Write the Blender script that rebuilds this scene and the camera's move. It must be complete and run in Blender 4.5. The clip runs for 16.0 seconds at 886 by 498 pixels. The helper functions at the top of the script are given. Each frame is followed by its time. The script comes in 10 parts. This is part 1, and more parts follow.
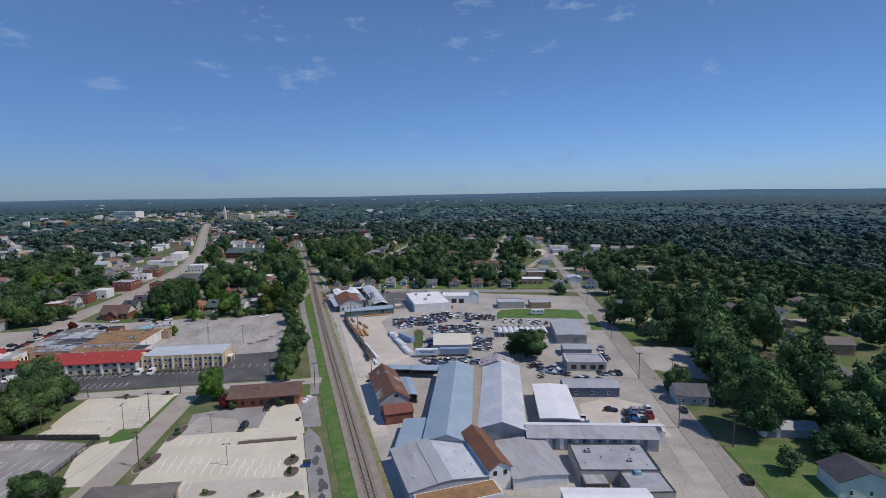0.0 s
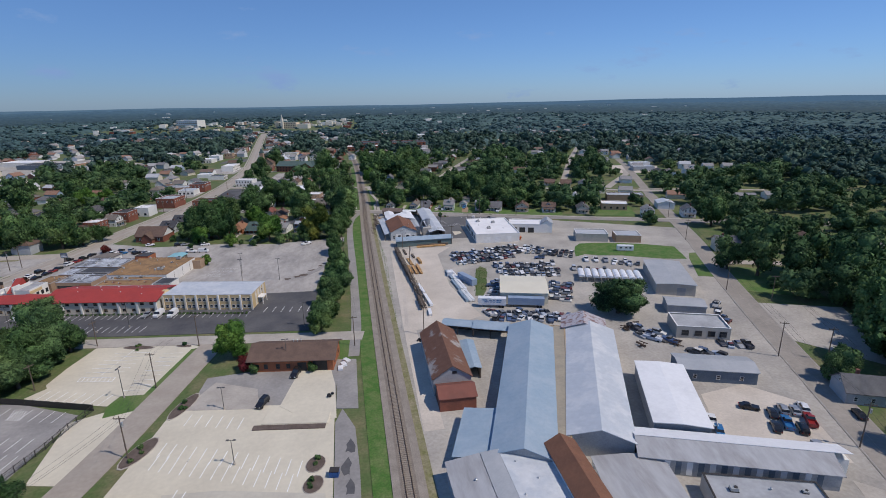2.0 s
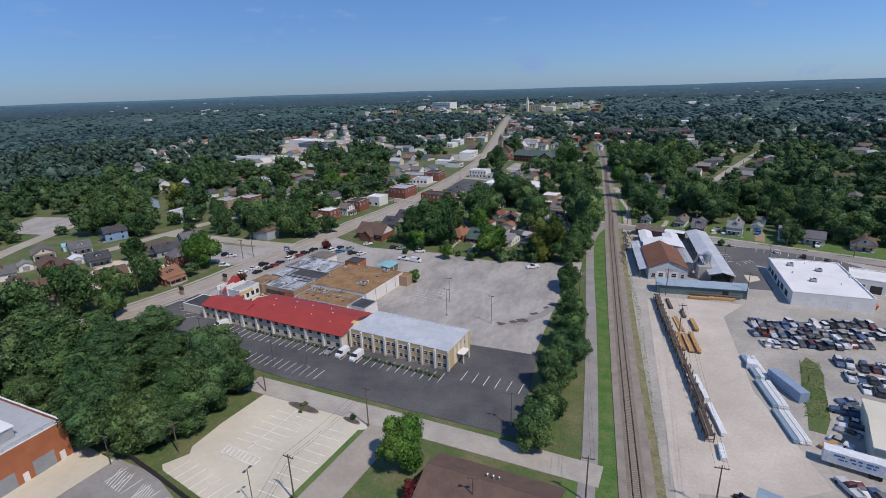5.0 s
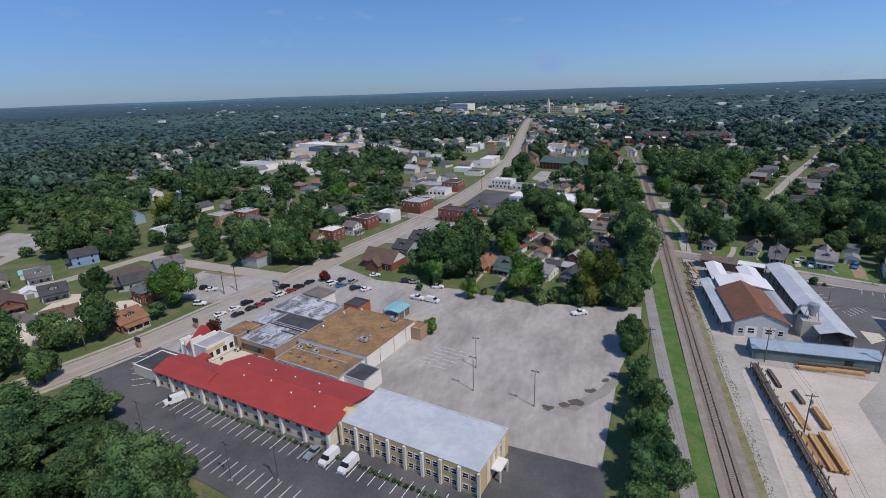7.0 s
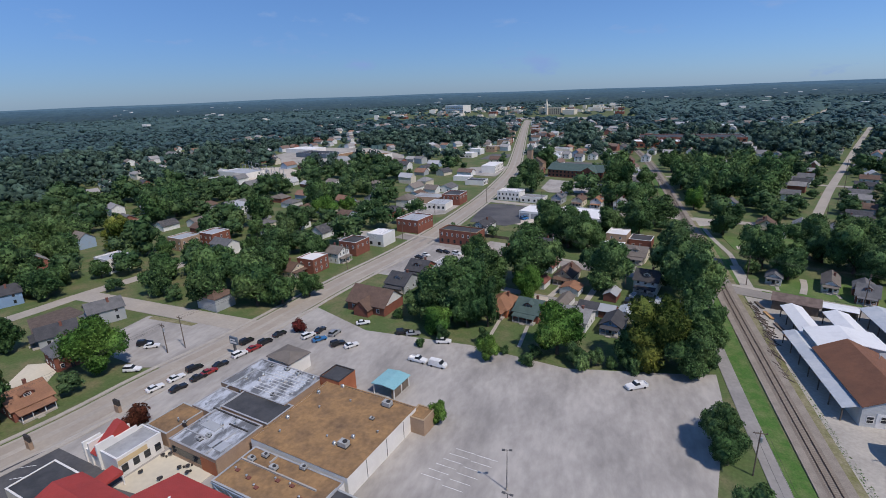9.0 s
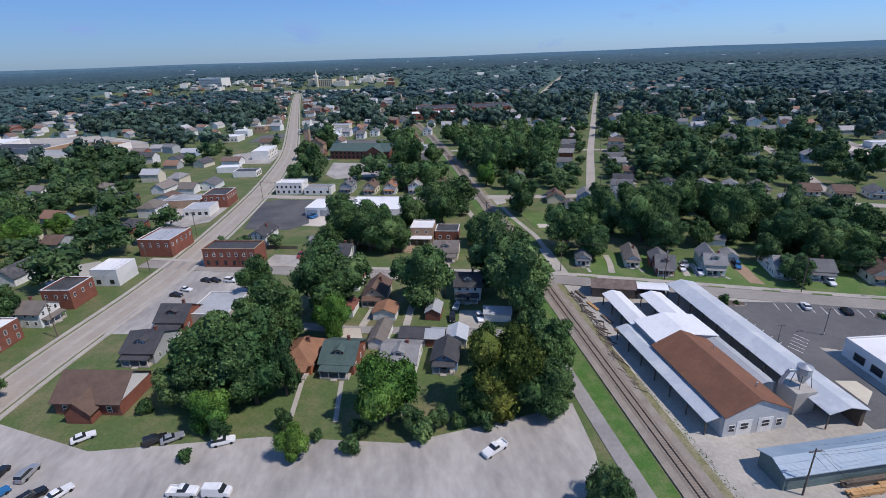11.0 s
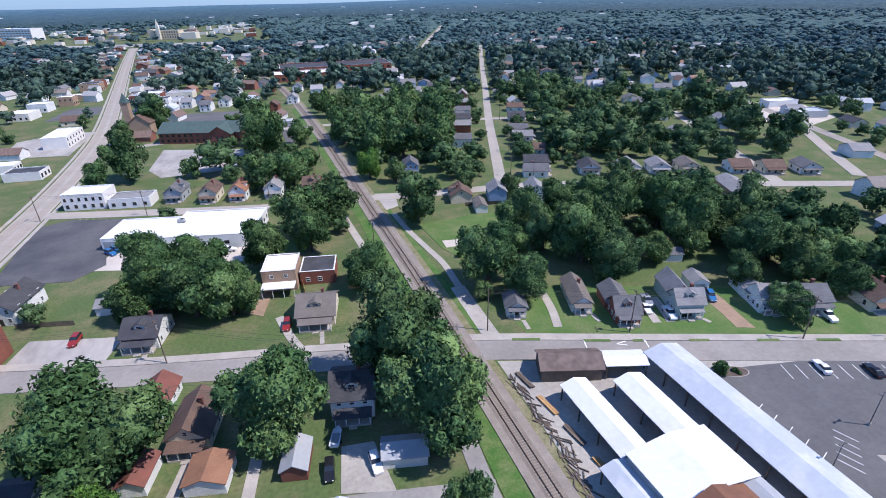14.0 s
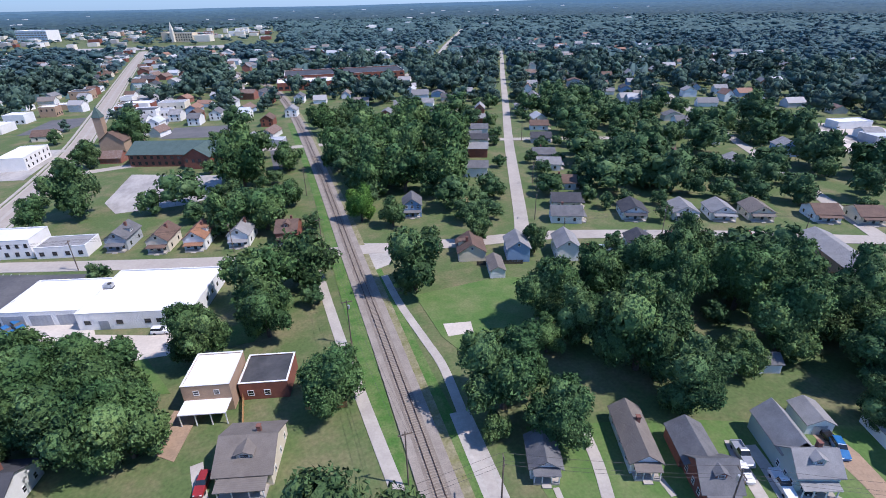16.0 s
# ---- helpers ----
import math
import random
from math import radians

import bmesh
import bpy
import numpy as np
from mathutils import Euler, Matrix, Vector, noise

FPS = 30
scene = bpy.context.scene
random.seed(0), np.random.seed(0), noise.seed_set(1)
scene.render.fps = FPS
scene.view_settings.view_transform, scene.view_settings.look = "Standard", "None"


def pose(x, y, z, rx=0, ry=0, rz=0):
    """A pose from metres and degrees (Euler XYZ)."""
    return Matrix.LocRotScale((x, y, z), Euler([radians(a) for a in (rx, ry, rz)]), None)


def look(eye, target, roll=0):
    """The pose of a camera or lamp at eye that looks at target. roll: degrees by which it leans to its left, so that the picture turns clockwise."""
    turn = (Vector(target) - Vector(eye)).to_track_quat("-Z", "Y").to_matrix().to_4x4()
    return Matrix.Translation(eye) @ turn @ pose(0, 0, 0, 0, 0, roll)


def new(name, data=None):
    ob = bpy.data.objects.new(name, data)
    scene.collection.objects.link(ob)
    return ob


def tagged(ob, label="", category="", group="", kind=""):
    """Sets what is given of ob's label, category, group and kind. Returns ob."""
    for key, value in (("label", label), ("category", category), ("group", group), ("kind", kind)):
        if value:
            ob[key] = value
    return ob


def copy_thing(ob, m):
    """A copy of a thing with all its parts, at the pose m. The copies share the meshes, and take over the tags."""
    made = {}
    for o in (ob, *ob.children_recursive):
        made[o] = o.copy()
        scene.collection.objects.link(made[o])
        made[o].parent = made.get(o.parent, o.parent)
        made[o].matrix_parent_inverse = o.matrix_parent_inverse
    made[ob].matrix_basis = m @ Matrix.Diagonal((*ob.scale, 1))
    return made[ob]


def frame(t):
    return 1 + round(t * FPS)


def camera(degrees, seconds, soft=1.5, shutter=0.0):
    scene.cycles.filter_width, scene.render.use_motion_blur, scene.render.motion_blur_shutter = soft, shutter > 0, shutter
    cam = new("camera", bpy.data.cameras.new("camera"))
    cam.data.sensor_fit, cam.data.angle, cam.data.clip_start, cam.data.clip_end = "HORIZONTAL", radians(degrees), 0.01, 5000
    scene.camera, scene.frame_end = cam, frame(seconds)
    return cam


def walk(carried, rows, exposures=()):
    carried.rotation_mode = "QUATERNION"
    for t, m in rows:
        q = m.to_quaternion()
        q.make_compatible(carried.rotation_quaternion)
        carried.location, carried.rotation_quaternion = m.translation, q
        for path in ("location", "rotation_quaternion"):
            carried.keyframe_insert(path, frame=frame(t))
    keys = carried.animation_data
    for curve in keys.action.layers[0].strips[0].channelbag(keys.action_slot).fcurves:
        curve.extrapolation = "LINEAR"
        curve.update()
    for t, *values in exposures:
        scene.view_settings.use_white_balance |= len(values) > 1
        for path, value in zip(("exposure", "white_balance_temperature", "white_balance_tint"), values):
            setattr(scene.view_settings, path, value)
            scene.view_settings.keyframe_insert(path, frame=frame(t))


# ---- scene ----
cam = camera(82.7, 16.0, soft=0.9)
METRES, EYE, TILT, LEAN, TURN = 375.0, 76.5, 0.0, 0.0, -17.6
ROWS = [
    (0.0, 0.0, 0.0, 0.0, -0.08, -6.56, 0.7),
    (0.5, -0.0022, 0.0332, -0.0003, 0.44, -12.92, 0.75),
    (1.0, -0.0052, 0.0662, -0.0009, 2.22, -16.74, 0.79),
    (1.5, -0.0089, 0.0989, -0.0018, 2.73, -16.62, 0.8),
    (2.0, -0.0136, 0.1311, -0.0023, 6.59, -16.53, 0.88),
    (2.5, -0.0197, 0.1622, -0.0022, 11.73, -16.79, 1.0),
    (3.0, -0.0277, 0.1927, -0.0022, 19.4, -17.43, 1.23),
    (3.5, -0.0375, 0.2221, -0.0011, 26.44, -18.03, 1.43),
    (4.0, -0.0499, 0.2501, -0.0009, 28.07, -18.04, 1.5),
    (4.5, -0.0647, 0.2764, -0.0004, 31.48, -18.02, 1.57),
    (7.0, -0.1541, 0.4008, -0.0016, 34.93, -17.74, 1.73),
    (7.5, -0.1741, 0.4247, -0.0022, 35.27, -17.73, 1.78),
    (8.0, -0.1943, 0.4485, -0.003, 34.75, -17.7, 1.83),
    (8.5, -0.2142, 0.4723, -0.004, 34.32, -17.62, 1.89),
    (9.0, -0.2334, 0.4967, -0.0043, 34.23, -17.58, 1.92),
    (9.5, -0.2519, 0.5222, -0.0045, 34.09, -17.56, 1.85),
    (10.0, -0.2679, 0.5479, -0.0048, 25.49, -17.6, 1.74),
    (12.5, -0.3013, 0.6917, -0.0018, 1.15, -27.04, 1.27),
    (13.0, -0.3002, 0.7234, -0.0026, -0.92, -26.92, 1.18),
    (13.5, -0.2984, 0.755, -0.003, -3.03, -26.87, 1.12),
    (14.0, -0.2951, 0.7871, -0.0038, -3.54, -26.78, 1.09),
    (14.5, -0.2906, 0.819, -0.0043, -3.94, -26.76, 1.07),
    (15.0, -0.2856, 0.8509, -0.0047, -2.83, -26.68, 1.04),
    (15.5, -0.2815, 0.8831, -0.0055, -2.95, -26.6, 0.98),
    (16.0, -0.2775, 0.9152, -0.005, -1.29, -26.48, 0.96),
]
walk(cam, [(t, pose(0, 0, EYE, TILT, LEAN, TURN) @ pose(METRES * x, METRES * y, METRES * z, 90 + pitch, roll, yaw)) for t, x, y, z, yaw, pitch, roll in ROWS],
     exposures=[(0.0, -0.30, 6580, 16), (4.7, -0.20, 6520, 16), (10.2, -0.16, 6430, 17), (12.3, 0.36, 6020, 19), (16.0, 0.54, 5980, 22)])

# ---- light: a clear late-morning sky with one sun ----
SUN_FROM = Vector((5.9, -3.65, 10.0)).normalized()
world = bpy.data.worlds.new("sky")
scene.world = world
world.use_nodes = True
wn, wl = world.node_tree.nodes, world.node_tree.links
wn.clear()
sky = wn.new("ShaderNodeTexSky")
sky.sky_type, sky.sun_disc = "NISHITA", False
sky.sun_elevation = math.asin(SUN_FROM.z)
sky.sun_rotation = -math.atan2(SUN_FROM.x, SUN_FROM.y)
sky.air_density, sky.dust_density, sky.ozone_density = 1.0, 0.1, 4.0
# a few small fair-weather clouds low over the horizon
wt = wn.new("ShaderNodeTexCoord")
wm = wn.new("ShaderNodeMapping")
wm.inputs["Scale"].default_value = (5.0, 5.0, 14.0)
wm.inputs["Location"].default_value = (1.3, 0.4, 0.2)
wl.new(wt.outputs["Generated"], wm.inputs["Vector"])
cn = wn.new("ShaderNodeTexNoise")
cn.inputs["Scale"].default_value, cn.inputs["Detail"].default_value, cn.inputs["Roughness"].default_value = 1.6, 7.0, 0.6
wl.new(wm.outputs["Vector"], cn.inputs["Vector"])
cr = wn.new("ShaderNodeValToRGB")
cr.color_ramp.elements[0].position, cr.color_ramp.elements[0].color = 0.60, (0, 0, 0, 1)
cr.color_ramp.elements[1].position, cr.color_ramp.elements[1].color = 0.74, (0.7, 0.7, 0.7, 1)
wl.new(cn.outputs["Fac"], cr.inputs["Fac"])
cmix = wn.new("ShaderNodeMixRGB")
cmix.inputs["Color2"].default_value = (5.5, 5.8, 6.4, 1)
wl.new(cr.outputs["Color"], cmix.inputs["Fac"])
wl.new(sky.outputs["Color"], cmix.inputs["Color1"])
wb = wn.new("ShaderNodeBackground")
wb.inputs["Strength"].default_value = 0.099
tint = wn.new("ShaderNodeMixRGB")
tint.blend_type = "MULTIPLY"
tint.inputs["Fac"].default_value, tint.inputs["Color2"].default_value = 1.0, (0.66, 0.92, 1.20, 1)
# the sky greys to blue rather than to yellow near the horizon
sep = wn.new("ShaderNodeSeparateXYZ")
wl.new(wt.outputs["Generated"], sep.inputs["Vector"])
hz = wn.new("ShaderNodeValToRGB")
hz.color_ramp.elements[0].position, hz.color_ramp.elements[0].color = 0.0, (0.42, 0.66, 1.14, 1)
hz.color_ramp.elements[1].position, hz.color_ramp.elements[1].color = 0.30, (0.72, 0.98, 1.22, 1)
wl.new(sep.outputs["Z"], hz.inputs["Fac"])
wl.new(hz.outputs["Color"], tint.inputs["Color2"])
wl.new(cmix.outputs["Color"], tint.inputs["Color1"])
wl.new(tint.outputs["Color"], wb.inputs["Color"])
wo = wn.new("ShaderNodeOutputWorld")
wl.new(wb.outputs["Background"], wo.inputs["Surface"])

sun = new("sun", bpy.data.lights.new("sun", "SUN"))
sun.data.energy, sun.data.angle, sun.data.color = 3.6, radians(0.55), (1.0, 0.955, 0.88)
sun.matrix_world = look(SUN_FROM * 300, (0, 0, 0))


# ---- materials ----
def material(name, base, second=None, rough=0.85, scale=0.15, fine=3.0, edge=(0.35, 0.65), grain=0.25, bump=0.0, metal=0.0, spread=0.0, ribs=0.0, axis="X", clear=0.0, spec=0.3, streak=None):
    m = bpy.data.materials.new(name)
    m.use_nodes = True
    n, l = m.node_tree.nodes, m.node_tree.links
    p = n["Principled BSDF"]
    p.inputs["Roughness"].default_value, p.inputs["Metallic"].default_value = rough, metal
    p.inputs["Specular IOR Level"].default_value = spec
    p.inputs["Coat Weight"].default_value = clear
    geo = n.new("ShaderNodeNewGeometry")
    vec = geo.outputs["Position"]
    if streak:
        mp = n.new("ShaderNodeMapping")
        mp.inputs["Rotation"].default_value = (0, 0, radians(streak[0]))
        mp.inputs["Scale"].default_value = (1, streak[1], 1)
        l.new(vec, mp.inputs["Vector"])
        vec = mp.outputs["Vector"]
    big = n.new("ShaderNodeTexNoise")
    big.inputs["Scale"].default_value, big.inputs["Detail"].default_value, big.inputs["Roughness"].default_value = scale, 6.0, 0.65
    l.new(vec, big.inputs["Vector"])
    ramp = n.new("ShaderNodeMapRange")
    ramp.inputs["From Min"].default_value, ramp.inputs["From Max"].default_value = edge
    l.new(big.outputs["Fac"], ramp.inputs["Value"])
    mix = n.new("ShaderNodeMixRGB")
    mix.inputs["Color1"].default_value = (*base, 1)
    mix.inputs["Color2"].default_value = (*(second or [c * 0.82 for c in base]), 1)
    l.new(ramp.outputs["Result"], mix.inputs["Fac"])
    small = n.new("ShaderNodeTexNoise")
    small.inputs["Scale"].default_value, small.inputs["Detail"].default_value = fine, 4.0
    l.new(vec, small.inputs["Vector"])
    val = n.new("ShaderNodeMapRange")
    val.inputs["To Min"].default_value, val.inputs["To Max"].default_value = 1 - grain, 1 + grain
    l.new(small.outputs["Fac"], val.inputs["Value"])
    hsv = n.new("ShaderNodeHueSaturation")
    l.new(mix.outputs["Color"], hsv.inputs["Color"])
    if spread:
        info = n.new("ShaderNodeObjectInfo")
        sp = n.new("ShaderNodeMapRange")
        sp.inputs["To Min"].default_value, sp.inputs["To Max"].default_value = 1 - spread, 1 + spread
        l.new(info.outputs["Random"], sp.inputs["Value"])
        mul = n.new("ShaderNodeMath")
        mul.operation = "MULTIPLY"
        l.new(val.outputs["Result"], mul.inputs[0])
        l.new(sp.outputs["Result"], mul.inputs[1])
        l.new(mul.outputs["Value"], hsv.inputs["Value"])
    else:
        l.new(val.outputs["Result"], hsv.inputs["Value"])
    l.new(hsv.outputs["Color"], p.inputs["Base Color"])
    if bump or ribs:
        b = n.new("ShaderNodeBump")
        b.inputs["Strength"].default_value = bump or 0.6
        b.inputs["Distance"].default_value = 0.05
        if ribs:
            tc = n.new("ShaderNodeTexCoord")
            w = n.new("ShaderNodeTexWave")
            w.bands_direction = axis
            w.inputs["Scale"].default_value = ribs
            l.new(tc.outputs["Object"], w.inputs["Vector"])
            l.new(w.outputs["Fac"], b.inputs["Height"])
        else:
            l.new(small.outputs["Fac"], b.inputs["Height"])
        l.new(b.outputs["Normal"], p.inputs["Normal"])
    return m


def random_paint(name, colours, rough=0.35, clear=0.6):
    """A paint whose colour is drawn from the list, object by object."""
    m = bpy.data.materials.new(name)
    m.use_nodes = True
    n, l = m.node_tree.nodes, m.node_tree.links
    p = n["Principled BSDF"]
    p.inputs["Roughness"].default_value, p.inputs["Coat Weight"].default_value = rough, clear
    info = n.new("ShaderNodeObjectInfo")
    ramp = n.new("ShaderNodeValToRGB")
    ramp.color_ramp.interpolation = "CONSTANT"
    while len(ramp.color_ramp.elements) < len(colours):
        ramp.color_ramp.elements.new(0.5)
    for i, c in enumerate(colours):
        ramp.color_ramp.elements[i].position = i / len(colours)
        ramp.color_ramp.elements[i].color = (*c, 1)
    l.new(info.outputs["Random"], ramp.inputs["Fac"])
    geo = n.new("ShaderNodeNewGeometry")
    dust = n.new("ShaderNodeTexNoise")
    dust.inputs["Scale"].default_value = 0.9
    l.new(geo.outputs["Position"], dust.inputs["Vector"])
    fac = n.new("ShaderNodeMapRange")
    fac.inputs["From Min"].default_value, fac.inputs["From Max"].default_value, fac.inputs["To Max"].default_value = 0.45, 0.75, 0.35
    l.new(dust.outputs["Fac"], fac.inputs["Value"])
    mix = n.new("ShaderNodeMixRGB")
    mix.inputs["Color2"].default_value = (0.32, 0.29, 0.25, 1)
    l.new(fac.outputs["Result"], mix.inputs["Fac"])
    l.new(ramp.outputs["Color"], mix.inputs["Color1"])
    l.new(mix.outputs["Color"], p.inputs["Base Color"])
    return m


M = {}
def mk(name, *a, **k):
    M[name] = material(name, *a, **k)
mk("lawn", (0.088, 0.130, 0.042), (0.185, 0.165, 0.085), scale=0.09, fine=1.4, grain=0.45, bump=0.3, edge=(0.44, 0.68))
mk("mown_grass", (0.082, 0.155, 0.036), (0.150, 0.185, 0.068), scale=0.14, fine=1.8, grain=0.35, bump=0.3, edge=(0.42, 0.66))
mk("rank_grass", (0.062, 0.145, 0.026), (0.135, 0.180, 0.060), scale=0.25, fine=2.2, grain=0.5, bump=0.5, edge=(0.42, 0.64))
mk("weeds", (0.16, 0.16, 0.06), (0.27, 0.24, 0.15), scale=0.3, fine=2.0, grain=0.5, bump=0.5)
mk("gravel", (0.455, 0.42, 0.362), (0.305, 0.284, 0.25), scale=0.05, fine=1.2, grain=0.28, bump=0.2)
mk("gravel_pale", (0.60, 0.535, 0.45), (0.47, 0.415, 0.345), scale=0.06, fine=1.5, grain=0.18, bump=0.2)
mk("ballast", (0.315, 0.275, 0.228), (0.235, 0.203, 0.168), scale=0.3, fine=4.0, grain=0.35, bump=0.5)
mk("old_asphalt", (0.42, 0.392, 0.355), (0.275, 0.258, 0.236), scale=0.085, fine=0.6, grain=0.26, bump=0.1, edge=(0.40, 0.66), streak=(-14, 0.45))
mk("worn_asphalt", (0.33, 0.312, 0.288), (0.245, 0.233, 0.218), scale=0.1, fine=1.2, grain=0.2, bump=0.1)
mk("dark_asphalt", (0.072, 0.073, 0.078), (0.128, 0.124, 0.122), scale=0.07, fine=1.5, grain=0.24, bump=0.1)
mk("black_seal", (0.035, 0.036, 0.04), (0.055, 0.055, 0.058), scale=0.3, fine=2.0, grain=0.2, rough=0.6)
mk("road_concrete", (0.43, 0.385, 0.325), (0.35, 0.315, 0.268), scale=0.07, fine=1.0, grain=0.15, bump=0.1)
mk("lane_wear", (0.33, 0.285, 0.235), (0.39, 0.345, 0.285), scale=0.12, fine=1.0, grain=0.15)
mk("new_concrete", (0.64, 0.585, 0.455), (0.55, 0.50, 0.39), scale=0.07, fine=1.0, grain=0.1, bump=0.05)
mk("sidewalk_concrete", (0.45, 0.41, 0.35), (0.355, 0.322, 0.278), scale=0.2, fine=2.0, grain=0.15)
mk("dirt", (0.36, 0.25, 0.165), (0.28, 0.20, 0.135), scale=0.3, fine=2.0, grain=0.25, bump=0.2)
mk("mulch", (0.10, 0.075, 0.06), (0.15, 0.115, 0.095), scale=0.6, fine=5.0, grain=0.4, bump=0.5)
mk("paint_white", (0.86, 0.86, 0.83), rough=0.6, scale=0.6, grain=0.12)
mk("rail_steel", (0.13, 0.085, 0.06), (0.075, 0.055, 0.045), rough=0.5, metal=0.4, scale=1.0)
mk("ballast_oily", (0.25, 0.21, 0.168), (0.19, 0.16, 0.13), scale=0.4, fine=4.0, grain=0.35, bump=0.5)
mk("sleeper_wood", (0.255, 0.215, 0.17), (0.30, 0.255, 0.205), scale=0.8, fine=6.0)
mk("brick_red", (0.26, 0.095, 0.062), (0.19, 0.075, 0.052), scale=0.5, fine=8.0, grain=0.3, bump=0.2)
mk("brick_orange", (0.42, 0.155, 0.075), (0.36, 0.125, 0.06), scale=0.4, fine=8.0, grain=0.25, bump=0.2)
mk("brick_tan", (0.40, 0.28, 0.19), (0.34, 0.235, 0.16), scale=0.4, fine=8.0, grain=0.25, bump=0.2)
mk("siding_white", (0.76, 0.76, 0.73), (0.68, 0.68, 0.65), ribs=8.0, axis="Z", bump=0.3, scale=0.3, grain=0.06)
mk("siding_cream", (0.68, 0.61, 0.47), (0.62, 0.55, 0.42), ribs=8.0, axis="Z", bump=0.3, scale=0.3, grain=0.06)
mk("siding_grey", (0.40, 0.42, 0.43), (0.35, 0.37, 0.38), ribs=8.0, axis="Z", bump=0.3, scale=0.3, grain=0.06)
mk("siding_green", (0.42, 0.52, 0.46), (0.38, 0.47, 0.42), ribs=8.0, axis="Z", bump=0.3, scale=0.3, grain=0.06)
mk("siding_blue", (0.24, 0.36, 0.52), (0.21, 0.32, 0.47), ribs=8.0, axis="Z", bump=0.3, scale=0.3, grain=0.06)
mk("stucco_cream", (0.72, 0.66, 0.54), (0.65, 0.59, 0.475), scale=0.3, fine=5.0, grain=0.1)
mk("stucco_white", (0.78, 0.76, 0.71), (0.70, 0.68, 0.63), scale=0.3, fine=5.0, grain=0.08)
mk("stucco_tan", (0.60, 0.50, 0.36), (0.54, 0.45, 0.32), scale=0.1, fine=2.0, grain=0.08)
mk("stucco_yellow", (0.62, 0.47, 0.26), (0.56, 0.42, 0.23), scale=0.3, fine=5.0, grain=0.08)
mk("shingle_grey", (0.165, 0.165, 0.165), (0.115, 0.115, 0.118), scale=0.4, fine=5.0, grain=0.25, ribs=6.0, axis="Z", bump=0.4)
mk("shingle_light", (0.29, 0.285, 0.275), (0.225, 0.22, 0.215), scale=0.4, fine=5.0, grain=0.2, ribs=6.0, axis="Z", bump=0.4)
mk("shingle_dark", (0.055, 0.056, 0.062), (0.08, 0.08, 0.084), scale=0.4, fine=5.0, grain=0.25, ribs=6.0, axis="Z", bump=0.4)
mk("shingle_brown", (0.165, 0.108, 0.080), (0.12, 0.08, 0.062), scale=0.4, fine=5.0, grain=0.22, ribs=6.0, axis="Z", bump=0.4)
mk("shingle_orange", (0.32, 0.165, 0.095), (0.25, 0.13, 0.078), scale=0.4, fine=5.0, grain=0.22, ribs=6.0, axis="Z", bump=0.4)
mk("shingle_green", (0.085, 0.130, 0.118), (0.065, 0.10, 0.092), scale=0.4, fine=5.0, grain=0.2, ribs=6.0, axis="Z", bump=0.4)
mk("shingle_taupe", (0.20, 0.175, 0.15), (0.16, 0.14, 0.12), scale=0.4, fine=5.0, grain=0.2, ribs=6.0, axis="Z", bump=0.4)
mk("metal_blue", (0.255, 0.345, 0.42), (0.33, 0.405, 0.465), rough=0.5, metal=0.0, scale=0.15, fine=1.0, grain=0.1, ribs=1.6, axis="Y", bump=0.25)
mk("metal_white", (0.76, 0.765, 0.76), (0.64, 0.645, 0.645), rough=0.5, scale=0.12, fine=0.9, grain=0.09, edge=(0.48, 0.75), ribs=1.6, axis="Y", bump=0.25)
mk("metal_pale", (0.47, 0.505, 0.535), (0.565, 0.585, 0.595), rough=0.5, scale=0.16, fine=0.9, grain=0.12, edge=(0.46, 0.60), ribs=1.6, axis="Y", bump=0.25)
mk("metal_grey", (0.33, 0.35, 0.365), (0.41, 0.42, 0.425), rough=0.55, scale=0.12, fine=1.0, grain=0.1, ribs=1.6, axis="Y", bump=0.25)
mk("metal_rust", (0.17, 0.085, 0.055), (0.34, 0.31, 0.285), rough=0.8, scale=0.13, fine=0.8, grain=0.3, edge=(0.56, 0.64), ribs=1.6, axis="Y", bump=0.3)
mk("metal_rustred", (0.225, 0.105, 0.060), (0.17, 0.082, 0.05), rough=0.75, scale=0.25, fine=1.2, grain=0.16, ribs=1.6, axis="Y", bump=0.3)
mk("metal_oldred", (0.23, 0.085, 0.06), (0.17, 0.07, 0.052), rough=0.75, scale=0.3, fine=1.2, grain=0.2, ribs=1.6, axis="Y", bump=0.3)
mk("metal_patchy", (0.42, 0.40, 0.42), (0.22, 0.13, 0.115), rough=0.7, scale=0.7, fine=1.0, grain=0.2, edge=(0.5, 0.6), ribs=1.6, axis="Y", bump=0.3)
mk("metal_cream", (0.70, 0.66, 0.53), (0.64, 0.60, 0.48), rough=0.55, scale=0.12, grain=0.06, ribs=1.6, axis="Y", bump=0.25)
mk("roof_red", (0.40, 0.058, 0.046), (0.33, 0.050, 0.041), rough=0.6, scale=0.2, fine=1.0, grain=0.08, ribs=1.2, axis="X", bump=0.35)
mk("membrane_white", (0.77, 0.76, 0.745), (0.62, 0.60, 0.58), rough=0.7, scale=0.09, fine=0.8, grain=0.06, edge=(0.5, 0.8))
mk("membrane_grey", (0.45, 0.47, 0.49), (0.36, 0.38, 0.40), rough=0.7, scale=0.09, fine=0.8, grain=0.1)
mk("membrane_tan", (0.335, 0.200, 0.092), (0.175, 0.112, 0.064), rough=0.85, scale=0.20, fine=1.1, grain=0.4, edge=(0.40, 0.68))
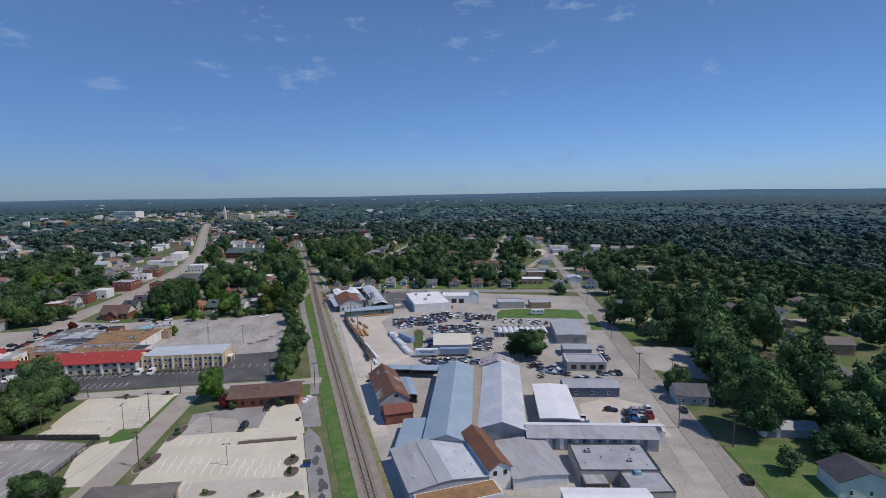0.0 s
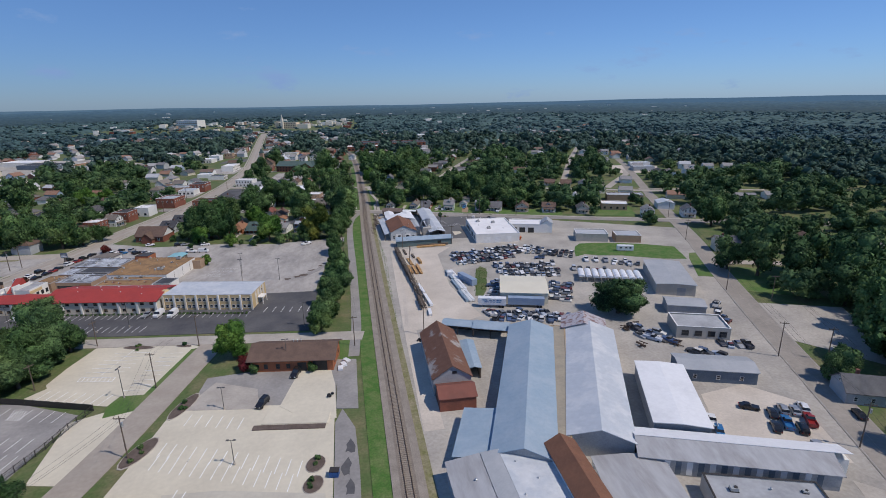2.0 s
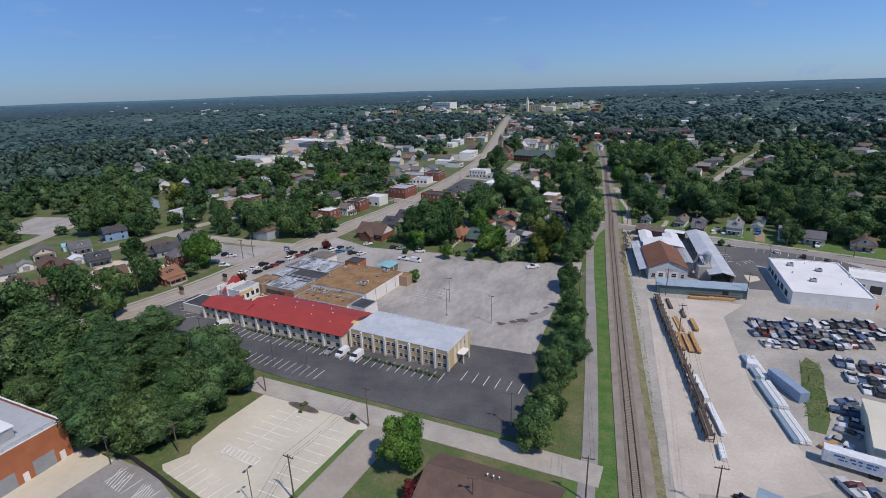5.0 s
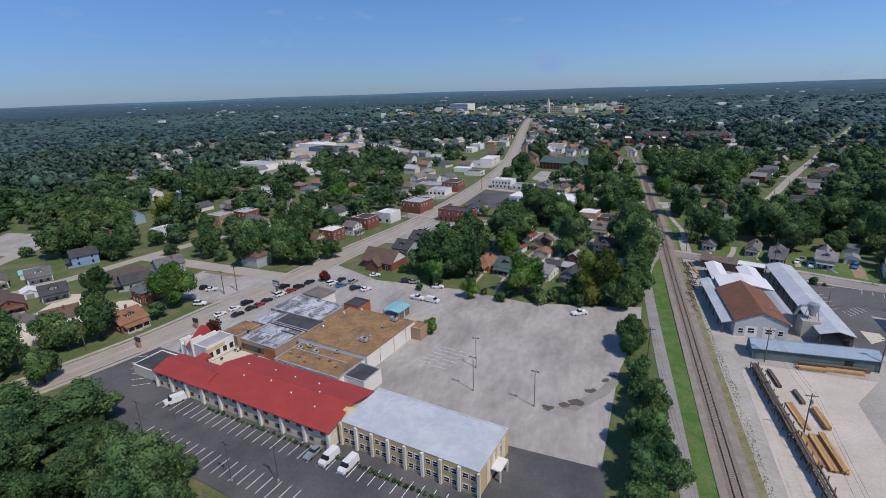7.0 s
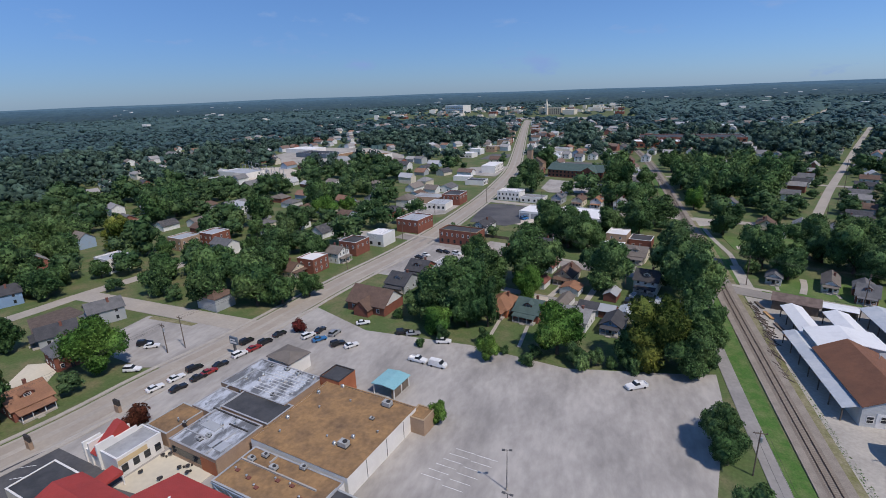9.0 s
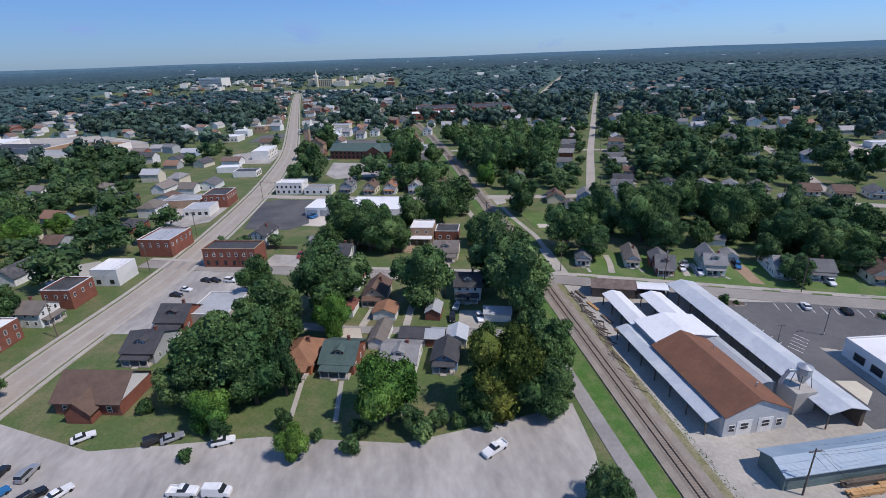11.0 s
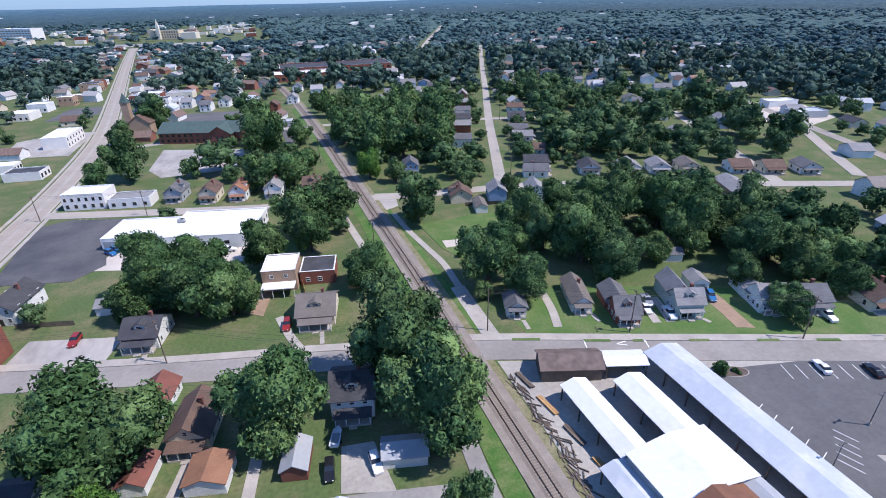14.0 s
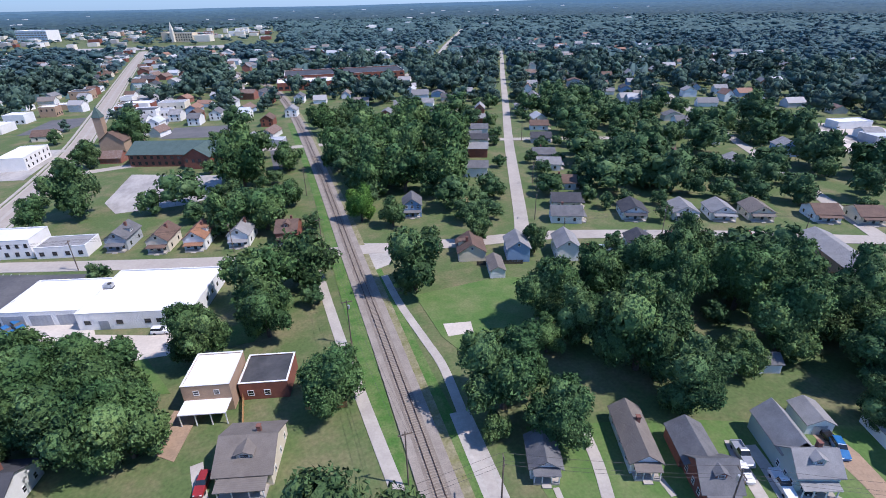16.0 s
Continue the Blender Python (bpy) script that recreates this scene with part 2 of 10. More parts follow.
mk("membrane_worn", (0.40, 0.41, 0.415), (0.255, 0.26, 0.262), rough=0.75, scale=0.1, fine=0.9, grain=0.2, edge=(0.42, 0.7))
mk("metal_worn", (0.40, 0.405, 0.41), (0.29, 0.285, 0.28), rough=0.7, scale=0.35, fine=1.0, grain=0.18, edge=(0.4, 0.7), ribs=1.6, axis="Y", bump=0.25, streak=(0, 0.2))
mk("aisle_concrete", (0.54, 0.50, 0.405), (0.47, 0.435, 0.36), scale=0.12, fine=1.0, grain=0.12)
mk("rust_faded", (0.215, 0.165, 0.14), (0.115, 0.085, 0.072), rough=0.85, scale=0.5, fine=2.0, grain=0.3, ribs=1.6, axis="Y", bump=0.3)
mk("road_worn", (0.335, 0.30, 0.255), (0.265, 0.24, 0.205), scale=0.09, fine=1.0, grain=0.2, bump=0.1)
mk("line_faint", (0.40, 0.385, 0.36), (0.30, 0.28, 0.255), scale=0.5, grain=0.2, edge=(0.4, 0.6))
mk("roof_gravel", (0.36, 0.315, 0.235), (0.29, 0.26, 0.205), rough=0.9, scale=0.2, fine=2.0, grain=0.2)
mk("street_grey", (0.325, 0.297, 0.262), (0.25, 0.23, 0.205), scale=0.08, fine=1.0, grain=0.18, bump=0.1)
mk("car_park", (0.105, 0.105, 0.106), (0.15, 0.147, 0.143), scale=0.08, fine=1.2, grain=0.2, bump=0.1)
mk("membrane_black", (0.045, 0.047, 0.05), (0.085, 0.085, 0.087), rough=0.7, scale=0.2, fine=1.0, grain=0.2)
mk("membrane_patched", (0.50, 0.525, 0.56), (0.15, 0.155, 0.16), rough=0.6, scale=0.32, fine=1.4, grain=0.2, edge=(0.44, 0.58), streak=(12, 0.4))
mk("corrugated_green", (0.155, 0.215, 0.205), (0.12, 0.165, 0.16), ribs=1.6, axis="X", bump=0.4, scale=0.2)
mk("corrugated_grey", (0.40, 0.41, 0.415), (0.31, 0.32, 0.325), ribs=1.6, axis="X", bump=0.4, scale=0.2)
mk("corrugated_blue", (0.14, 0.175, 0.215), (0.11, 0.14, 0.17), ribs=1.6, axis="X", bump=0.4, scale=0.2)
mk("corrugated_pale", (0.56, 0.57, 0.565), (0.46, 0.47, 0.465), ribs=1.6, axis="X", bump=0.4, scale=0.2, grain=0.12)
mk("block_wall", (0.45, 0.42, 0.37), (0.38, 0.355, 0.315), scale=0.3, fine=3.0, grain=0.12)
# near-black paint for the shade inside openings
mk("inside_shade", (0.035, 0.033, 0.03), (0.05, 0.045, 0.04), scale=0.5)
mk("door_grey", (0.30, 0.32, 0.335), rough=0.6, scale=0.4, grain=0.08)
mk("trim_white", (0.80, 0.79, 0.76), rough=0.6, scale=0.5, grain=0.05)
mk("trim_dark", (0.05, 0.045, 0.042), rough=0.6, scale=0.5)
mk("trim_tan", (0.45, 0.33, 0.20), rough=0.6, scale=0.5)
mk("glass_dark", (0.025, 0.03, 0.036), rough=0.08, spec=0.6, scale=0.3, grain=0.1)
mk("chimney_brick", (0.22, 0.10, 0.075), scale=0.5, fine=9.0, grain=0.3)
mk("pole_wood", (0.17, 0.13, 0.10), (0.12, 0.095, 0.075), scale=0.6, fine=5.0)
mk("pole_steel", (0.16, 0.155, 0.15), rough=0.5, metal=0.5, scale=0.5)
mk("galvanised", (0.50, 0.52, 0.53), (0.42, 0.44, 0.45), rough=0.4, metal=0.6, scale=0.5)
mk("unit_grey", (0.42, 0.43, 0.42), (0.33, 0.34, 0.33), rough=0.6, scale=0.6)
mk("timber_fresh", (0.48, 0.29, 0.13), (0.40, 0.235, 0.10), scale=0.5, fine=3.0, spread=0.25)
mk("timber_old", (0.12, 0.095, 0.075), (0.17, 0.135, 0.105), scale=0.5, fine=3.0, spread=0.3)
mk("wrap_white", (0.78, 0.79, 0.80), rough=0.4, scale=0.5)
mk("tyre", (0.022, 0.022, 0.024), rough=0.8, scale=2.0)
mk("bark", (0.115, 0.090, 0.070), (0.08, 0.062, 0.05), scale=0.8, fine=6.0, grain=0.3)
mk("car_white", (0.80, 0.80, 0.79), rough=0.3, clear=0.5, scale=0.5, grain=0.04)
mk("car_black", (0.018, 0.018, 0.02), rough=0.25, clear=0.6, scale=0.5)
mk("car_red", (0.30, 0.028, 0.025), rough=0.3, clear=0.6, scale=0.5)
mk("car_blue", (0.03, 0.16, 0.36), rough=0.3, clear=0.6, scale=0.5)
mk("car_silver", (0.42, 0.43, 0.44), rough=0.3, metal=0.4, clear=0.5, scale=0.5)
mk("lamp_lens", (0.75, 0.72, 0.66), rough=0.2, scale=2.0)
mk("tail_lens", (0.35, 0.02, 0.02), rough=0.2, scale=2.0)
mk("teal_metal", (0.22, 0.46, 0.50), (0.27, 0.50, 0.53), rough=0.5, scale=0.3, ribs=2.0, axis="X", bump=0.3)
mk("machine_orange", (0.62, 0.16, 0.04), rough=0.5, scale=0.5)
mk("trailer_blue", (0.28, 0.36, 0.47), (0.24, 0.31, 0.41), rough=0.45, scale=0.3, ribs=2.0, axis="Y", bump=0.2)
mk("dumpster_blue", (0.03, 0.12, 0.34), rough=0.5, scale=0.5)
M["salvage_paint"] = random_paint("salvage_paint", [(0.03, 0.035, 0.05), (0.55, 0.56, 0.57), (0.02, 0.02, 0.022), (0.75, 0.75, 0.74), (0.06, 0.11, 0.22), (0.30, 0.31, 0.32), (0.13, 0.02, 0.02), (0.40, 0.45, 0.52), (0.04, 0.05, 0.065), (0.66, 0.67, 0.68), (0.16, 0.17, 0.18), (0.62, 0.60, 0.55), (0.05, 0.09, 0.17), (0.10, 0.105, 0.11)], 0.55, 0.12)


def leaf_material(name, base, second, third, uneven=0.5):
    m = material(name, base, second, rough=0.65, scale=0.06, fine=2.2, grain=0.6, edge=(0.40, 0.62), spread=0.28, spec=0.08, bump=0.8)
    n, l = m.node_tree.nodes, m.node_tree.links
    p = n["Principled BSDF"]
    p.inputs["Normal"].links[0].from_node.inputs["Distance"].default_value = 0.6
    tone = n.new("ShaderNodeTexNoise")
    tone.inputs["Scale"].default_value, tone.inputs["Detail"].default_value = 0.075, 1.0
    place = n.new("ShaderNodeNewGeometry")
    l.new(place.outputs["Position"], tone.inputs["Vector"])
    hue = n.new("ShaderNodeMapRange")
    hue.inputs["From Min"].default_value, hue.inputs["From Max"].default_value = 0.3, 0.7
    hue.inputs["To Min"].default_value, hue.inputs["To Max"].default_value = 0.530, 0.484
    l.new(tone.outputs["Fac"], hue.inputs["Value"])
    bright = n.new("ShaderNodeMapRange")
    bright.inputs["From Min"].default_value, bright.inputs["From Max"].default_value = 0.3, 0.7
    bright.inputs["To Min"].default_value, bright.inputs["To Max"].default_value = 0.66, 1.24
    l.new(tone.outputs["Fac"], bright.inputs["Value"])
    geo = n.new("ShaderNodeNewGeometry")
    island = n.new("ShaderNodeMapRange")
    island.inputs["From Min"].default_value, island.inputs["To Max"].default_value = 0.4, 0.75
    l.new(geo.outputs["Random Per Island"], island.inputs["Value"])
    mix = n.new("ShaderNodeMixRGB")
    mix.inputs["Color2"].default_value = (*third, 1)
    l.new(island.outputs["Result"], mix.inputs["Fac"])
    old = p.inputs["Base Color"].links[0].from_socket
    l.new(old, mix.inputs["Color1"])
    shift = n.new("ShaderNodeHueSaturation")
    l.new(hue.outputs["Result"], shift.inputs["Hue"])
    speck = n.new("ShaderNodeMapRange")
    speck.inputs["To Min"].default_value, speck.inputs["To Max"].default_value = 1 - uneven, 1 + uneven
    l.new(geo.outputs["Random Per Island"], speck.inputs["Value"])
    product = n.new("ShaderNodeMath")
    product.operation = "MULTIPLY"
    l.new(bright.outputs["Result"], product.inputs[0])
    l.new(speck.outputs["Result"], product.inputs[1])
    l.new(product.outputs["Value"], shift.inputs["Value"])
    l.new(mix.outputs["Color"], shift.inputs["Color"])
    l.new(shift.outputs["Color"], p.inputs["Base Color"])
    return m


M["leaf"] = leaf_material("leaf", (0.050, 0.098, 0.038), (0.087, 0.148, 0.047), (0.096, 0.160, 0.056))
M["leaf_town"] = leaf_material("leaf_town", (0.050, 0.096, 0.042), (0.085, 0.144, 0.053), (0.094, 0.155, 0.062), 0.26)
M["leaf_bright"] = leaf_material("leaf_bright", (0.070, 0.150, 0.026), (0.090, 0.180, 0.032), (0.120, 0.215, 0.050))
M["leaf_yellow"] = leaf_material("leaf_yellow", (0.105, 0.130, 0.022), (0.070, 0.110, 0.022), (0.165, 0.175, 0.040))
M["leaf_dark"] = leaf_material("leaf_dark", (0.046, 0.088, 0.036), (0.067, 0.118, 0.043), (0.085, 0.142, 0.052))
M["leaf_red"] = leaf_material("leaf_red", (0.075, 0.016, 0.016), (0.11, 0.022, 0.02), (0.15, 0.03, 0.028))
# far woods colour with the blue of distance haze mixed in
mk("woods_hazed", (0.050, 0.094, 0.092), (0.064, 0.112, 0.104), scale=0.009, fine=0.05, grain=0.6)


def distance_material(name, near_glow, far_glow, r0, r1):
    """Dull woods for the distance behind the town; haze is painted as a blue glow that grows outwards."""
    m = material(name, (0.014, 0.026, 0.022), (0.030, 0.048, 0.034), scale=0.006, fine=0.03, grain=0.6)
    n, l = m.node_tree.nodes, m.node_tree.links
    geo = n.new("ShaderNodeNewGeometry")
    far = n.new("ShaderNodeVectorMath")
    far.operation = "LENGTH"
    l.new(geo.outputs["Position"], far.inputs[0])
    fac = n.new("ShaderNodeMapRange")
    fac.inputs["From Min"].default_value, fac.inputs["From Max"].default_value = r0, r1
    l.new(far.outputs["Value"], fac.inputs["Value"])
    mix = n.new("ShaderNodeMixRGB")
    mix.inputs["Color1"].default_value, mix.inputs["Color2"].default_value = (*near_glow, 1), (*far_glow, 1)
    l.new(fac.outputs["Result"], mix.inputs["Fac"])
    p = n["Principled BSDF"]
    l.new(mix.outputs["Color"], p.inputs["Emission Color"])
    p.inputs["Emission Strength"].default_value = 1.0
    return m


# emission in place of haze: weak on the plain, stronger on the hills
M["distance_haze"] = distance_material("distance_haze", (0.009, 0.022, 0.038), (0.038, 0.090, 0.160), 2200, 4700)
M["hill_haze"] = distance_material("hill_haze", (0.055, 0.125, 0.215), (0.075, 0.150, 0.245), 4700, 4900)
# leaf greens shifted bluer by distance, so the haze sits in their colour
M["leaf_hazed"] = leaf_material("leaf_hazed", (0.052, 0.094, 0.074), (0.088, 0.144, 0.100), (0.094, 0.150, 0.108), 0.30)
M["leaf_hazed_more"] = leaf_material("leaf_hazed_more", (0.052, 0.100, 0.104), (0.074, 0.132, 0.128), (0.078, 0.136, 0.134), 0.14)


# ---- building blocks ----
KEEP_RECT, KEEP_LINE, KEEP_POLY = [], [], []


def box(bm, x0, y0, z0, x1, y1, z1, m=None):
    vs = [bm.verts.new((x, y, z)) for z in (z0, z1) for x, y in ((x0, y0), (x1, y0), (x1, y1), (x0, y1))]
    if m:
        for v in vs:
            v.co = m @ v.co
    for f in ((3, 2, 1, 0), (4, 5, 6, 7), (0, 1, 5, 4), (1, 2, 6, 5), (2, 3, 7, 6), (3, 0, 4, 7)):
        bm.faces.new([vs[i] for i in f])


def solid(bm, ring, ring2):
    """A closed solid between two rings of points."""
    a, b = [bm.verts.new(p) for p in ring], [bm.verts.new(p) for p in ring2]
    k = len(a)
    bm.faces.new(a[::-1])
    bm.faces.new(b)
    for i in range(k):
        bm.faces.new((a[i], a[(i + 1) % k], b[(i + 1) % k], b[i]))


def tube(bm, p, q, r0, r1, seg=8):
    p, q = Vector(p), Vector(q)
    d = (q - p).normalized()
    s = d.orthogonal().normalized()
    u = d.cross(s)
    rings = [[c + (s * math.cos(a) + u * math.sin(a)) * r for a in (i * math.tau / seg for i in range(seg))] for c, r in ((p, r0), (q, r1))]
    solid(bm, *rings)


def to_mesh(name, bm, mat):
    bmesh.ops.recalc_face_normals(bm, faces=bm.faces)
    me = bpy.data.meshes.new(name)
    bm.to_mesh(me)
    bm.free()
    me.materials.append(M[mat])
    return me


def part(name, bm, mat, parent, label=""):
    ob = new(name, to_mesh(name, bm, mat))
    ob.parent = parent
    return tagged(ob, label)


def piece(name, mesh, parent, m, label=""):
    ob = new(name, mesh)
    ob.parent = parent
    ob.matrix_basis = m
    return tagged(ob, label)


def thing(name, x, y, rot, label, category, group="", kind="", z=0.0):
    ob = new(name)
    ob.empty_display_size = 0.5
    ob.matrix_basis = pose(x, y, z, 0, 0, rot)
    return tagged(ob, label, category, group, kind)


def smooth_line(pts, n=6):
    out = []
    for i in range(len(pts) - 1):
        p0, p1, p2, p3 = (Vector(pts[min(max(j, 0), len(pts) - 1)]) for j in (i - 1, i, i + 1, i + 2))
        for k in range(n):
            t = k / n
            out.append(0.5 * ((2 * p1) + (p2 - p0) * t + (2 * p0 - 5 * p1 + 4 * p2 - p3) * t * t + (3 * p1 - p0 - 3 * p2 + p3) * t ** 3))
    return out + [Vector(pts[-1])]


def ribbon(bm, pts, left, right, z0, z1):
    """A slab that follows a line, from left to right metres off it."""
    rows = []
    for i, p in enumerate(pts):
        d = (pts[min(i + 1, len(pts) - 1)] - pts[max(i - 1, 0)]).normalized()
        nrm = Vector((d.y, -d.x))
        rows.append([bm.verts.new((*(p + nrm * s), z)) for s, z in ((left, z0), (left, z1), (right, z1), (right, z0))])
    for a, b in zip(rows, rows[1:]):
        for i in range(3):
            bm.faces.new((a[i], a[i + 1], b[i + 1], b[i]))


def strip(name, pts, left, right, z, mat, label, category, keep=1.0, n=6):
    line = smooth_line(pts, n)
    bm = bmesh.new()
    ribbon(bm, line, left, right, -0.2, z)
    ob = new(name, to_mesh(name, bm, mat))
    if keep is not None:
        for a, b in zip(line, line[1:]):
            KEEP_LINE.append((a.x, a.y, b.x, b.y, max(abs(left), abs(right)) + keep))
    return tagged(ob, label, category, kind="structure")


PATCHES = []


def patch(name, pts, z, mat, label, category, keep=True):
    z += 0.0045 * (len(PATCHES) % 9)
    PATCHES.append(name)
    bm = bmesh.new()
    area = sum(a[0] * b[1] - b[0] * a[1] for a, b in zip(pts, pts[1:] + pts[:1]))
    pts = pts if area > 0 else pts[::-1]
    solid(bm, [(x, y, -0.3) for x, y in pts], [(x, y, z) for x, y in pts])
    ob = new(name, to_mesh(name, bm, mat))
    if keep:
        KEEP_POLY.append(pts)
    return tagged(ob, label, category, kind="structure")


# ---- ground, roads and lots ----
bm = bmesh.new()
rings = [0, 60, 150, 300, 600, 1200, 2400, 4900]
verts = [[bm.verts.new((r * math.sin(a), 250 + r * math.cos(a), -0.05 if r < 2000 else -2.0)) for a in (i * math.tau / 48 for i in range(48))] for r in rings[1:]]
hub = bm.verts.new((0, 250, -0.05))
for i in range(48):
    bm.faces.new((hub, verts[0][(i + 1) % 48], verts[0][i]))
    for a, b in zip(verts, verts[1:]):
        bm.faces.new((a[i], a[(i + 1) % 48], b[(i + 1) % 48], b[i]))
tagged(new("ground", to_mesh("ground", bm, "lawn")), "green lawn and dry grass ground under the town", "ground", kind="structure")

TRACK = [(17.0, 20), (18.1, 118), (19.0, 254), (20.6, 376), (21.7, 420), (22.3, 460), (22.5, 500), (23.2, 612), (21.0, 751), (12.5, 870), (-6, 960), (-30, 1040)]
MAIN = [(-240, 70), (-190, 170), (-152, 259), (-142, 299), (-135, 325), (-126, 376), (-115, 424), (-108.5, 470), (-103.5, 530), (-101.5, 580), (-102.0, 650), (-106, 710), (-117, 808), (-135, 960), (-164, 1210), (-186, 1420), (-222, 1800), (-245, 2100)]
STREET_B = [(-80, 219), (-40, 213), (3, 206.5), (12, 205)]
ROAD_A = [(-66, 95), (-55, 130), (-48, 155), (-42, 183), (-36, 212)]
STREET_C = [(-128, 448), (-68, 428), (-36, 418.2), (-14, 412.3), (-2, 408.7), (24, 401.4), (60, 386.5), (110, 365.5), (160, 345), (212, 325), (330, 280)]
STREET_D = [(-105, 546), (-84, 538), (-13, 516), (20, 511), (60, 503), (95, 496.5), (150, 475), (192, 454.5), (300, 408)]
STREET_E = [(78, 496), (86, 511), (102, 548), (133, 620), (184, 733), (250, 880), (361, 1124)]
ROAD_R = [(60, -20), (88, 48), (113, 103), (134, 151), (155, 199), (177, 247), (192.5, 279), (215, 331), (247, 407)]
ROAD_R_FAR = [(247, 407), (286, 492), (327, 584), (350, 640)]
LANE = [(8.5, 191), (9.2, 202), (10.0, 219), (10.2, 274), (9.8, 330), (10.2, 363), (12.5, 383), (17.4, 400)]
PATH = [(29.5, 490), (30, 473), (31.7, 455), (32.6, 445), (32, 434), (31.4, 426.6), (30.4, 414), (30, 405)]

patch("gravel_yard", [(21, 30), (84, 30), (152, 192), (207, 306), (115, 360), (58, 384), (27, 396), (24, 300)], 0.0, "gravel", "pale dusty gravel yard between the railway and the road", "yard")
patch("pale_yard", [(24, 150), (29, 150), (30, 205), (44, 206), (55, 212), (50, 245), (53, 290), (62, 302), (36, 304), (30, 300), (26, 210)], 0.03, "gravel_pale", "white dusty haul road through the lumber yard", "yard", False)
patch("paved_lot", [(64, 318), (66, 376), (90, 370), (112, 361), (118, 352), (112, 330), (78, 347), (76, 318)], 0.05, "car_park", "grey asphalt car park with worn white lines", "parking lot", False)
patch("big_parking_lot", [(-25, 252), (-6, 251), (-2, 290), (5.5, 322), (6.6, 337), (-3, 335), (-32, 331), (-61, 338), (-97, 340), (-124, 354), (-131, 325), (-142, 283), (-148, 262), (-118, 262)], 0.03, "old_asphalt", "large empty parking lot of bleached grey asphalt", "parking lot")
patch("motel_parking_lot", [(-150, 253), (-110, 231), (-72, 223), (-6, 213), (-5, 251), (-25, 253), (-118, 266), (-142, 270)], 0.06, "dark_asphalt", "dark sealed asphalt parking lot beside the motel", "parking lot")
patch("beige_parking_lot", [(-50, 98), (-46, 122), (-41, 150), (-38, 170), (-34, 173), (3, 166), (3, 98)], 0.03, "new_concrete", "pale beige concrete parking lot with white stalls", "parking lot")
patch("grey_forecourt", [(-34, 173), (3, 166), (4, 190), (-22, 188), (-33, 187)], 0.05, "worn_asphalt", "patched grey asphalt forecourt beside the brick office", "forecourt", False)
patch("forecourt_slab", [(-36, 171.5), (-16, 168), (-18, 178), (-30, 184)], 0.07, "sidewalk_concrete", "pale concrete patch in the grey forecourt", "forecourt", False)
patch("driveway", [(-7, 187), (-11, 168), (-3, 160), (3.5, 160), (3, 176), (1.5, 186)], 0.09, "new_concrete", "pale concrete drive to the open garage bay", "driveway", False)
patch("white_parking_lot", [(-79.4, 186.6), (-76, 190.9), (-77.2, 193), (-76.2, 202), (-72.9, 216.6), (-56.8, 214.8), (-42, 210.2), (-40.4, 208.2), (-48, 181.8), (-54, 182.3), (-55.5, 177.8), (-78, 185.2)], 0.04, "new_concrete", "pale concrete parking lot with fresh white stalls", "parking lot")
patch("fenced_parking_lot", [(-98, 140), (-92, 186), (-79, 184), (-61, 175), (-67, 140)], 0.03, "worn_asphalt", "fenced grey asphalt parking lot with white stalls", "parking lot")
patch("garage_apron", [(-109, 150), (-104, 188), (-91, 185), (-98, 150)], 0.06, "new_concrete", "pale concrete apron before the garage doors", "apron", False)
patch("entrance_drive", [(-62, 172), (-48, 178), (-44, 170), (-52, 148), (-60, 150)], 0.02, "new_concrete", "pale concrete entrance to the fenced lot", "driveway")
patch("west_lot", [(-181, 309), (-180, 333), (-134, 331), (-143, 305), (-152, 303)], 0.03, "old_asphalt", "bleached asphalt corner lot beside the main street", "parking lot")
patch("brown_lot", [(-223, 320), (-219, 333), (-207, 330), (-204, 309)], 0.03, "mulch", "dark brown gravel car park", "parking lot")
patch("white_drive", [(-188, 296), (-178, 300), (-172, 290), (-181, 284)], 0.03, "new_concrete", "wide white concrete drive between houses", "driveway")
patch("corner_lot", [(-121, 392), (-98, 388), (-79, 392), (-82, 408), (-78, 428), (-104, 436), (-116, 437)], 0.03, "old_asphalt", "pale asphalt lot beside a flat grey building", "parking lot")
patch("black_lot", [(-97, 484), (-98, 530), (-88, 534), (-56, 523), (-60, 514), (-71, 510), (-67, 486), (-75, 478)], 0.03, "dark_asphalt", "dark asphalt lot beside the white warehouse", "parking lot")
patch("gravel_drive", [(-66, 500), (-70, 483), (-56, 478), (-42, 471.5), (-21, 470), (-9, 470), (-9, 475), (-20, 479), (-24, 484), (-32, 480.5), (-46, 486), (-48, 492), (-58, 495.5)], 0.03, "gravel_pale", "white gravel drive behind the warehouse", "driveway")
patch("church_lot", [(-60, 577), (-67, 592), (-64, 632), (-22, 614), (-21, 586), (-33, 577)], 0.03, "old_asphalt", "bleached concrete church parking lot", "parking lot")
patch("road_side_gravel", [(146, 172), (159, 200), (186, 189), (164, 146)], 0.03, "gravel", "gravel turnout beside the road", "turnout")
patch("yard_lawn", [(119, 270), (122.5, 279), (126, 286), (131, 291), (140, 290.5), (152, 287), (163, 282), (176, 274), (172, 262), (169, 254), (158, 257), (149, 262), (141, 266.5), (131, 269), (125, 272.5)], 0.05, "rank_grass", "rough green grass strip in the yard", "lawn", False)
patch("verge_lawn", [(158, 231), (171, 255), (176, 262), (181, 262), (166, 228)], 0.05, "mown_grass", "mown grass verge beside the road", "lawn", False)
patch("corner_lawn", [(121.5, 110), (160, 101), (165, 66), (104, 66), (111, 85)], 0.05, "mown_grass", "bright mown lawn beside the road", "lawn", False)
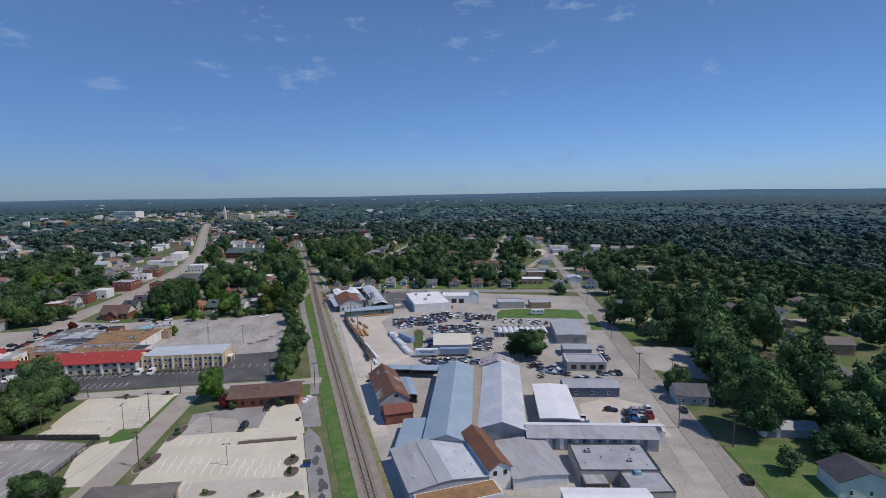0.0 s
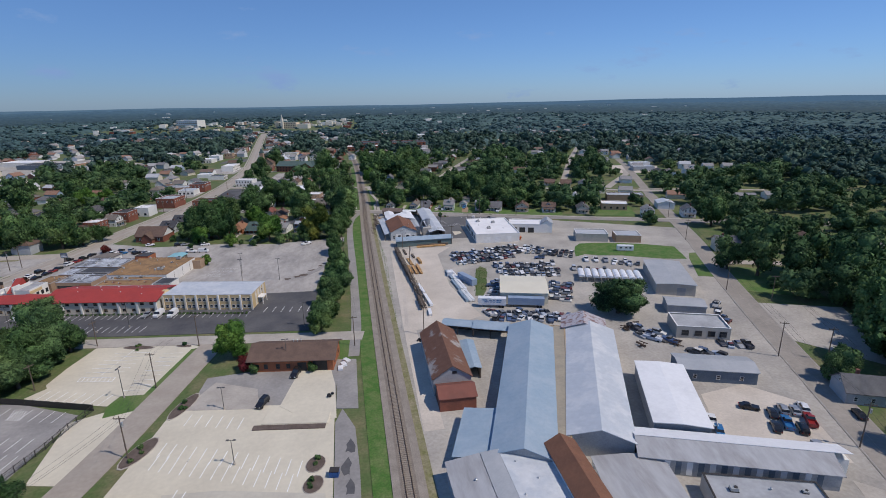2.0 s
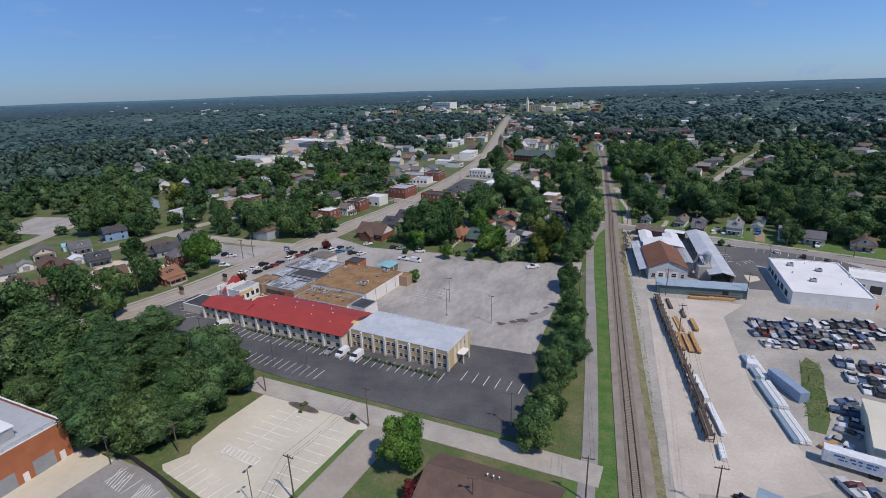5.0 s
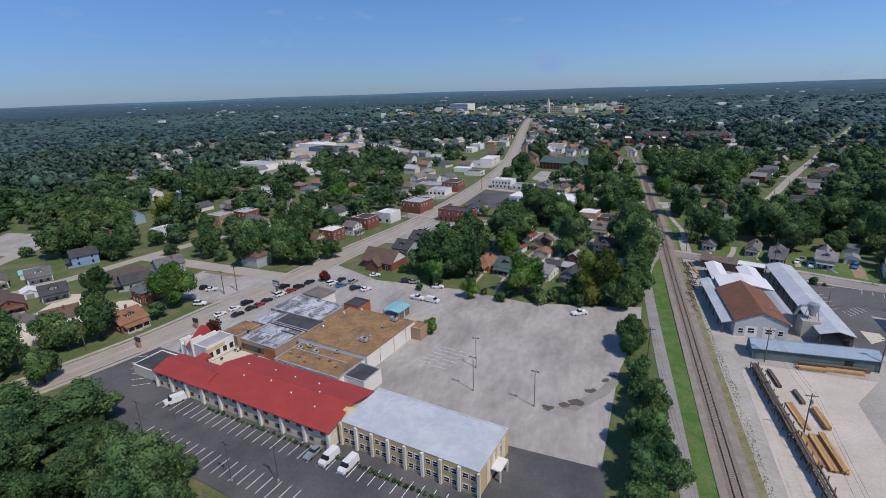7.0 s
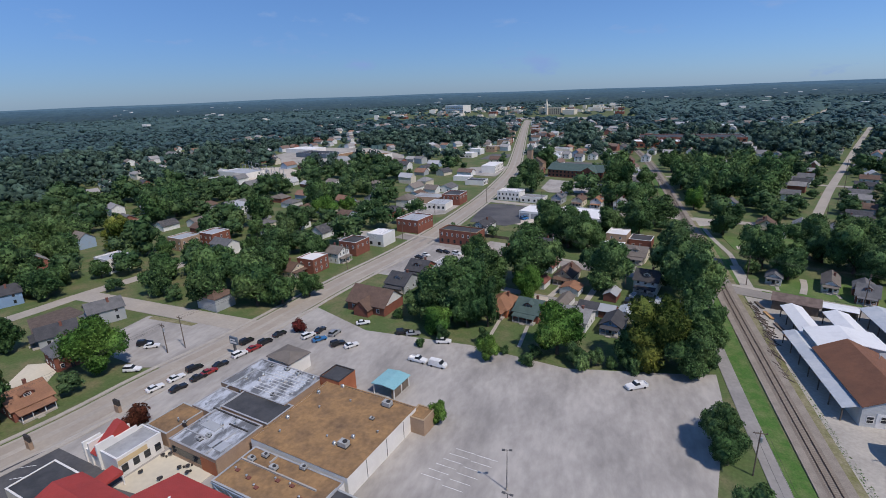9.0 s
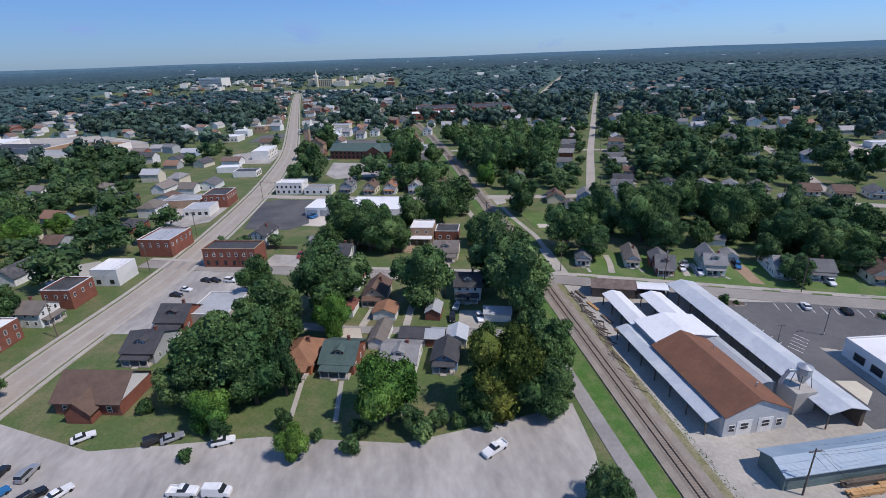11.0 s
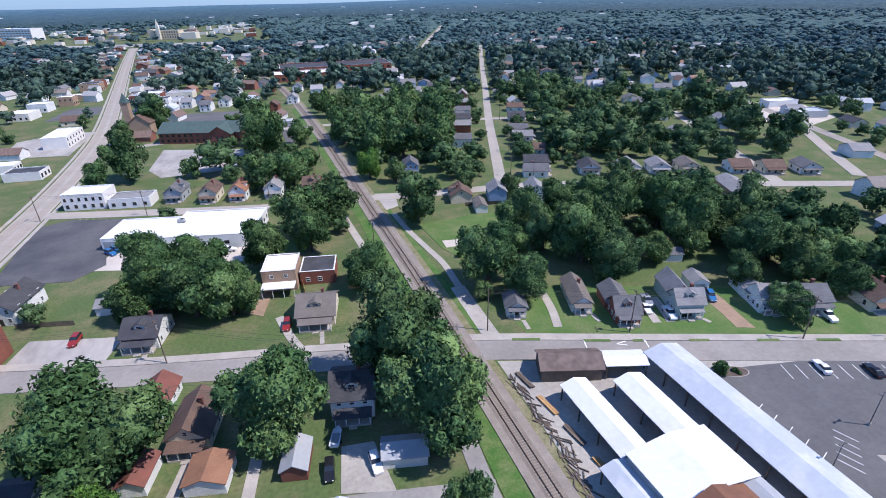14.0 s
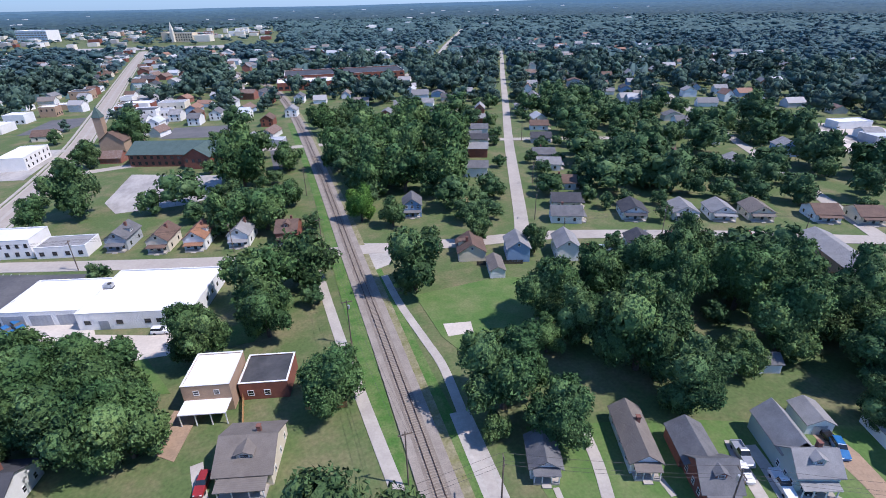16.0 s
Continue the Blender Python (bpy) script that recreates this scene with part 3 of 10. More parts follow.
patch("side_lawn", [(164, 211), (178, 240), (205, 227), (188, 198)], 0.05, "mown_grass", "shaded mown lawn across the road", "lawn", False)
patch("park_lawn", [(35, 476), (58, 477), (72, 474), (60, 452), (48, 440), (39, 446), (36, 455)], 0.03, "mown_grass", "mown park lawn with a sandy patch", "lawn")
patch("sand_patch", [(38, 460), (45, 458.5), (44, 454), (37.5, 454.5)], 0.06, "gravel_pale", "bare sandy patch in the lawn", "sand", False)
patch("dirt_drive", [(92.5, 406), (95.5, 403), (95.2, 396), (93.0, 389), (91.6, 383), (87.6, 385), (89.2, 391), (90.6, 398)], 0.03, "dirt", "bare orange dirt driveway", "driveway")
patch("warehouse_lawn", [(-28, 470), (-8, 469), (2, 486), (-5, 490), (-12, 478), (-22, 476)], 0.03, "mown_grass", "mown lawn beside the warehouse drive", "lawn", False)
KEEP_POLY.append([(-112, 356), (-90, 352), (-84, 372), (-88, 386), (-106, 386)])
patch("dry_lawn", [(-58, 480), (-32, 471), (-25, 456), (-44, 460), (-60, 468)], 0.02, "mown_grass", "open mown lawn beside the gravel drive", "lawn")

strip("railway_ballast", TRACK, -3.4, 3.6, 0.25, "ballast", "brown crushed stone bed of the railway", "railway bed", 2.0)
strip("ballast_bed", TRACK, -1.75, 1.75, 0.262, "ballast_oily", "oily dark stones between the rails", "railway bed", None)
strip("ballast_shoulder", TRACK, 3.6, 5.4, 0.1, "weeds", "weedy gravel shoulder of the railway", "verge", None)
strip("grass_verge", [(13.4, 100), (12.9, 190), (14.0, 240), (13.7, 300), (13.8, 350), (17.2, 396)], -2.3, 2.2, 0.08, "rank_grass", "bright rank grass strip along the railway", "verge", 0.5)
strip("north_verge", [(28, 408), (27, 450), (27, 500)], -2.2, 2.6, 0.06, "rank_grass", "bright grass strip along the railway", "verge", 0.5)
strip("northwest_verge", [(16, 412), (17, 450), (18, 505), (19, 600), (17, 720)], -2.4, 1.6, 0.06, "rank_grass", "green grass strip beside the railway bed", "verge", 0.5)
strip("asphalt_lane", LANE, -1.7, 1.7, 0.10, "worn_asphalt", "narrow worn asphalt lane beside the railway", "lane", 0.5)
strip("path_apron", [(31.2, 430), (30.6, 418), (30, 404.6)], -2.1, 2.1, 0.072, "gravel", "worn gravel drive where the path meets the street", "driveway", None)
strip("west_lane", [(-203, 390), (-198, 410), (-197, 424), (-200, 441)], -2.3, 2.3, 0.07, "road_concrete", "narrow pale lane between the back yards", "lane", 1.5)
patch("crossing_apron", [(26, 515), (36, 511.5), (33.5, 497), (27, 494)], 0.06, "gravel", "pale gravel apron beside the railway crossing", "driveway", False)
strip("park_path", PATH, -1.05, 1.05, 0.08, "sidewalk_concrete", "pale concrete path along the grass", "path", 0.5)
strip("west_path", [(11, 500), (11.5, 480), (12.5, 455), (14, 430), (15, 416)], -1.3, 1.3, 0.08, "sidewalk_concrete", "pale narrow drive beside the railway", "path", 0.3)
strip("main_street", MAIN[:-2], -5.2, 5.2, 0.10, "road_concrete", "long straight main street of worn tan concrete", "street", 3.5)
strip("main_lane_wear", MAIN[:-2], -4.2, -0.9, 0.115, "lane_wear", "darker wheel-worn lane of the main street", "street", None)
strip("main_lane_wear", MAIN[:-2], 0.9, 4.2, 0.115, "lane_wear", "darker wheel-worn lane of the main street", "street", None)
strip("main_sidewalk", MAIN[:-2], -7.4, -6.0, 0.2, "sidewalk_concrete", "concrete sidewalk along the main street", "sidewalk", None)
strip("main_sidewalk", MAIN[:-2], 6.0, 7.4, 0.2, "sidewalk_concrete", "concrete sidewalk along the main street", "sidewalk", None)
strip("street_b", STREET_B, -3.2, 3.2, 0.12, "sidewalk_concrete", "pale concrete side street before the motel", "street", 1.0)
strip("road_a", ROAD_A, -4.0, 4.0, 0.10, "lane_wear", "pale concrete road beside the parking lots", "street", 1.0)
strip("street_c", STREET_C, -3.6, 3.6, 0.11, "street_grey", "tan concrete cross street over the railway", "street", 2.5)
strip("street_c_sidewalk", STREET_C, -6.3, -3.75, 0.16, "sidewalk_concrete", "narrow concrete sidewalk along the street", "sidewalk", None)
strip("street_d", STREET_D, -3.4, 3.4, 0.11, "road_concrete", "pale concrete cross street between houses", "street", 2.5)
strip("street_e", STREET_E, -2.6, 2.6, 0.10, "road_concrete", "long pale concrete residential street", "street", 2.0)
strip("road_r", ROAD_R, -4.2, 4.2, 0.10, "road_worn", "two-lane worn asphalt road with faint edge lines", "road", 9.0)
strip("road_r_far", ROAD_R_FAR, -3.6, 3.6, 0.10, "road_worn", "worn asphalt road running on between houses", "road", 3.0)
strip("road_r_edge_line", ROAD_R, -3.9, -3.75, 0.125, "line_faint", "faded white edge line of the road", "road marking", None)
strip("road_r_edge_line", ROAD_R, 3.75, 3.9, 0.125, "line_faint", "faded white edge line of the road", "road marking", None)
strip("road_r_centre_line", ROAD_R, -0.07, 0.07, 0.125, "lane_wear", "faded centre line of the road", "road marking", None)
strip("alley", [(-62, 386), (-44, 380), (-15, 373), (12, 366)], -2.0, 2.0, 0.06, "worn_asphalt", "narrow grey asphalt alley behind the houses", "alley", 1.0)
strip("west_street", [(-268, 240), (-248, 272), (-236, 300), (-229, 323), (-225, 342), (-219, 362), (-211, 388)], -3.4, 3.4, 0.09, "road_concrete", "pale concrete residential side street", "street", 2.0)
strip("west_link", [(-226, 343), (-200, 340.5), (-176, 338), (-136, 334)], -4.2, 4.2, 0.085, "road_concrete", "pale concrete street joining the main street", "street", 1.0)
strip("far_west_street", [(-268, 262), (-285, 297), (-294, 323), (-305, 354), (-322, 400)], -4.5, 4.5, 0.08, "road_concrete", "pale concrete residential street", "street", 2.0)
patch("west_yard", [(-300, 347), (-298, 328), (-334, 326), (-352, 362), (-312, 366)], 0.03, "old_asphalt", "bleached open yard beside a side street", "yard")
patch("traffic_lawn", [(-178, 333.2), (-157, 331.5), (-158, 329.5), (-178, 330.8)], 0.09, "weeds", "dry grass island by the corner lot", "lawn", False)
patch("side_block_yard", [(-224, 262), (-214, 274), (-204, 285), (-196, 292), (-184, 279), (-180, 262), (-196, 254), (-212, 248)], 0.02, "gravel_pale", "pale gravel yards and drives between the houses", "yard")
patch("side_block_drive", [(-243, 292), (-236, 297), (-226, 284), (-216, 276), (-220, 270), (-232, 274)], 0.03, "old_asphalt", "bleached drive behind the bungalows", "driveway")
patch("west_drive", [(-216, 296), (-206, 300), (-196, 284), (-207, 274)], 0.04, "new_concrete", "white concrete drive between houses", "driveway")
patch("dealer_field", [(326, 598), (345, 590), (328, 578), (312, 581)], 0.05, "mown_grass", "bright green field beside the car lot", "lawn")
strip("dealer_road", [(232, 448), (259, 481), (291, 519), (306, 548)], -3.0, 3.0, 0.09, "road_concrete", "pale concrete road to the car lot", "street", 1.5)
patch("school_lot", [(-62, 706), (-57, 736), (-20, 730), (-20, 696)], 0.04, "car_park", "dark asphalt car park behind the school", "parking lot")
patch("narrow_lot", [(2, 613), (1, 676), (12, 679), (12, 614)], 0.05, "car_park", "narrow dark asphalt lot beside the railway", "parking lot")
strip("road_side_street", [(254, 435), (280, 427), (309, 418), (350, 402)], -2.6, 2.6, 0.09, "road_concrete", "pale side street off the road", "street", 1.5)
patch("road_house_lawn", [(172, 352), (176, 364), (190, 380), (208, 374), (197, 342)], 0.05, "mown_grass", "mown lawn before a long low hall", "lawn")
strip("north_street", [(-104, 640), (-60, 650), (0, 655), (60, 648), (140, 622), (200, 600)], -3, 3, 0.09, "road_concrete", "pale residential cross street", "street", 1.5)
strip("east_street", [(192, 455), (235, 540), (285, 640), (370, 800)], -3, 3, 0.09, "road_concrete", "pale residential street under trees", "street", 1.5)
strip("plant_street", [(150, 915), (212, 1015), (321, 1269), (420, 1490), (524, 1726)], -4, 4, 0.09, "road_concrete", "pale concrete street beyond the factory", "street", 3.0)
for sx, sy, sr2 in ((-3.6, 288, 1.2), (-5.0, 285.2, 1.4), (-8.6, 279.2, 1.7), (-12.4, 273.0, 2.1), (-14.8, 271.4, 1.5), (-18.9, 269.4, 1.6)):
    patch("tar_stain", [(sx + sr2 * (1 + 0.35 * math.sin(k * 2.3 + sx)) * math.cos(k * 0.7), sy + sr2 * 0.7 * (1 + 0.35 * math.cos(k * 1.9 + sy)) * math.sin(k * 0.7)) for k in range(9)], 0.05, "mulch", "dark oily stain on the empty lot", "stain", False)
patch("shop_yard", [(-128, 494), (-117, 500), (-112, 540), (-140, 548), (-152, 512)], 0.03, "old_asphalt", "worn paved yard round the brick shops", "parking lot")
patch("store_yard", [(-146, 650), (-112, 642), (-110, 700), (-128, 706), (-150, 690)], 0.03, "old_asphalt", "worn paved yard round the white store", "parking lot")
strip("front_lots", [(-84, 720), (-88, 800), (-100, 900)], -12, 22, 0.03, "old_asphalt", "worn paved yards beside the pale shops", "parking lot", None)
patch("plant_yard", [(-300, 685), (-225, 715), (-255, 790), (-330, 860), (-440, 870), (-430, 760), (-370, 705)], 0.03, "gravel", "pale gravel yard round the industrial halls", "yard")
patch("substation_yard", [(-356, 590), (-290, 590), (-310, 650), (-352, 682), (-395, 668)], 0.03, "gravel_pale", "gravel yard of an electric substation", "yard")
patch("side_lot", [(-169, 448), (-147, 455), (-135, 440), (-154, 432)], 0.04, "gravel", "bare brown gravel lot beside the main street", "parking lot")
patch("downtown_lots", [(-430, 1500), (-300, 1475), (-60, 1430), (-40, 1490), (-280, 1545), (-420, 1570)], 0.04, "old_asphalt", "open grey car parks before downtown", "parking lot")
patch("dark_lot", [(-152, 752), (-146, 800), (-124, 800), (-121, 770), (-128, 752)], 0.05, "car_park", "dark asphalt car park beside the main street", "parking lot")
patch("dealer_gravel", [(282, 531), (311, 583), (334, 585), (356, 566), (338, 530), (298, 520)], 0.05, "gravel_pale", "pale gravel car lot across town", "parking lot")
strip("east_cross_street", [(178, 247), (210, 236), (260, 216), (340, 185)], -3, 3, 0.09, "road_concrete", "pale residential street under trees", "street", 1.5)

for x, y, half in ((37, 400.5, 3.4), (52.5, 393.6, 3.2), (61.5, 389.9, 1.2), (75.0, 384.4, 2.4), (90, 378.2, 2.6), (103, 372.9, 2.8), (118, 366.6, 3.0)):
    c, k = math.cos(radians(-22.4)), math.sin(radians(-22.4))
    patch("tree_lawn", [(x + u * c - v * k, y + u * k + v * c) for u, v in ((-half, -0.45), (half, -0.45), (half, 0.45), (-half, 0.45))], 0.17, "mown_grass", "grass gap in the concrete sidewalk", "lawn", False)

# rails and sleepers
track_line = smooth_line(TRACK, 8)
rail_road = thing("railway_track", 0, 0, 0, "single rusty railway track on dark wooden sleepers", "railway track", kind="structure")
for off in (-0.75, 0.75):
    bm = bmesh.new()
    ribbon(bm, track_line, off - 0.08, off + 0.08, 0.25, 0.46)
    part("rail", bm, "rail_steel", rail_road)
bm = bmesh.new()
step = 0.0
for a, b in zip(track_line, track_line[1:]):
    d = b - a
    length = d.length
    yaw = math.degrees(math.atan2(d.y, d.x))
    if a.y > 620:
        break
    while step < length:
        p = a + d * (step / length)
        box(bm, -0.12, -1.3, 0.2, 0.12, 1.3, 0.33, pose(p.x, p.y, 0, 0, 0, yaw + random.uniform(-2, 2)))
        step += 0.62
    step -= length
tagged(part("sleepers", bm, "sleeper_wood", rail_road, "dark wooden sleepers"), kind="stuff")


# ---- buildings ----
def unit_frame(mat):
    bm = bmesh.new()
    for x0, z0, x1, z1 in ((-0.5, 0, -0.42, 1), (0.42, 0, 0.5, 1), (-0.42, 0, 0.42, 0.08), (-0.42, 0.92, 0.42, 1), (-0.42, 0.47, 0.42, 0.53)):
        box(bm, x0, -0.05, z0, x1, 0.04, z1)
    return to_mesh("window", bm, mat)


def unit_panel(name, mat, depth=0.04):
    bm = bmesh.new()
    box(bm, -0.5, -depth, 0, 0.5, depth, 1)
    return to_mesh(name, bm, mat)


FRAMES = {k: unit_frame(k) for k in ("trim_white", "trim_dark", "trim_tan")}
PANE = unit_panel("pane", "glass_dark", 0.02)
bm = bmesh.new()
box(bm, -0.42, -0.02, 0.08, 0.42, 0.02, 0.92)
PANE_IN = to_mesh("pane", bm, "glass_dark")
PANELS = {}


def panel(mat, name):
    if (mat, name) not in PANELS:
        PANELS[mat, name] = unit_panel(name, mat)
    return PANELS[mat, name]


FACES = {"S": (0, -1, 0), "N": (0, 1, 180), "E": (1, 0, 90), "W": (-1, 0, -90)}


def face_pose(face, w, d, along, z, out=0.03):
    """The pose of a panel on a wall of a w x d building, so many metres along it from the middle."""
    fx, fy, turn = FACES[face]
    base = Vector((fx * (w / 2 + out), fy * (d / 2 + out), z))
    side = Vector((-fy, fx, 0))
    return pose(*(base + side * along), 0, 0, turn)


def add_window(root, face, w, d, along, z, ww, wh, frame_mat="trim_white"):
    if not frame_mat:
        return piece("window", PANE, root, face_pose(face, w, d, along, z) @ Matrix.Diagonal((ww, 1, wh, 1)))
    fr = piece("window", FRAMES[frame_mat], root, face_pose(face, w, d, along, z) @ Matrix.Diagonal((ww, 1, wh, 1)))
    piece("pane", PANE_IN, fr, Matrix.Identity(4))
    return fr


def add_door(root, face, w, d, along, ww, wh, mat="trim_white", name="door", z=0.0):
    return piece(name, panel(mat, name), root, face_pose(face, w, d, along, z) @ Matrix.Diagonal((ww, 1, wh, 1)))


def row_of_windows(root, face, w, d, count, z, ww, wh, frame_mat="trim_white", span=None):
    length = span or (w if face in "SN" else d)
    for i in range(count):
        add_window(root, face, w, d, (i + 0.5) / count * length - length / 2, z, ww, wh, frame_mat)


def gable_walls(bm, hu, hv, h, rise, turn):
    prof = [(-hu, 0), (hu, 0), (hu, h), (0, h + rise), (-hu, h)] if rise else [(-hu, 0), (hu, 0), (hu, h), (-hu, h)]
    solid(bm, [turn(u, -hv, z) for u, z in prof], [turn(u, hv, z) for u, z in prof])


def gable_roof(bm, hu, hv, h, rise, over, thick, turn, hip=0.0):
    slope = rise / hu
    zo = h - over * slope
    if hip:
        e = [(-hu - over, -hv - over), (hu + over, -hv - over), (hu + over, hv + over), (-hu - over, hv + over)]
        low = [bm.verts.new(turn(u, v, zo)) for u, v in e]
        mid = [bm.verts.new(turn(u, v, zo + thick)) for u, v in e]
        r = [bm.verts.new(turn(0, v, h + rise + thick)) for v in (-max(hv + over - hip, 0.05), max(hv + over - hip, 0.05))]
        bm.faces.new(low)
        for i in range(4):
            bm.faces.new((low[i], low[(i + 1) % 4], mid[(i + 1) % 4], mid[i]))
        bm.faces.new((mid[0], mid[1], r[0]))
        bm.faces.new((mid[2], mid[3], r[1]))
        bm.faces.new((mid[1], mid[2], r[1], r[0]))
        bm.faces.new((mid[3], mid[0], r[0], r[1]))
        return
    for s in (-1, 1):
        prof = [(0, h + rise), (s * (hu + over), zo), (s * (hu + over), zo + thick), (0, h + rise + thick)]
        lift = 0.02
        solid(bm, [turn(u, -hv - over, z + lift) for u, z in prof], [turn(u, hv + over, z + lift) for u, z in prof])


def turner(ridge):
    return (lambda u, v, z: (u, v, z)) if ridge == "y" else (lambda u, v, z: (-v, u, z))


def building(name, x, y, rot, w, d, h, rise, wall, roof, label, category, ridge="y", over=0.4, hip=0.0, group="", keep=2.0, open_sides=False):
    """A pitched building: w along its x, d along its y. Returns the thing."""
    root = thing(name, x, y, rot, label, category, group)
    KEEP_RECT.append((x, y, w + 2 * keep, d + 2 * keep, rot))
    turn = turner(ridge)
    hu, hv = (w / 2, d / 2) if ridge == "y" else (d / 2, w / 2)
    bm = bmesh.new()
    if open_sides:
        n = max(2, int(hv * 2 / 6))
        for s in (-1, 1):
            for i in range(n + 1):
                u, v = s * (hu - 0.15), -hv + 0.2 + i * (2 * hv - 0.4) / n
                p = turn(u, v, 0)
                box(bm, p[0] - 0.12, p[1] - 0.12, 0, p[0] + 0.12, p[1] + 0.12, h)
                part("post", bm, wall, root)
                bm = bmesh.new()
        a, b = turn(hu * 0.92, -hv, 0), turn(hu * 0.75, hv, 0)
        box(bm, min(a[0], b[0]), min(a[1], b[1]), 0, max(a[0], b[0]), max(a[1], b[1]), h - 0.05)
        part("back_wall", bm, "timber_old", root)
        bm = bmesh.new()
        gable_roof(bm, hu, hv, h, rise, over, 0.16, turn)
        part("roof", bm, roof, root)
        return root
    gable_walls(bm, hu, hv, h, 0 if hip else rise, turn)
    part("wall", bm, wall, root)
    bm = bmesh.new()
    gable_roof(bm, hu, hv, h, rise, over, 0.18, turn, hip)
    part("roof", bm, roof, root)
    return root


def flat_building(name, x, y, rot, w, d, h, wall, roof, label, category, parapet=0.5, group="", keep=2.0, cap="trim_white"):
    root = thing(name, x, y, rot, label, category, group)
    KEEP_RECT.append((x, y, w + 2 * keep, d + 2 * keep, rot))
    bm = bmesh.new()
    box(bm, -w / 2, -d / 2, 0, w / 2, d / 2, h)
    part("wall", bm, wall, root)
    bm = bmesh.new()
    box(bm, -w / 2 + 0.3, -d / 2 + 0.3, h, w / 2 - 0.3, d / 2 - 0.3, h + 0.06)
    part("roof", bm, roof, root)
    if parapet:
        bm = bmesh.new()
        for x0, y0, x1, y1 in ((-w / 2, -d / 2, w / 2, -d / 2 + 0.3), (-w / 2, d / 2 - 0.3, w / 2, d / 2), (-w / 2, -d / 2 + 0.3, -w / 2 + 0.3, d / 2 - 0.3), (w / 2 - 0.3, -d / 2 + 0.3, w / 2, d / 2 - 0.3)):
            box(bm, x0, y0, h, x1, y1, h + parapet)
        part("parapet", bm, wall, root)
        bm = bmesh.new()
        for x0, y0, x1, y1 in ((-w / 2 - .05, -d / 2 - .05, w / 2 + .05, -d / 2 + 0.35), (-w / 2 - .05, d / 2 - 0.35, w / 2 + .05, d / 2 + .05), (-w / 2 - .05, -d / 2 + 0.35, -w / 2 + 0.35, d / 2 - 0.35), (w / 2 - 0.35, -d / 2 + 0.35, w / 2 + .05, d / 2 - 0.35)):
            box(bm, x0, y0, h + parapet, x1, y1, h + parapet + 0.08)
        part("coping", bm, cap, root)
    return root


def roof_unit(x, y, z, rot, s=1.6):
    """A rooftop air-conditioning unit on a kerb."""
    root = thing("rooftop_unit", x, y, rot, "weathered grey metal air-conditioning unit on a flat roof", "rooftop unit", "rooftop units", z=z)
    bm = bmesh.new()
    box(bm, -s * 0.6, -s * 0.45, 0, s * 0.6, s * 0.45, 0.2)
    part("kerb", bm, "trim_dark", root)
    bm = bmesh.new()
    box(bm, -s * 0.55, -s * 0.4, 0.2, s * 0.55, s * 0.4, s * 0.62)
    bmesh.ops.bevel(bm, geom=bm.edges[:], offset=0.05, segments=1)
    part("cabinet", bm, "unit_grey", root)
    bm = bmesh.new()
    tube(bm, (s * 0.2, 0, s * 0.62), (s * 0.2, 0, s * 0.72), s * 0.28, s * 0.28, 10)
    part("fan_guard", bm, "trim_dark", root)


def roof_vent(x, y, z, h=0.7, mat="galvanised"):
    root = thing("roof_vent", x, y, 0, "small metal vent pipe with a cap on a roof", "roof vent", "roof vents", z=z)
    bm = bmesh.new()
    tube(bm, (0, 0, 0), (0, 0, h), 0.16, 0.14, 8)
    part("pipe", bm, mat, root)
    bm = bmesh.new()
    tube(bm, (0, 0, h), (0, 0, h + 0.12), 0.26, 0.1, 8)
    part("cap", bm, mat, root)


def world_of(x, y, rot, u, v):
    c, s = math.cos(radians(rot)), math.sin(radians(rot))
    return x + u * c - v * s, y + u * s + v * c


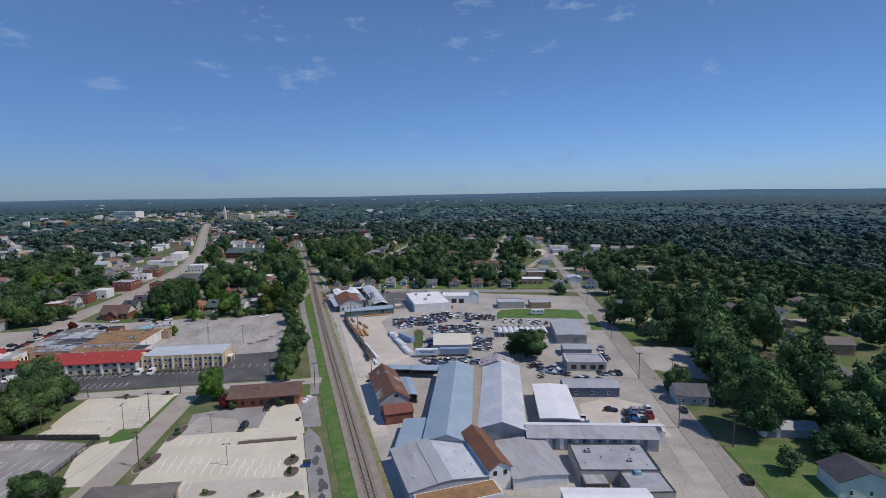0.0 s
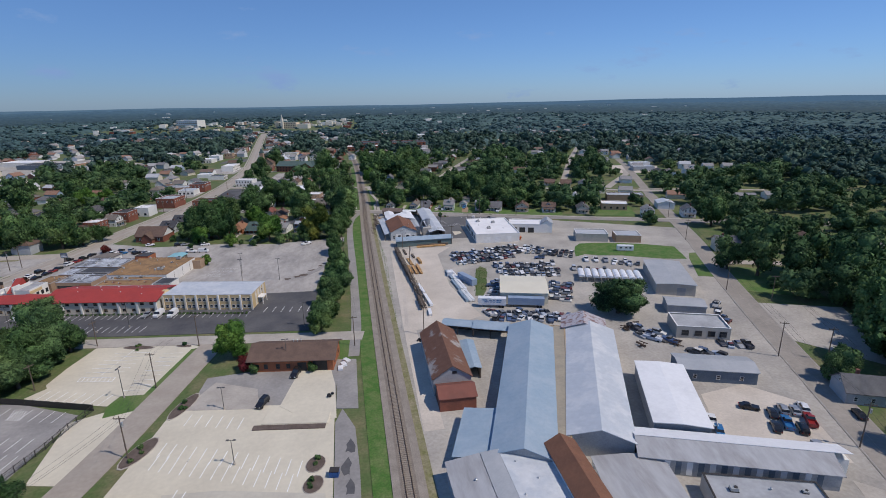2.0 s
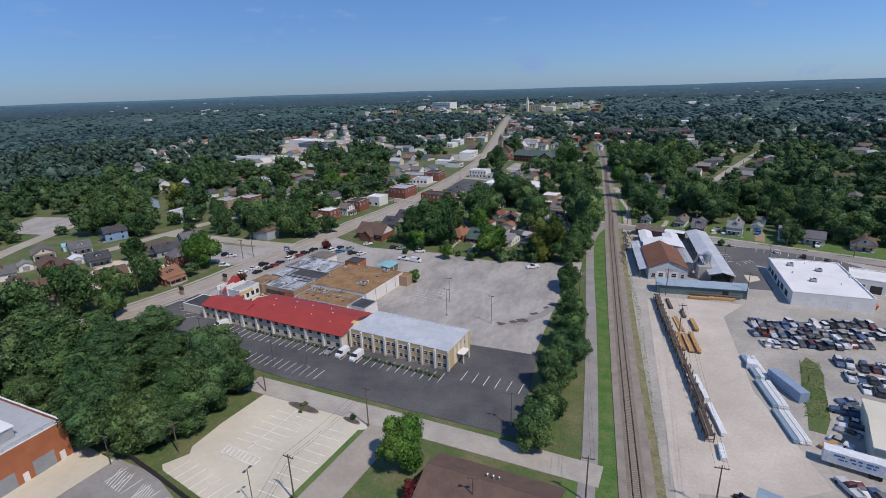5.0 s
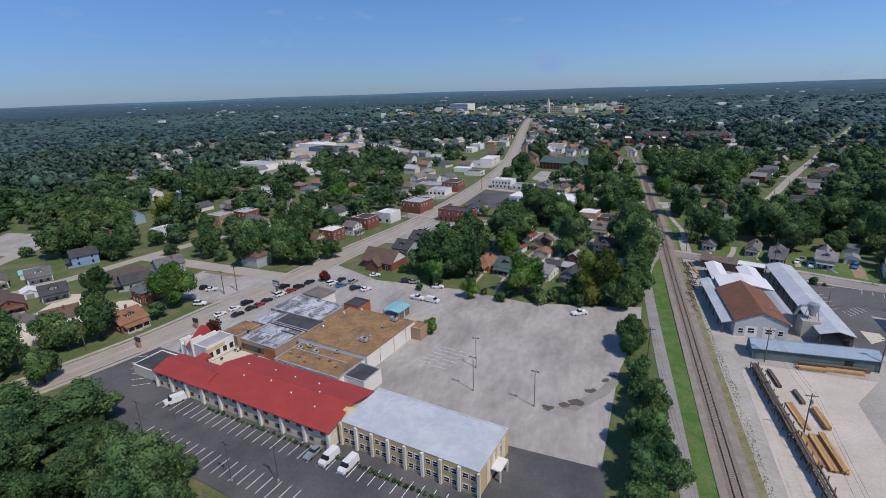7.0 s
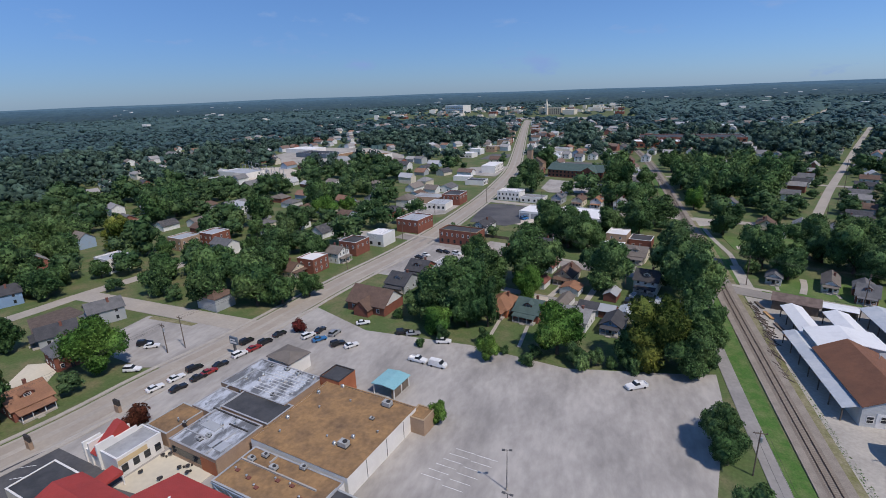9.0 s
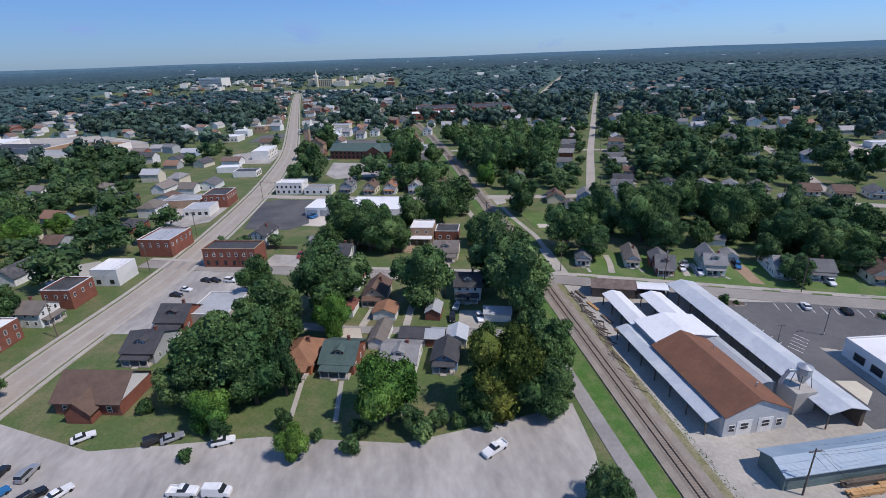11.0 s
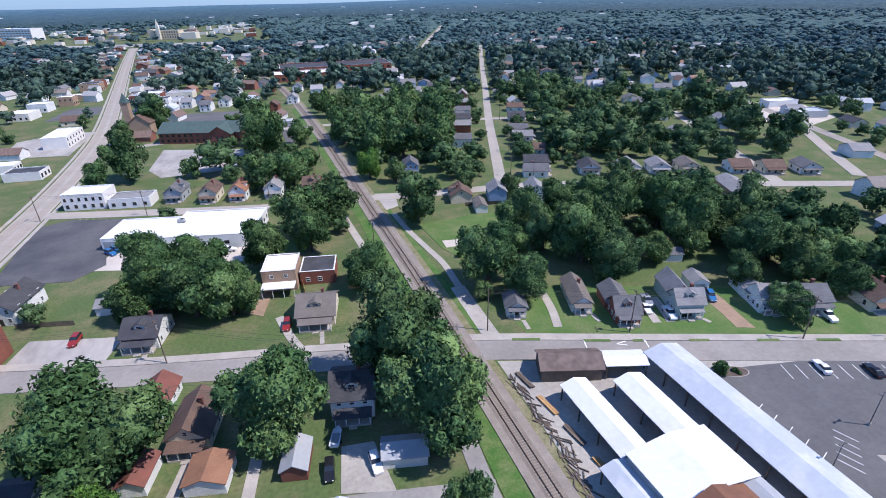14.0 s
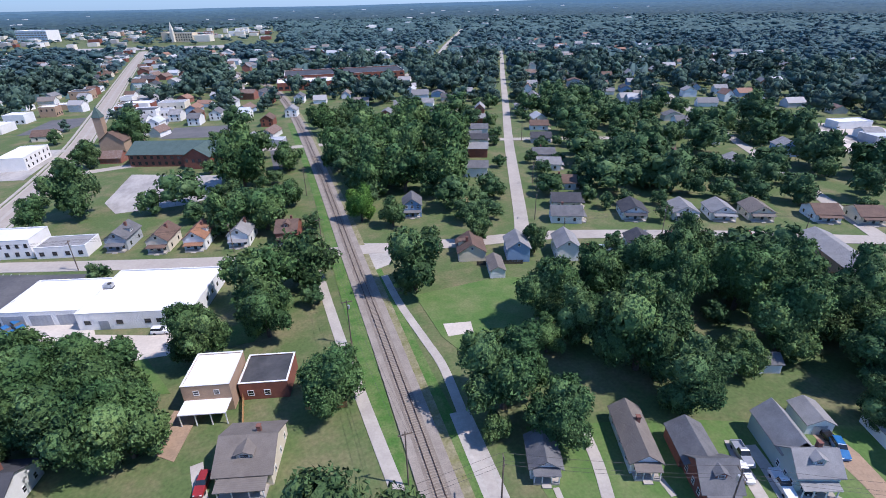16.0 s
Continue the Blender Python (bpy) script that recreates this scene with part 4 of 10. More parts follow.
def house(x, y, rot, w, d, h, rise, wall, roof, label, ridge="y", porch=2.2, dormer=False, chimney=True, hip=0.0, porch_roof=None, group="houses in the town", rear=0.0, frames="trim_white", wing=None):
    """A small dwelling whose street front is its local -y side."""
    root = building("house", x, y, rot, w, d, h, rise, wall, roof, label, "house", ridge, 0.45, hip, group, keep=1.5)
    two = h > 4.4
    for z in ((0.9, 3.6) if two else (0.9,)):
        for a in ((-0.3, 0.3) if z < 2 or not two else (-0.3, 0.0, 0.3)):
            add_window(root, "S", w, d, a * w, z, 0.95, 1.35, frames)
        for a in ((-0.3, 0.05, 0.33) if frames else (-0.26, 0.26)):
            if frames or x < 0:
                add_window(root, "E", w, d, a * d, z, 0.9, 1.3, frames)
            if frames or x > 0:
                add_window(root, "W", w, d, a * d, z, 0.9, 1.3, frames)
    add_door(root, "S", w, d, 0.02 * w, 0.95, 2.05, "trim_dark")
    if ridge == "y" and not hip and rise > 1.8:
        add_window(root, "S", w, d, 0, h + rise * 0.25, 0.8, 0.95, frames)
        add_window(root, "N", w, d, 0, h + rise * 0.25, 0.8, 0.95, frames)
    if porch:
        bm = bmesh.new()
        box(bm, -w * 0.42, -d / 2 - porch, 0, w * 0.42, -d / 2, 0.45)
        box(bm, -0.8, -d / 2 - porch - 0.7, 0, 0.8, -d / 2 - porch, 0.22)
        part("porch_floor", bm, "sidewalk_concrete", root)
        bm = bmesh.new()
        za, zb = 2.75, 2.35
        solid(bm, [(-w * 0.45, -d / 2, za), (-w * 0.45, -d / 2 - porch - 0.3, zb), (-w * 0.45, -d / 2 - porch - 0.3, zb + 0.14), (-w * 0.45, -d / 2, za + 0.14)],
              [(w * 0.45, -d / 2, za), (w * 0.45, -d / 2 - porch - 0.3, zb), (w * 0.45, -d / 2 - porch - 0.3, zb + 0.14), (w * 0.45, -d / 2, za + 0.14)])
        part("porch_roof", bm, porch_roof or roof, root)
        for u in ((-0.40, -0.15, 0.15, 0.40) if frames else ()):
            bm = bmesh.new()
            box(bm, u * w - 0.09, -d / 2 - porch + 0.05, 0.45, u * w + 0.09, -d / 2 - porch + 0.23, 2.4)
            part("porch_post", bm, "trim_white", root)
    if dormer:
        slope = rise / (d / 2 if ridge == "x" else w / 2)
        dw, dy = w * 0.30, -d / 2 * 0.60
        dz = h + rise - abs(dy) * slope if ridge == "x" else h + rise * 0.5
        if ridge == "x":
            back = dy + 1.5 / slope + 0.4
            bm = bmesh.new()
            solid(bm, [(-dw / 2, dy, dz - 0.2), (dw / 2, dy, dz - 0.2), (dw / 2, dy, dz + 1.0), (0, dy, dz + 1.6), (-dw / 2, dy, dz + 1.0)],
                  [(-dw / 2, back, dz - 0.2), (dw / 2, back, dz - 0.2), (dw / 2, back, dz + 1.0), (0, back, dz + 1.6), (-dw / 2, back, dz + 1.0)])
            dm = part("dormer", bm, wall, root)
            bm = bmesh.new()
            for s in (-1, 1):
                prof = [(0, dz + 1.64), (s * (dw / 2 + 0.3), dz + 0.86), (s * (dw / 2 + 0.3), dz + 1.0), (0, dz + 1.78)]
                solid(bm, [(u, dy - 0.35, z) for u, z in prof], [(u, back + 0.3, z) for u, z in prof])
            part("dormer_roof", bm, roof, dm)
            wf = piece("window", FRAMES["trim_white"], dm, pose(0, dy - 0.03, dz + 0.12) @ Matrix.Diagonal((dw * 0.6, 1, 0.8, 1)))
            piece("pane", PANE_IN, wf, Matrix.Identity(4))
        else:
            px = -w * 0.24 + w * 0.5
            px = w / 2 * 0.5
            bm = bmesh.new()
            solid(bm, [(px - 0.4, -0.9, dz - 1.2), (w / 2 * 0.92, -0.9, dz - 1.2), (w / 2 * 0.92, -0.9, dz + 0.6), (px - 0.4, -0.9, dz + 0.6)],
                  [(px - 0.4, 0.9, dz - 1.2), (w / 2 * 0.92, 0.9, dz - 1.2), (w / 2 * 0.92, 0.9, dz + 0.6), (px - 0.4, 0.9, dz + 0.6)])
            dm = part("dormer", bm, wall, root)
            bm = bmesh.new()
            box(bm, px - 0.9, -1.15, dz + 0.6, w / 2 * 0.92 + 0.3, 1.15, dz + 0.75)
            part("dormer_roof", bm, roof, dm)
            wf = piece("window", FRAMES["trim_white"], dm, pose(w / 2 * 0.92 + 0.03, 0, dz - 0.6, 0, 0, 90) @ Matrix.Diagonal((0.9, 1, 1.0, 1)))
            piece("pane", PANE_IN, wf, Matrix.Identity(4))
    if rear:
        bm = bmesh.new()
        box(bm, -w * 0.38, d / 2, 0, w * 0.38, d / 2 + rear, 2.6)
        rr = part("rear_wing", bm, wall, root)
        bm = bmesh.new()
        solid(bm, [(-w * 0.42, d / 2 - 0.02, 3.1), (w * 0.42, d / 2 - 0.02, 3.1), (w * 0.42, d / 2 + rear + 0.3, 2.55), (-w * 0.42, d / 2 + rear + 0.3, 2.55)],
              [(-w * 0.42, d / 2 - 0.02, 3.25), (w * 0.42, d / 2 - 0.02, 3.25), (w * 0.42, d / 2 + rear + 0.3, 2.7), (-w * 0.42, d / 2 + rear + 0.3, 2.7)])
        part("wing_roof", bm, roof, rr)
    if wing:
        ww, wd, wh, wr2, off = wing
        bm = bmesh.new()
        y0, y1 = d / 2 + 0.01, d / 2 + wd
        solid(bm, [(off - ww / 2, y0, 0), (off + ww / 2, y0, 0), (off + ww / 2, y0, wh), (off, y0, wh + wr2), (off - ww / 2, y0, wh)],
              [(off - ww / 2, y1, 0), (off + ww / 2, y1, 0), (off + ww / 2, y1, wh), (off, y1, wh + wr2), (off - ww / 2, y1, wh)])
        rr = part("rear_wing", bm, wall, root)
        bm = bmesh.new()
        for s in (-1, 1):
            e = ww / 2 + 0.35
            drop = wr2 * e / (ww / 2)
            prof = [(off, wh + wr2 + 0.03), (off + s * e, wh + wr2 + 0.03 - drop), (off + s * e, wh + wr2 + 0.19 - drop), (off, wh + wr2 + 0.19)]
            solid(bm, [(u, y0 - (0.3 * d if wh + wr2 < h + rise else 0), z) for u, z in prof], [(u, y1 + 0.35, z) for u, z in prof])
        part("wing_roof", bm, roof, rr)
    if chimney:
        bm = bmesh.new()
        cx, cy = (w * 0.16, d * 0.12)
        box(bm, cx - 0.35, cy - 0.35, h * 0.9, cx + 0.35, cy + 0.35, h + rise + 0.7)
        box(bm, cx - 0.42, cy - 0.42, h + rise + 0.7, cx + 0.42, cy + 0.42, h + rise + 0.85)
        part("chimney", bm, "chimney_brick", root)
    return root


def garage(x, y, rot, w, d, wall, roof, label, rise=1.3, h=2.5):
    root = building("garage", x, y, rot, w, d, h, rise, wall, roof, label, "garage", "y", 0.3, 0, "small garages and sheds", keep=0.5)
    add_door(root, "S", w, d, 0, min(w * 0.7, 2.6), 2.1, "door_grey", "garage_door")
    add_window(root, "E", w, d, 0, 1.1, 0.7, 0.7)
    return root


# the brick office with the open bay
r = building("office", -8.5, 191.5, -9, 24, 11.5, 4.0, 2.3, "brick_orange", "shingle_brown", "low orange brick office with a brown shingle roof", "office", "x", 0.9)
for a in (-10, -7.5, -4, -1):
    add_window(r, "S", 24, 11.5, a, 1.0, 1.1, 1.5, "trim_dark")
# bay and recess are not cut: flat dark panels paint their inner shade
add_door(r, "S", 24, 11.5, 8.2, 4.2, 3.2, "inside_shade", "open_bay")
add_door(r, "S", 24, 11.5, 3.0, 2.6, 2.8, "trim_dark", "recess")
row_of_windows(r, "E", 24, 11.5, 2, 1.1, 1.0, 1.4, "trim_dark")
for k in (-1.0, 0.2, 1.3):
    roof_vent(*world_of(-8.5, 191.5, -9, k, 2.0), 5.6, 0.8)
r = building("office_building", -40, 128, -12, 20, 17, 4.2, 2.4, "brick_tan", "shingle_taupe", "tan brick office with a taupe hip roof", "office", "x", 0.8, 8.0)
row_of_windows(r, "E", 20, 17, 4, 1.0, 1.2, 1.5, "trim_dark")
row_of_windows(r, "N", 20, 17, 4, 1.0, 1.2, 1.5, "trim_dark")

# the brick station with garage doors
FX, FY, FR = -118.5, 170.0, -8
r = flat_building("fire_station", FX, FY, FR, 28, 34, 8.0, "brick_orange", "membrane_grey", "orange brick station with grey garage doors", "station", 0.8)
for a in (-11, -3.5, 4, 11.5):
    add_door(r, "E", 28, 34, a, 4.2, 3.6, "door_grey", "garage_door")
for a in (-7.2, 0.3, 7.8, 15.0):
    add_door(r, "E", 28, 34, a, 1.1, 2.2, "trim_white", "door")
bm = bmesh.new()
box(bm, -9, -15, 8.1, 9, 10, 10.6)
up = part("upper_storey", bm, "metal_grey", r, "grey metal upper storey")
bm = bmesh.new()
box(bm, -9.3, -15.3, 10.6, 9.3, 10.3, 10.8)
part("upper_roof", bm, "membrane_white", up)
bm = bmesh.new()
for i in range(14):
    box(bm, 13.6, -16 + i * 2.4, 8.9, 13.7, -15.9 + i * 2.4, 9.7)
box(bm, 13.6, -16, 9.65, 13.7, 15.3, 9.72)
box(bm, 13.6, -16, 9.25, 13.7, 15.3, 9.30)
part("roof_railing", bm, "galvanised", r)
bm = bmesh.new()
box(bm, 14.03, -9, 5.2, 14.2, 3, 6.6)
part("metal_band", bm, "metal_grey", r)
bm = bmesh.new()
box(bm, 14.03, -6, 4.6, 16.2, 1, 4.85)
part("canopy", bm, "metal_grey", r)

# the motel: red-roofed wing and grey-roofed wing
def motel_wing(name, x, y, rot, w, d, h, rise, roof, bays, label, hip=0.0):
    root = building(name, x, y, rot, w, d, h, rise, "stucco_cream", roof, label, "motel", "x", 0.7 if hip == 0 else 0.5, hip, keep=2)
    for i in range(bays + 1):
        u = -w / 2 + i * w / bays
        bm = bmesh.new()
        box(bm, u - 0.35, -d / 2 - 0.55, 0, u + 0.35, -d / 2 - 0.02, h - 0.1)
        part("pilaster", bm, "stucco_white", root)
    for i in range(bays):
        for k in (0.25, 0.75):
            for z in ((0.9, 3.4) if h > 4.5 else (0.9,)):
                add_window(root, "S", w, d, -w / 2 + (i + k) * w / bays, z, 1.5, 1.15, "trim_tan")
    return root


motel_wing("motel", -82.5, 253.2, -10.5, 42, 16.5, 5.0, 2.0, "roof_red", 6, "cream motel wing under a bright red metal roof")
motel_wing("motel_annex", -112.5, 254.6, -10.5, 19, 8.6, 5.0, 1.4, "roof_red", 3, "small motel wing with a bright red metal roof")
r = flat_building("motel_east_wing", -43.5, 247.5, -12, 34, 14.5, 6.0, "stucco_yellow", "metal_pale", "two-storey yellow motel wing with pale flat roof", "motel", 0.08, cap="metal_pale")
for i in range(9):
    bm = bmesh.new()
    u = -17 + i * 34 / 8
    box(bm, u - 0.3, -7.75, 0, u + 0.3, -7.27, 5.9)
    part("pilaster", bm, "stucco_white" if i % 2 else "stucco_cream", r)
for i in range(8):
    for z in (0.8, 3.5):
        for k in (0.3, 0.7):
            add_window(r, "S", 34, 14.5, -17 + (i + k) * 34 / 8, z, 1.3, 1.3, "trim_white")
bm = bmesh.new()
for i in range(4):
    box(bm, 17.02, -4 + i * 2.6, 0.3, 17.06, -2.4 + i * 2.6, 5.8)
part("yellow_panel", bm, "stucco_cream", r)
for a in (-3, 0, 3):
    add_window(r, "E", 34, 14.5, a, 3.4, 1.0, 1.4)
bm = bmesh.new()
box(bm, 17.0, -2, 2.7, 19.2, 2, 2.95)
box(bm, 18.9, -2, 0, 19.2, -1.7, 2.7)
box(bm, 18.9, 1.7, 0, 19.2, 2, 2.7)
part("entrance_canopy", bm, "stucco_white", r)
bm = bmesh.new()
box(bm, -19.2, -5.5, 0, -17.02, -1.5, 5.6)
solid(bm, [(-19.3, -6.0, 5.6), (-16.8, -6.0, 5.6), (-16.8, -1, 5.6), (-19.3, -1, 5.6)], [(-18.6, -4, 6.9), (-17.5, -4, 6.9), (-17.5, -3, 6.9), (-18.6, -3, 6.9)])
part("stair_tower", bm, "stucco_yellow", r)
for u, v in ((-30, 3), (-24, -2), (-16, 4), (-10, -1), (-4, 3.5), (3, -2.5), (8, 4), (14, 0), (17, -4)):
    p = world_of(-82.5, 253.2, -10.5, u * 0.62 + 3, v)
    roof_vent(*p, 5.0 + 2.0 * (1 - abs(v) / 8.3) - 0.1, 0.55, "trim_white")

# the restaurant block: tan flat roofs, patched silver roofs
r = flat_building("restaurant_hall", -79.5, 288.0, -12, 26.3, 25, 4.8, "stucco_white", "membrane_tan", "white-walled hall with a brown stained flat roof", "restaurant", 0.15, cap="membrane_tan")
bm = bmesh.new()
for u in (-6.5, 0.5, 7.0):
    box(bm, 13.16, u - 0.06, 0.2, 13.2, u + 0.06, 4.7)
part("downpipe", bm, "trim_dark", r)
r = flat_building("restaurant_kitchen", -82.3, 269.4, -11.5, 23.6, 11, 4.3, "stucco_white", "membrane_tan", "low white kitchen wing with a tan flat roof", "restaurant", 0.1, cap="membrane_worn")
bm = bmesh.new()
box(bm, -11.4, 1.3, 4.36, 8.5, 1.6, 4.75)
part("roof_kerb", bm, "block_wall", r)
bm = bmesh.new()
box(bm, -5.2, 3.0, 4.36, -4.9, 5.2, 4.7)
part("roof_kerb", bm, "block_wall", r)
# blue steel truss along the kitchen's south edge
bm = bmesh.new()
box(bm, -11.6, -5.82, 4.1, 8.6, -5.68, 4.3)
part("truss_top_chord", bm, "trailer_blue", r, "blue steel chord")
bm = bmesh.new()
box(bm, -11.6, -5.82, 2.6, 8.6, -5.68, 2.75)
part("truss_bottom_chord", bm, "trailer_blue", r, "blue steel chord")
for i in range(11):
    u = -11.4 + i * 1.98
    bm = bmesh.new()
    tube(bm, (u, -5.75, 2.7 if i % 2 else 4.15), (u + 1.98 if i < 10 else u, -5.75, 4.15 if i % 2 else 2.7), 0.07, 0.07, 5)
    part("truss_web", bm, "trailer_blue", r)
r = flat_building("service_room", -67.7, 266.4, -12.5, 7.4, 7.4, 4.2, "stucco_white", "membrane_black", "small white service room with a black roof", "shed", 0.12, cap="unit_grey")
r = flat_building("restaurant_bar", -104.3, 279.0, -12, 15.2, 12.4, 4.2, "brick_tan", "membrane_patched", "old restaurant front under patched silver roofing", "restaurant", 0.18, cap="metal_worn")
bm = bmesh.new()
box(bm, -7.0, -6.26, 1.2, 7.0, -6.22, 3.0)
part("window_band", bm, "glass_dark", r)
bm = bmesh.new()
box(bm, 2.6, -6.3, 0.1, 7.4, -6.27, 3.6)
part("orange_panel", bm, "brick_orange", r, "orange painted wall panel")
r = flat_building("bar_rear_block", -104.6, 300.0, -12.5, 22.6, 13.4, 4.5, "brick_tan", "membrane_patched", "rear restaurant block under patched silver roofing", "restaurant", 0.15, cap="metal_worn")
r = flat_building("bar_middle_block", -101.6, 289.6, -12.5, 16.0, 8.0, 4.3, "brick_tan", "membrane_black", "middle restaurant block with a black tarred roof", "restaurant", 0.1, cap="metal_worn")
r = flat_building("bar_west_block", -113.0, 289.6, -12.5, 7.2, 8.6, 4.2, "brick_tan", "membrane_patched", "small restaurant block with silver roofing", "restaurant", 0.1, cap="metal_worn")
r = flat_building("side_room", -118.4, 281.8, -12.5, 7.6, 9.6, 3.6, "brick_tan", "membrane_tan", "small side room with a tan flat roof", "restaurant", 0.1, cap="unit_grey")
r = building("white_kitchen_room", -108.2, 313.2, -16, 9, 7.4, 4.4, 1.0, "stucco_white", "shingle_taupe", "white room with a low grey hip roof", "restaurant", "x", 0.35, 3.9)
row_of_windows(r, "S", 9, 7.4, 3, 2.2, 0.7, 1.1, "trim_dark")
r = flat_building("brick_stair_room", -88.4, 305.4, -12.5, 6.4, 6.4, 5.6, "brick_orange", "membrane_black", "small brown brick stair room", "restaurant", 0.2, cap="trim_dark")
r = building("teal_canopy", -75.5, 310.0, -12.5, 6.6, 7.2, 3.0, 0.35, "trim_white", "teal_metal", "pale teal metal entrance canopy on posts", "canopy", "y", 0.3, open_sides=True)
r = flat_building("entrance_room", -62.6, 297.0, -12.5, 4.4, 5, 3.9, "brick_tan", "membrane_tan", "tan entrance room beside the white wall", "restaurant", 0.2, cap="trim_tan")
# stucco motel lobby with its red slope and patio
LX, LY = -120.4, 271.4
r = flat_building("motel_lobby", LX, LY, -12, 6.6, 9.6, 4.2, "stucco_white", "membrane_worn", "white stucco motel lobby with stepped parapets", "motel", 0.5)
row_of_windows(r, "E", 6.6, 9.6, 4, 1.0, 1.3, 1.7, "trim_dark")
bm = bmesh.new()
box(bm, 3.32, -4.7, 2.9, 3.36, 1.5, 4.1)
part("yellow_band", bm, "stucco_yellow", r, "ochre wall band")
for k, (u, w2, h2) in enumerate(((-3.1, 0.5, 6.2), (-6.2, 0.5, 5.6), (-8.6, 0.5, 5.0))):
    bm = bmesh.new()
    box(bm, u - w2 / 2, -5.3, 0, u + w2 / 2, 3.4, h2 - 0.7)
    box(bm, u - w2 / 2, -5.3, h2 - 0.7, u + w2 / 2, -1.5, h2)
    part("stepped_wall", bm, "stucco_white", r)
bm = bmesh.new()
solid(bm, [(-5.9, -5.4, 3.4), (-3.4, -5.4, 3.4), (-3.4, 3, 3.4), (-5.9, 3, 3.4)], [(-5.9, 0.5, 7.8), (-3.4, 0.5, 7.8), (-3.4, 1.3, 7.8), (-5.9, 1.3, 7.8)])
part("red_slope", bm, "roof_red", r, "steep red metal roof")
bm = bmesh.new()
box(bm, -8.3, -5, 0, -3.4, 3, 3.4)
part("side_bay", bm, "stucco_white", r)
bm = bmesh.new()
solid(bm, [(2.4, -9.6, 2.7), (6.2, -9.6, 2.7), (6.2, -5.4, 2.7), (2.4, -5.4, 2.7)], [(2.4, -9.6, 2.95), (6.2, -9.6, 2.95), (6.2, -5.4, 3.5), (2.4, -5.4, 3.5)])
part("red_canopy", bm, "roof_red", r)
for u, v in ((2.6, -9.4), (6.0, -9.4), (6.0, -5.6)):
    bm = bmesh.new()
    box(bm, u - 0.1, v - 0.1, 0, u + 0.1, v + 0.1, 2.7)
    part("canopy_post", bm, "trim_white", r)
patch("patio", [(-118, 263.5), (-115.2, 276), (-100, 273), (-102, 263)], 0.12, "new_concrete", "cream patio with potted shrubs", "patio", False)
for i in range(7):
    x, y = (-114.5, -113.2, -108, -106.5, -105.2, -109.5, -115)[i], (273.4, 274.2, 271.2, 272.0, 270.4, 267.4, 268.0)[i]
    tb = thing("patio_table", x, y, 20 * i, "small dark round patio table with a stool", "table", "patio tables", z=0.12)
    bm = bmesh.new()
    tube(bm, (0, 0, 0), (0, 0, 0.7), 0.06, 0.05, 6)
    part("pedestal", bm, "trim_dark", tb)
    bm = bmesh.new()
    tube(bm, (0, 0, 0.7), (0, 0, 0.75), 0.5, 0.5, 10)
    part("tabletop", bm, "trim_dark", tb)
    bm = bmesh.new()
    tube(bm, (0.8, 0.1, 0), (0.8, 0.1, 0.45), 0.2, 0.22, 8)
    part("stool", bm, "trim_dark", tb)
r = flat_building("motel_annex", -127.5, 258.5, -10.5, 13, 9, 3.0, "stucco_cream", "membrane_black", "low cream annex with a dark flat roof at the motel", "annex", 0.15, cap="stucco_white")

# ---- works between the railway and the road ----
r = building("rust_warehouse", 34.4, 178, -2, 10.2, 28, 5.2, 3.4, "corrugated_grey", "metal_rust", "old warehouse with a rust-streaked metal roof", "warehouse", "y", 0.4)
add_window(r, "S", 10.2, 28, 0.6, 6.2, 1.2, 0.8, "trim_dark")
r = building("brick_annex", 34.0, 160.2, -2, 9.4, 7, 3.6, 1.6, "brick_red", "metal_oldred", "low brick annex with a dark red metal roof", "annex", "x", 0.3)
r = building("side_awning", 42.5, 179, -6, 4, 17, 3.2, 0.5, "pole_wood", "metal_blue", "narrow blue metal awning on posts", "awning", "y", 0.2, open_sides=True)
r = building("blue_shed", 44.0, 200.8, -24, 10.5, 5, 3.2, 0.8, "timber_old", "metal_blue", "low open shed with a pale blue roof", "shed", "x", 0.3, open_sides=True)
r = building("blue_shed", 54.0, 196.0, -24, 11.5, 6, 3.4, 1.0, "timber_old", "metal_blue", "long open shed with a pale blue roof", "shed", "x", 0.3, open_sides=True)
r = building("long_hall", 53.6, 160.2, -21.8, 13.4, 63, 4.8, 2.3, "corrugated_grey", "metal_blue", "long factory hall with a pale blue metal roof", "factory", "y", 0.4)
sb = thing("hall_side_bay", 37.6, 141.8, -21.8, "blue-roofed lean-to bay of the factory hall", "factory")
KEEP_RECT.append((37.6, 141.8, 16, 21, -21.8))
bm = bmesh.new()
prof = [(-6.6, 0), (9.0, 0), (9.0, 4.55), (-6.6, 3.2)]
solid(bm, [(u, -8.6, z) for u, z in prof], [(u, 8.6, z) for u, z in prof])
part("wall", bm, "corrugated_grey", sb)
bm = bmesh.new()
prof = [(-7.0, 3.2), (9.2, 4.6), (9.2, 4.72), (-7.0, 3.32)]
solid(bm, [(u, -9.0, z) for u, z in prof], [(u, 9.0, z) for u, z in prof])
part("roof", bm, "metal_blue", sb)
r = building("long_hall", 71.6, 158.6, -24, 14, 56, 4.8, 2.3, "corrugated_grey", "metal_pale", "long factory hall with a whitened blue roof", "factory", "y", 0.4)
r = building("patchy_hall_end", 82.5, 187.5, -24, 13.5, 9, 5.0, 2.3, "corrugated_grey", "metal_patchy", "hall end with a rust-spotted lilac metal roof", "factory", "y", 0.4)
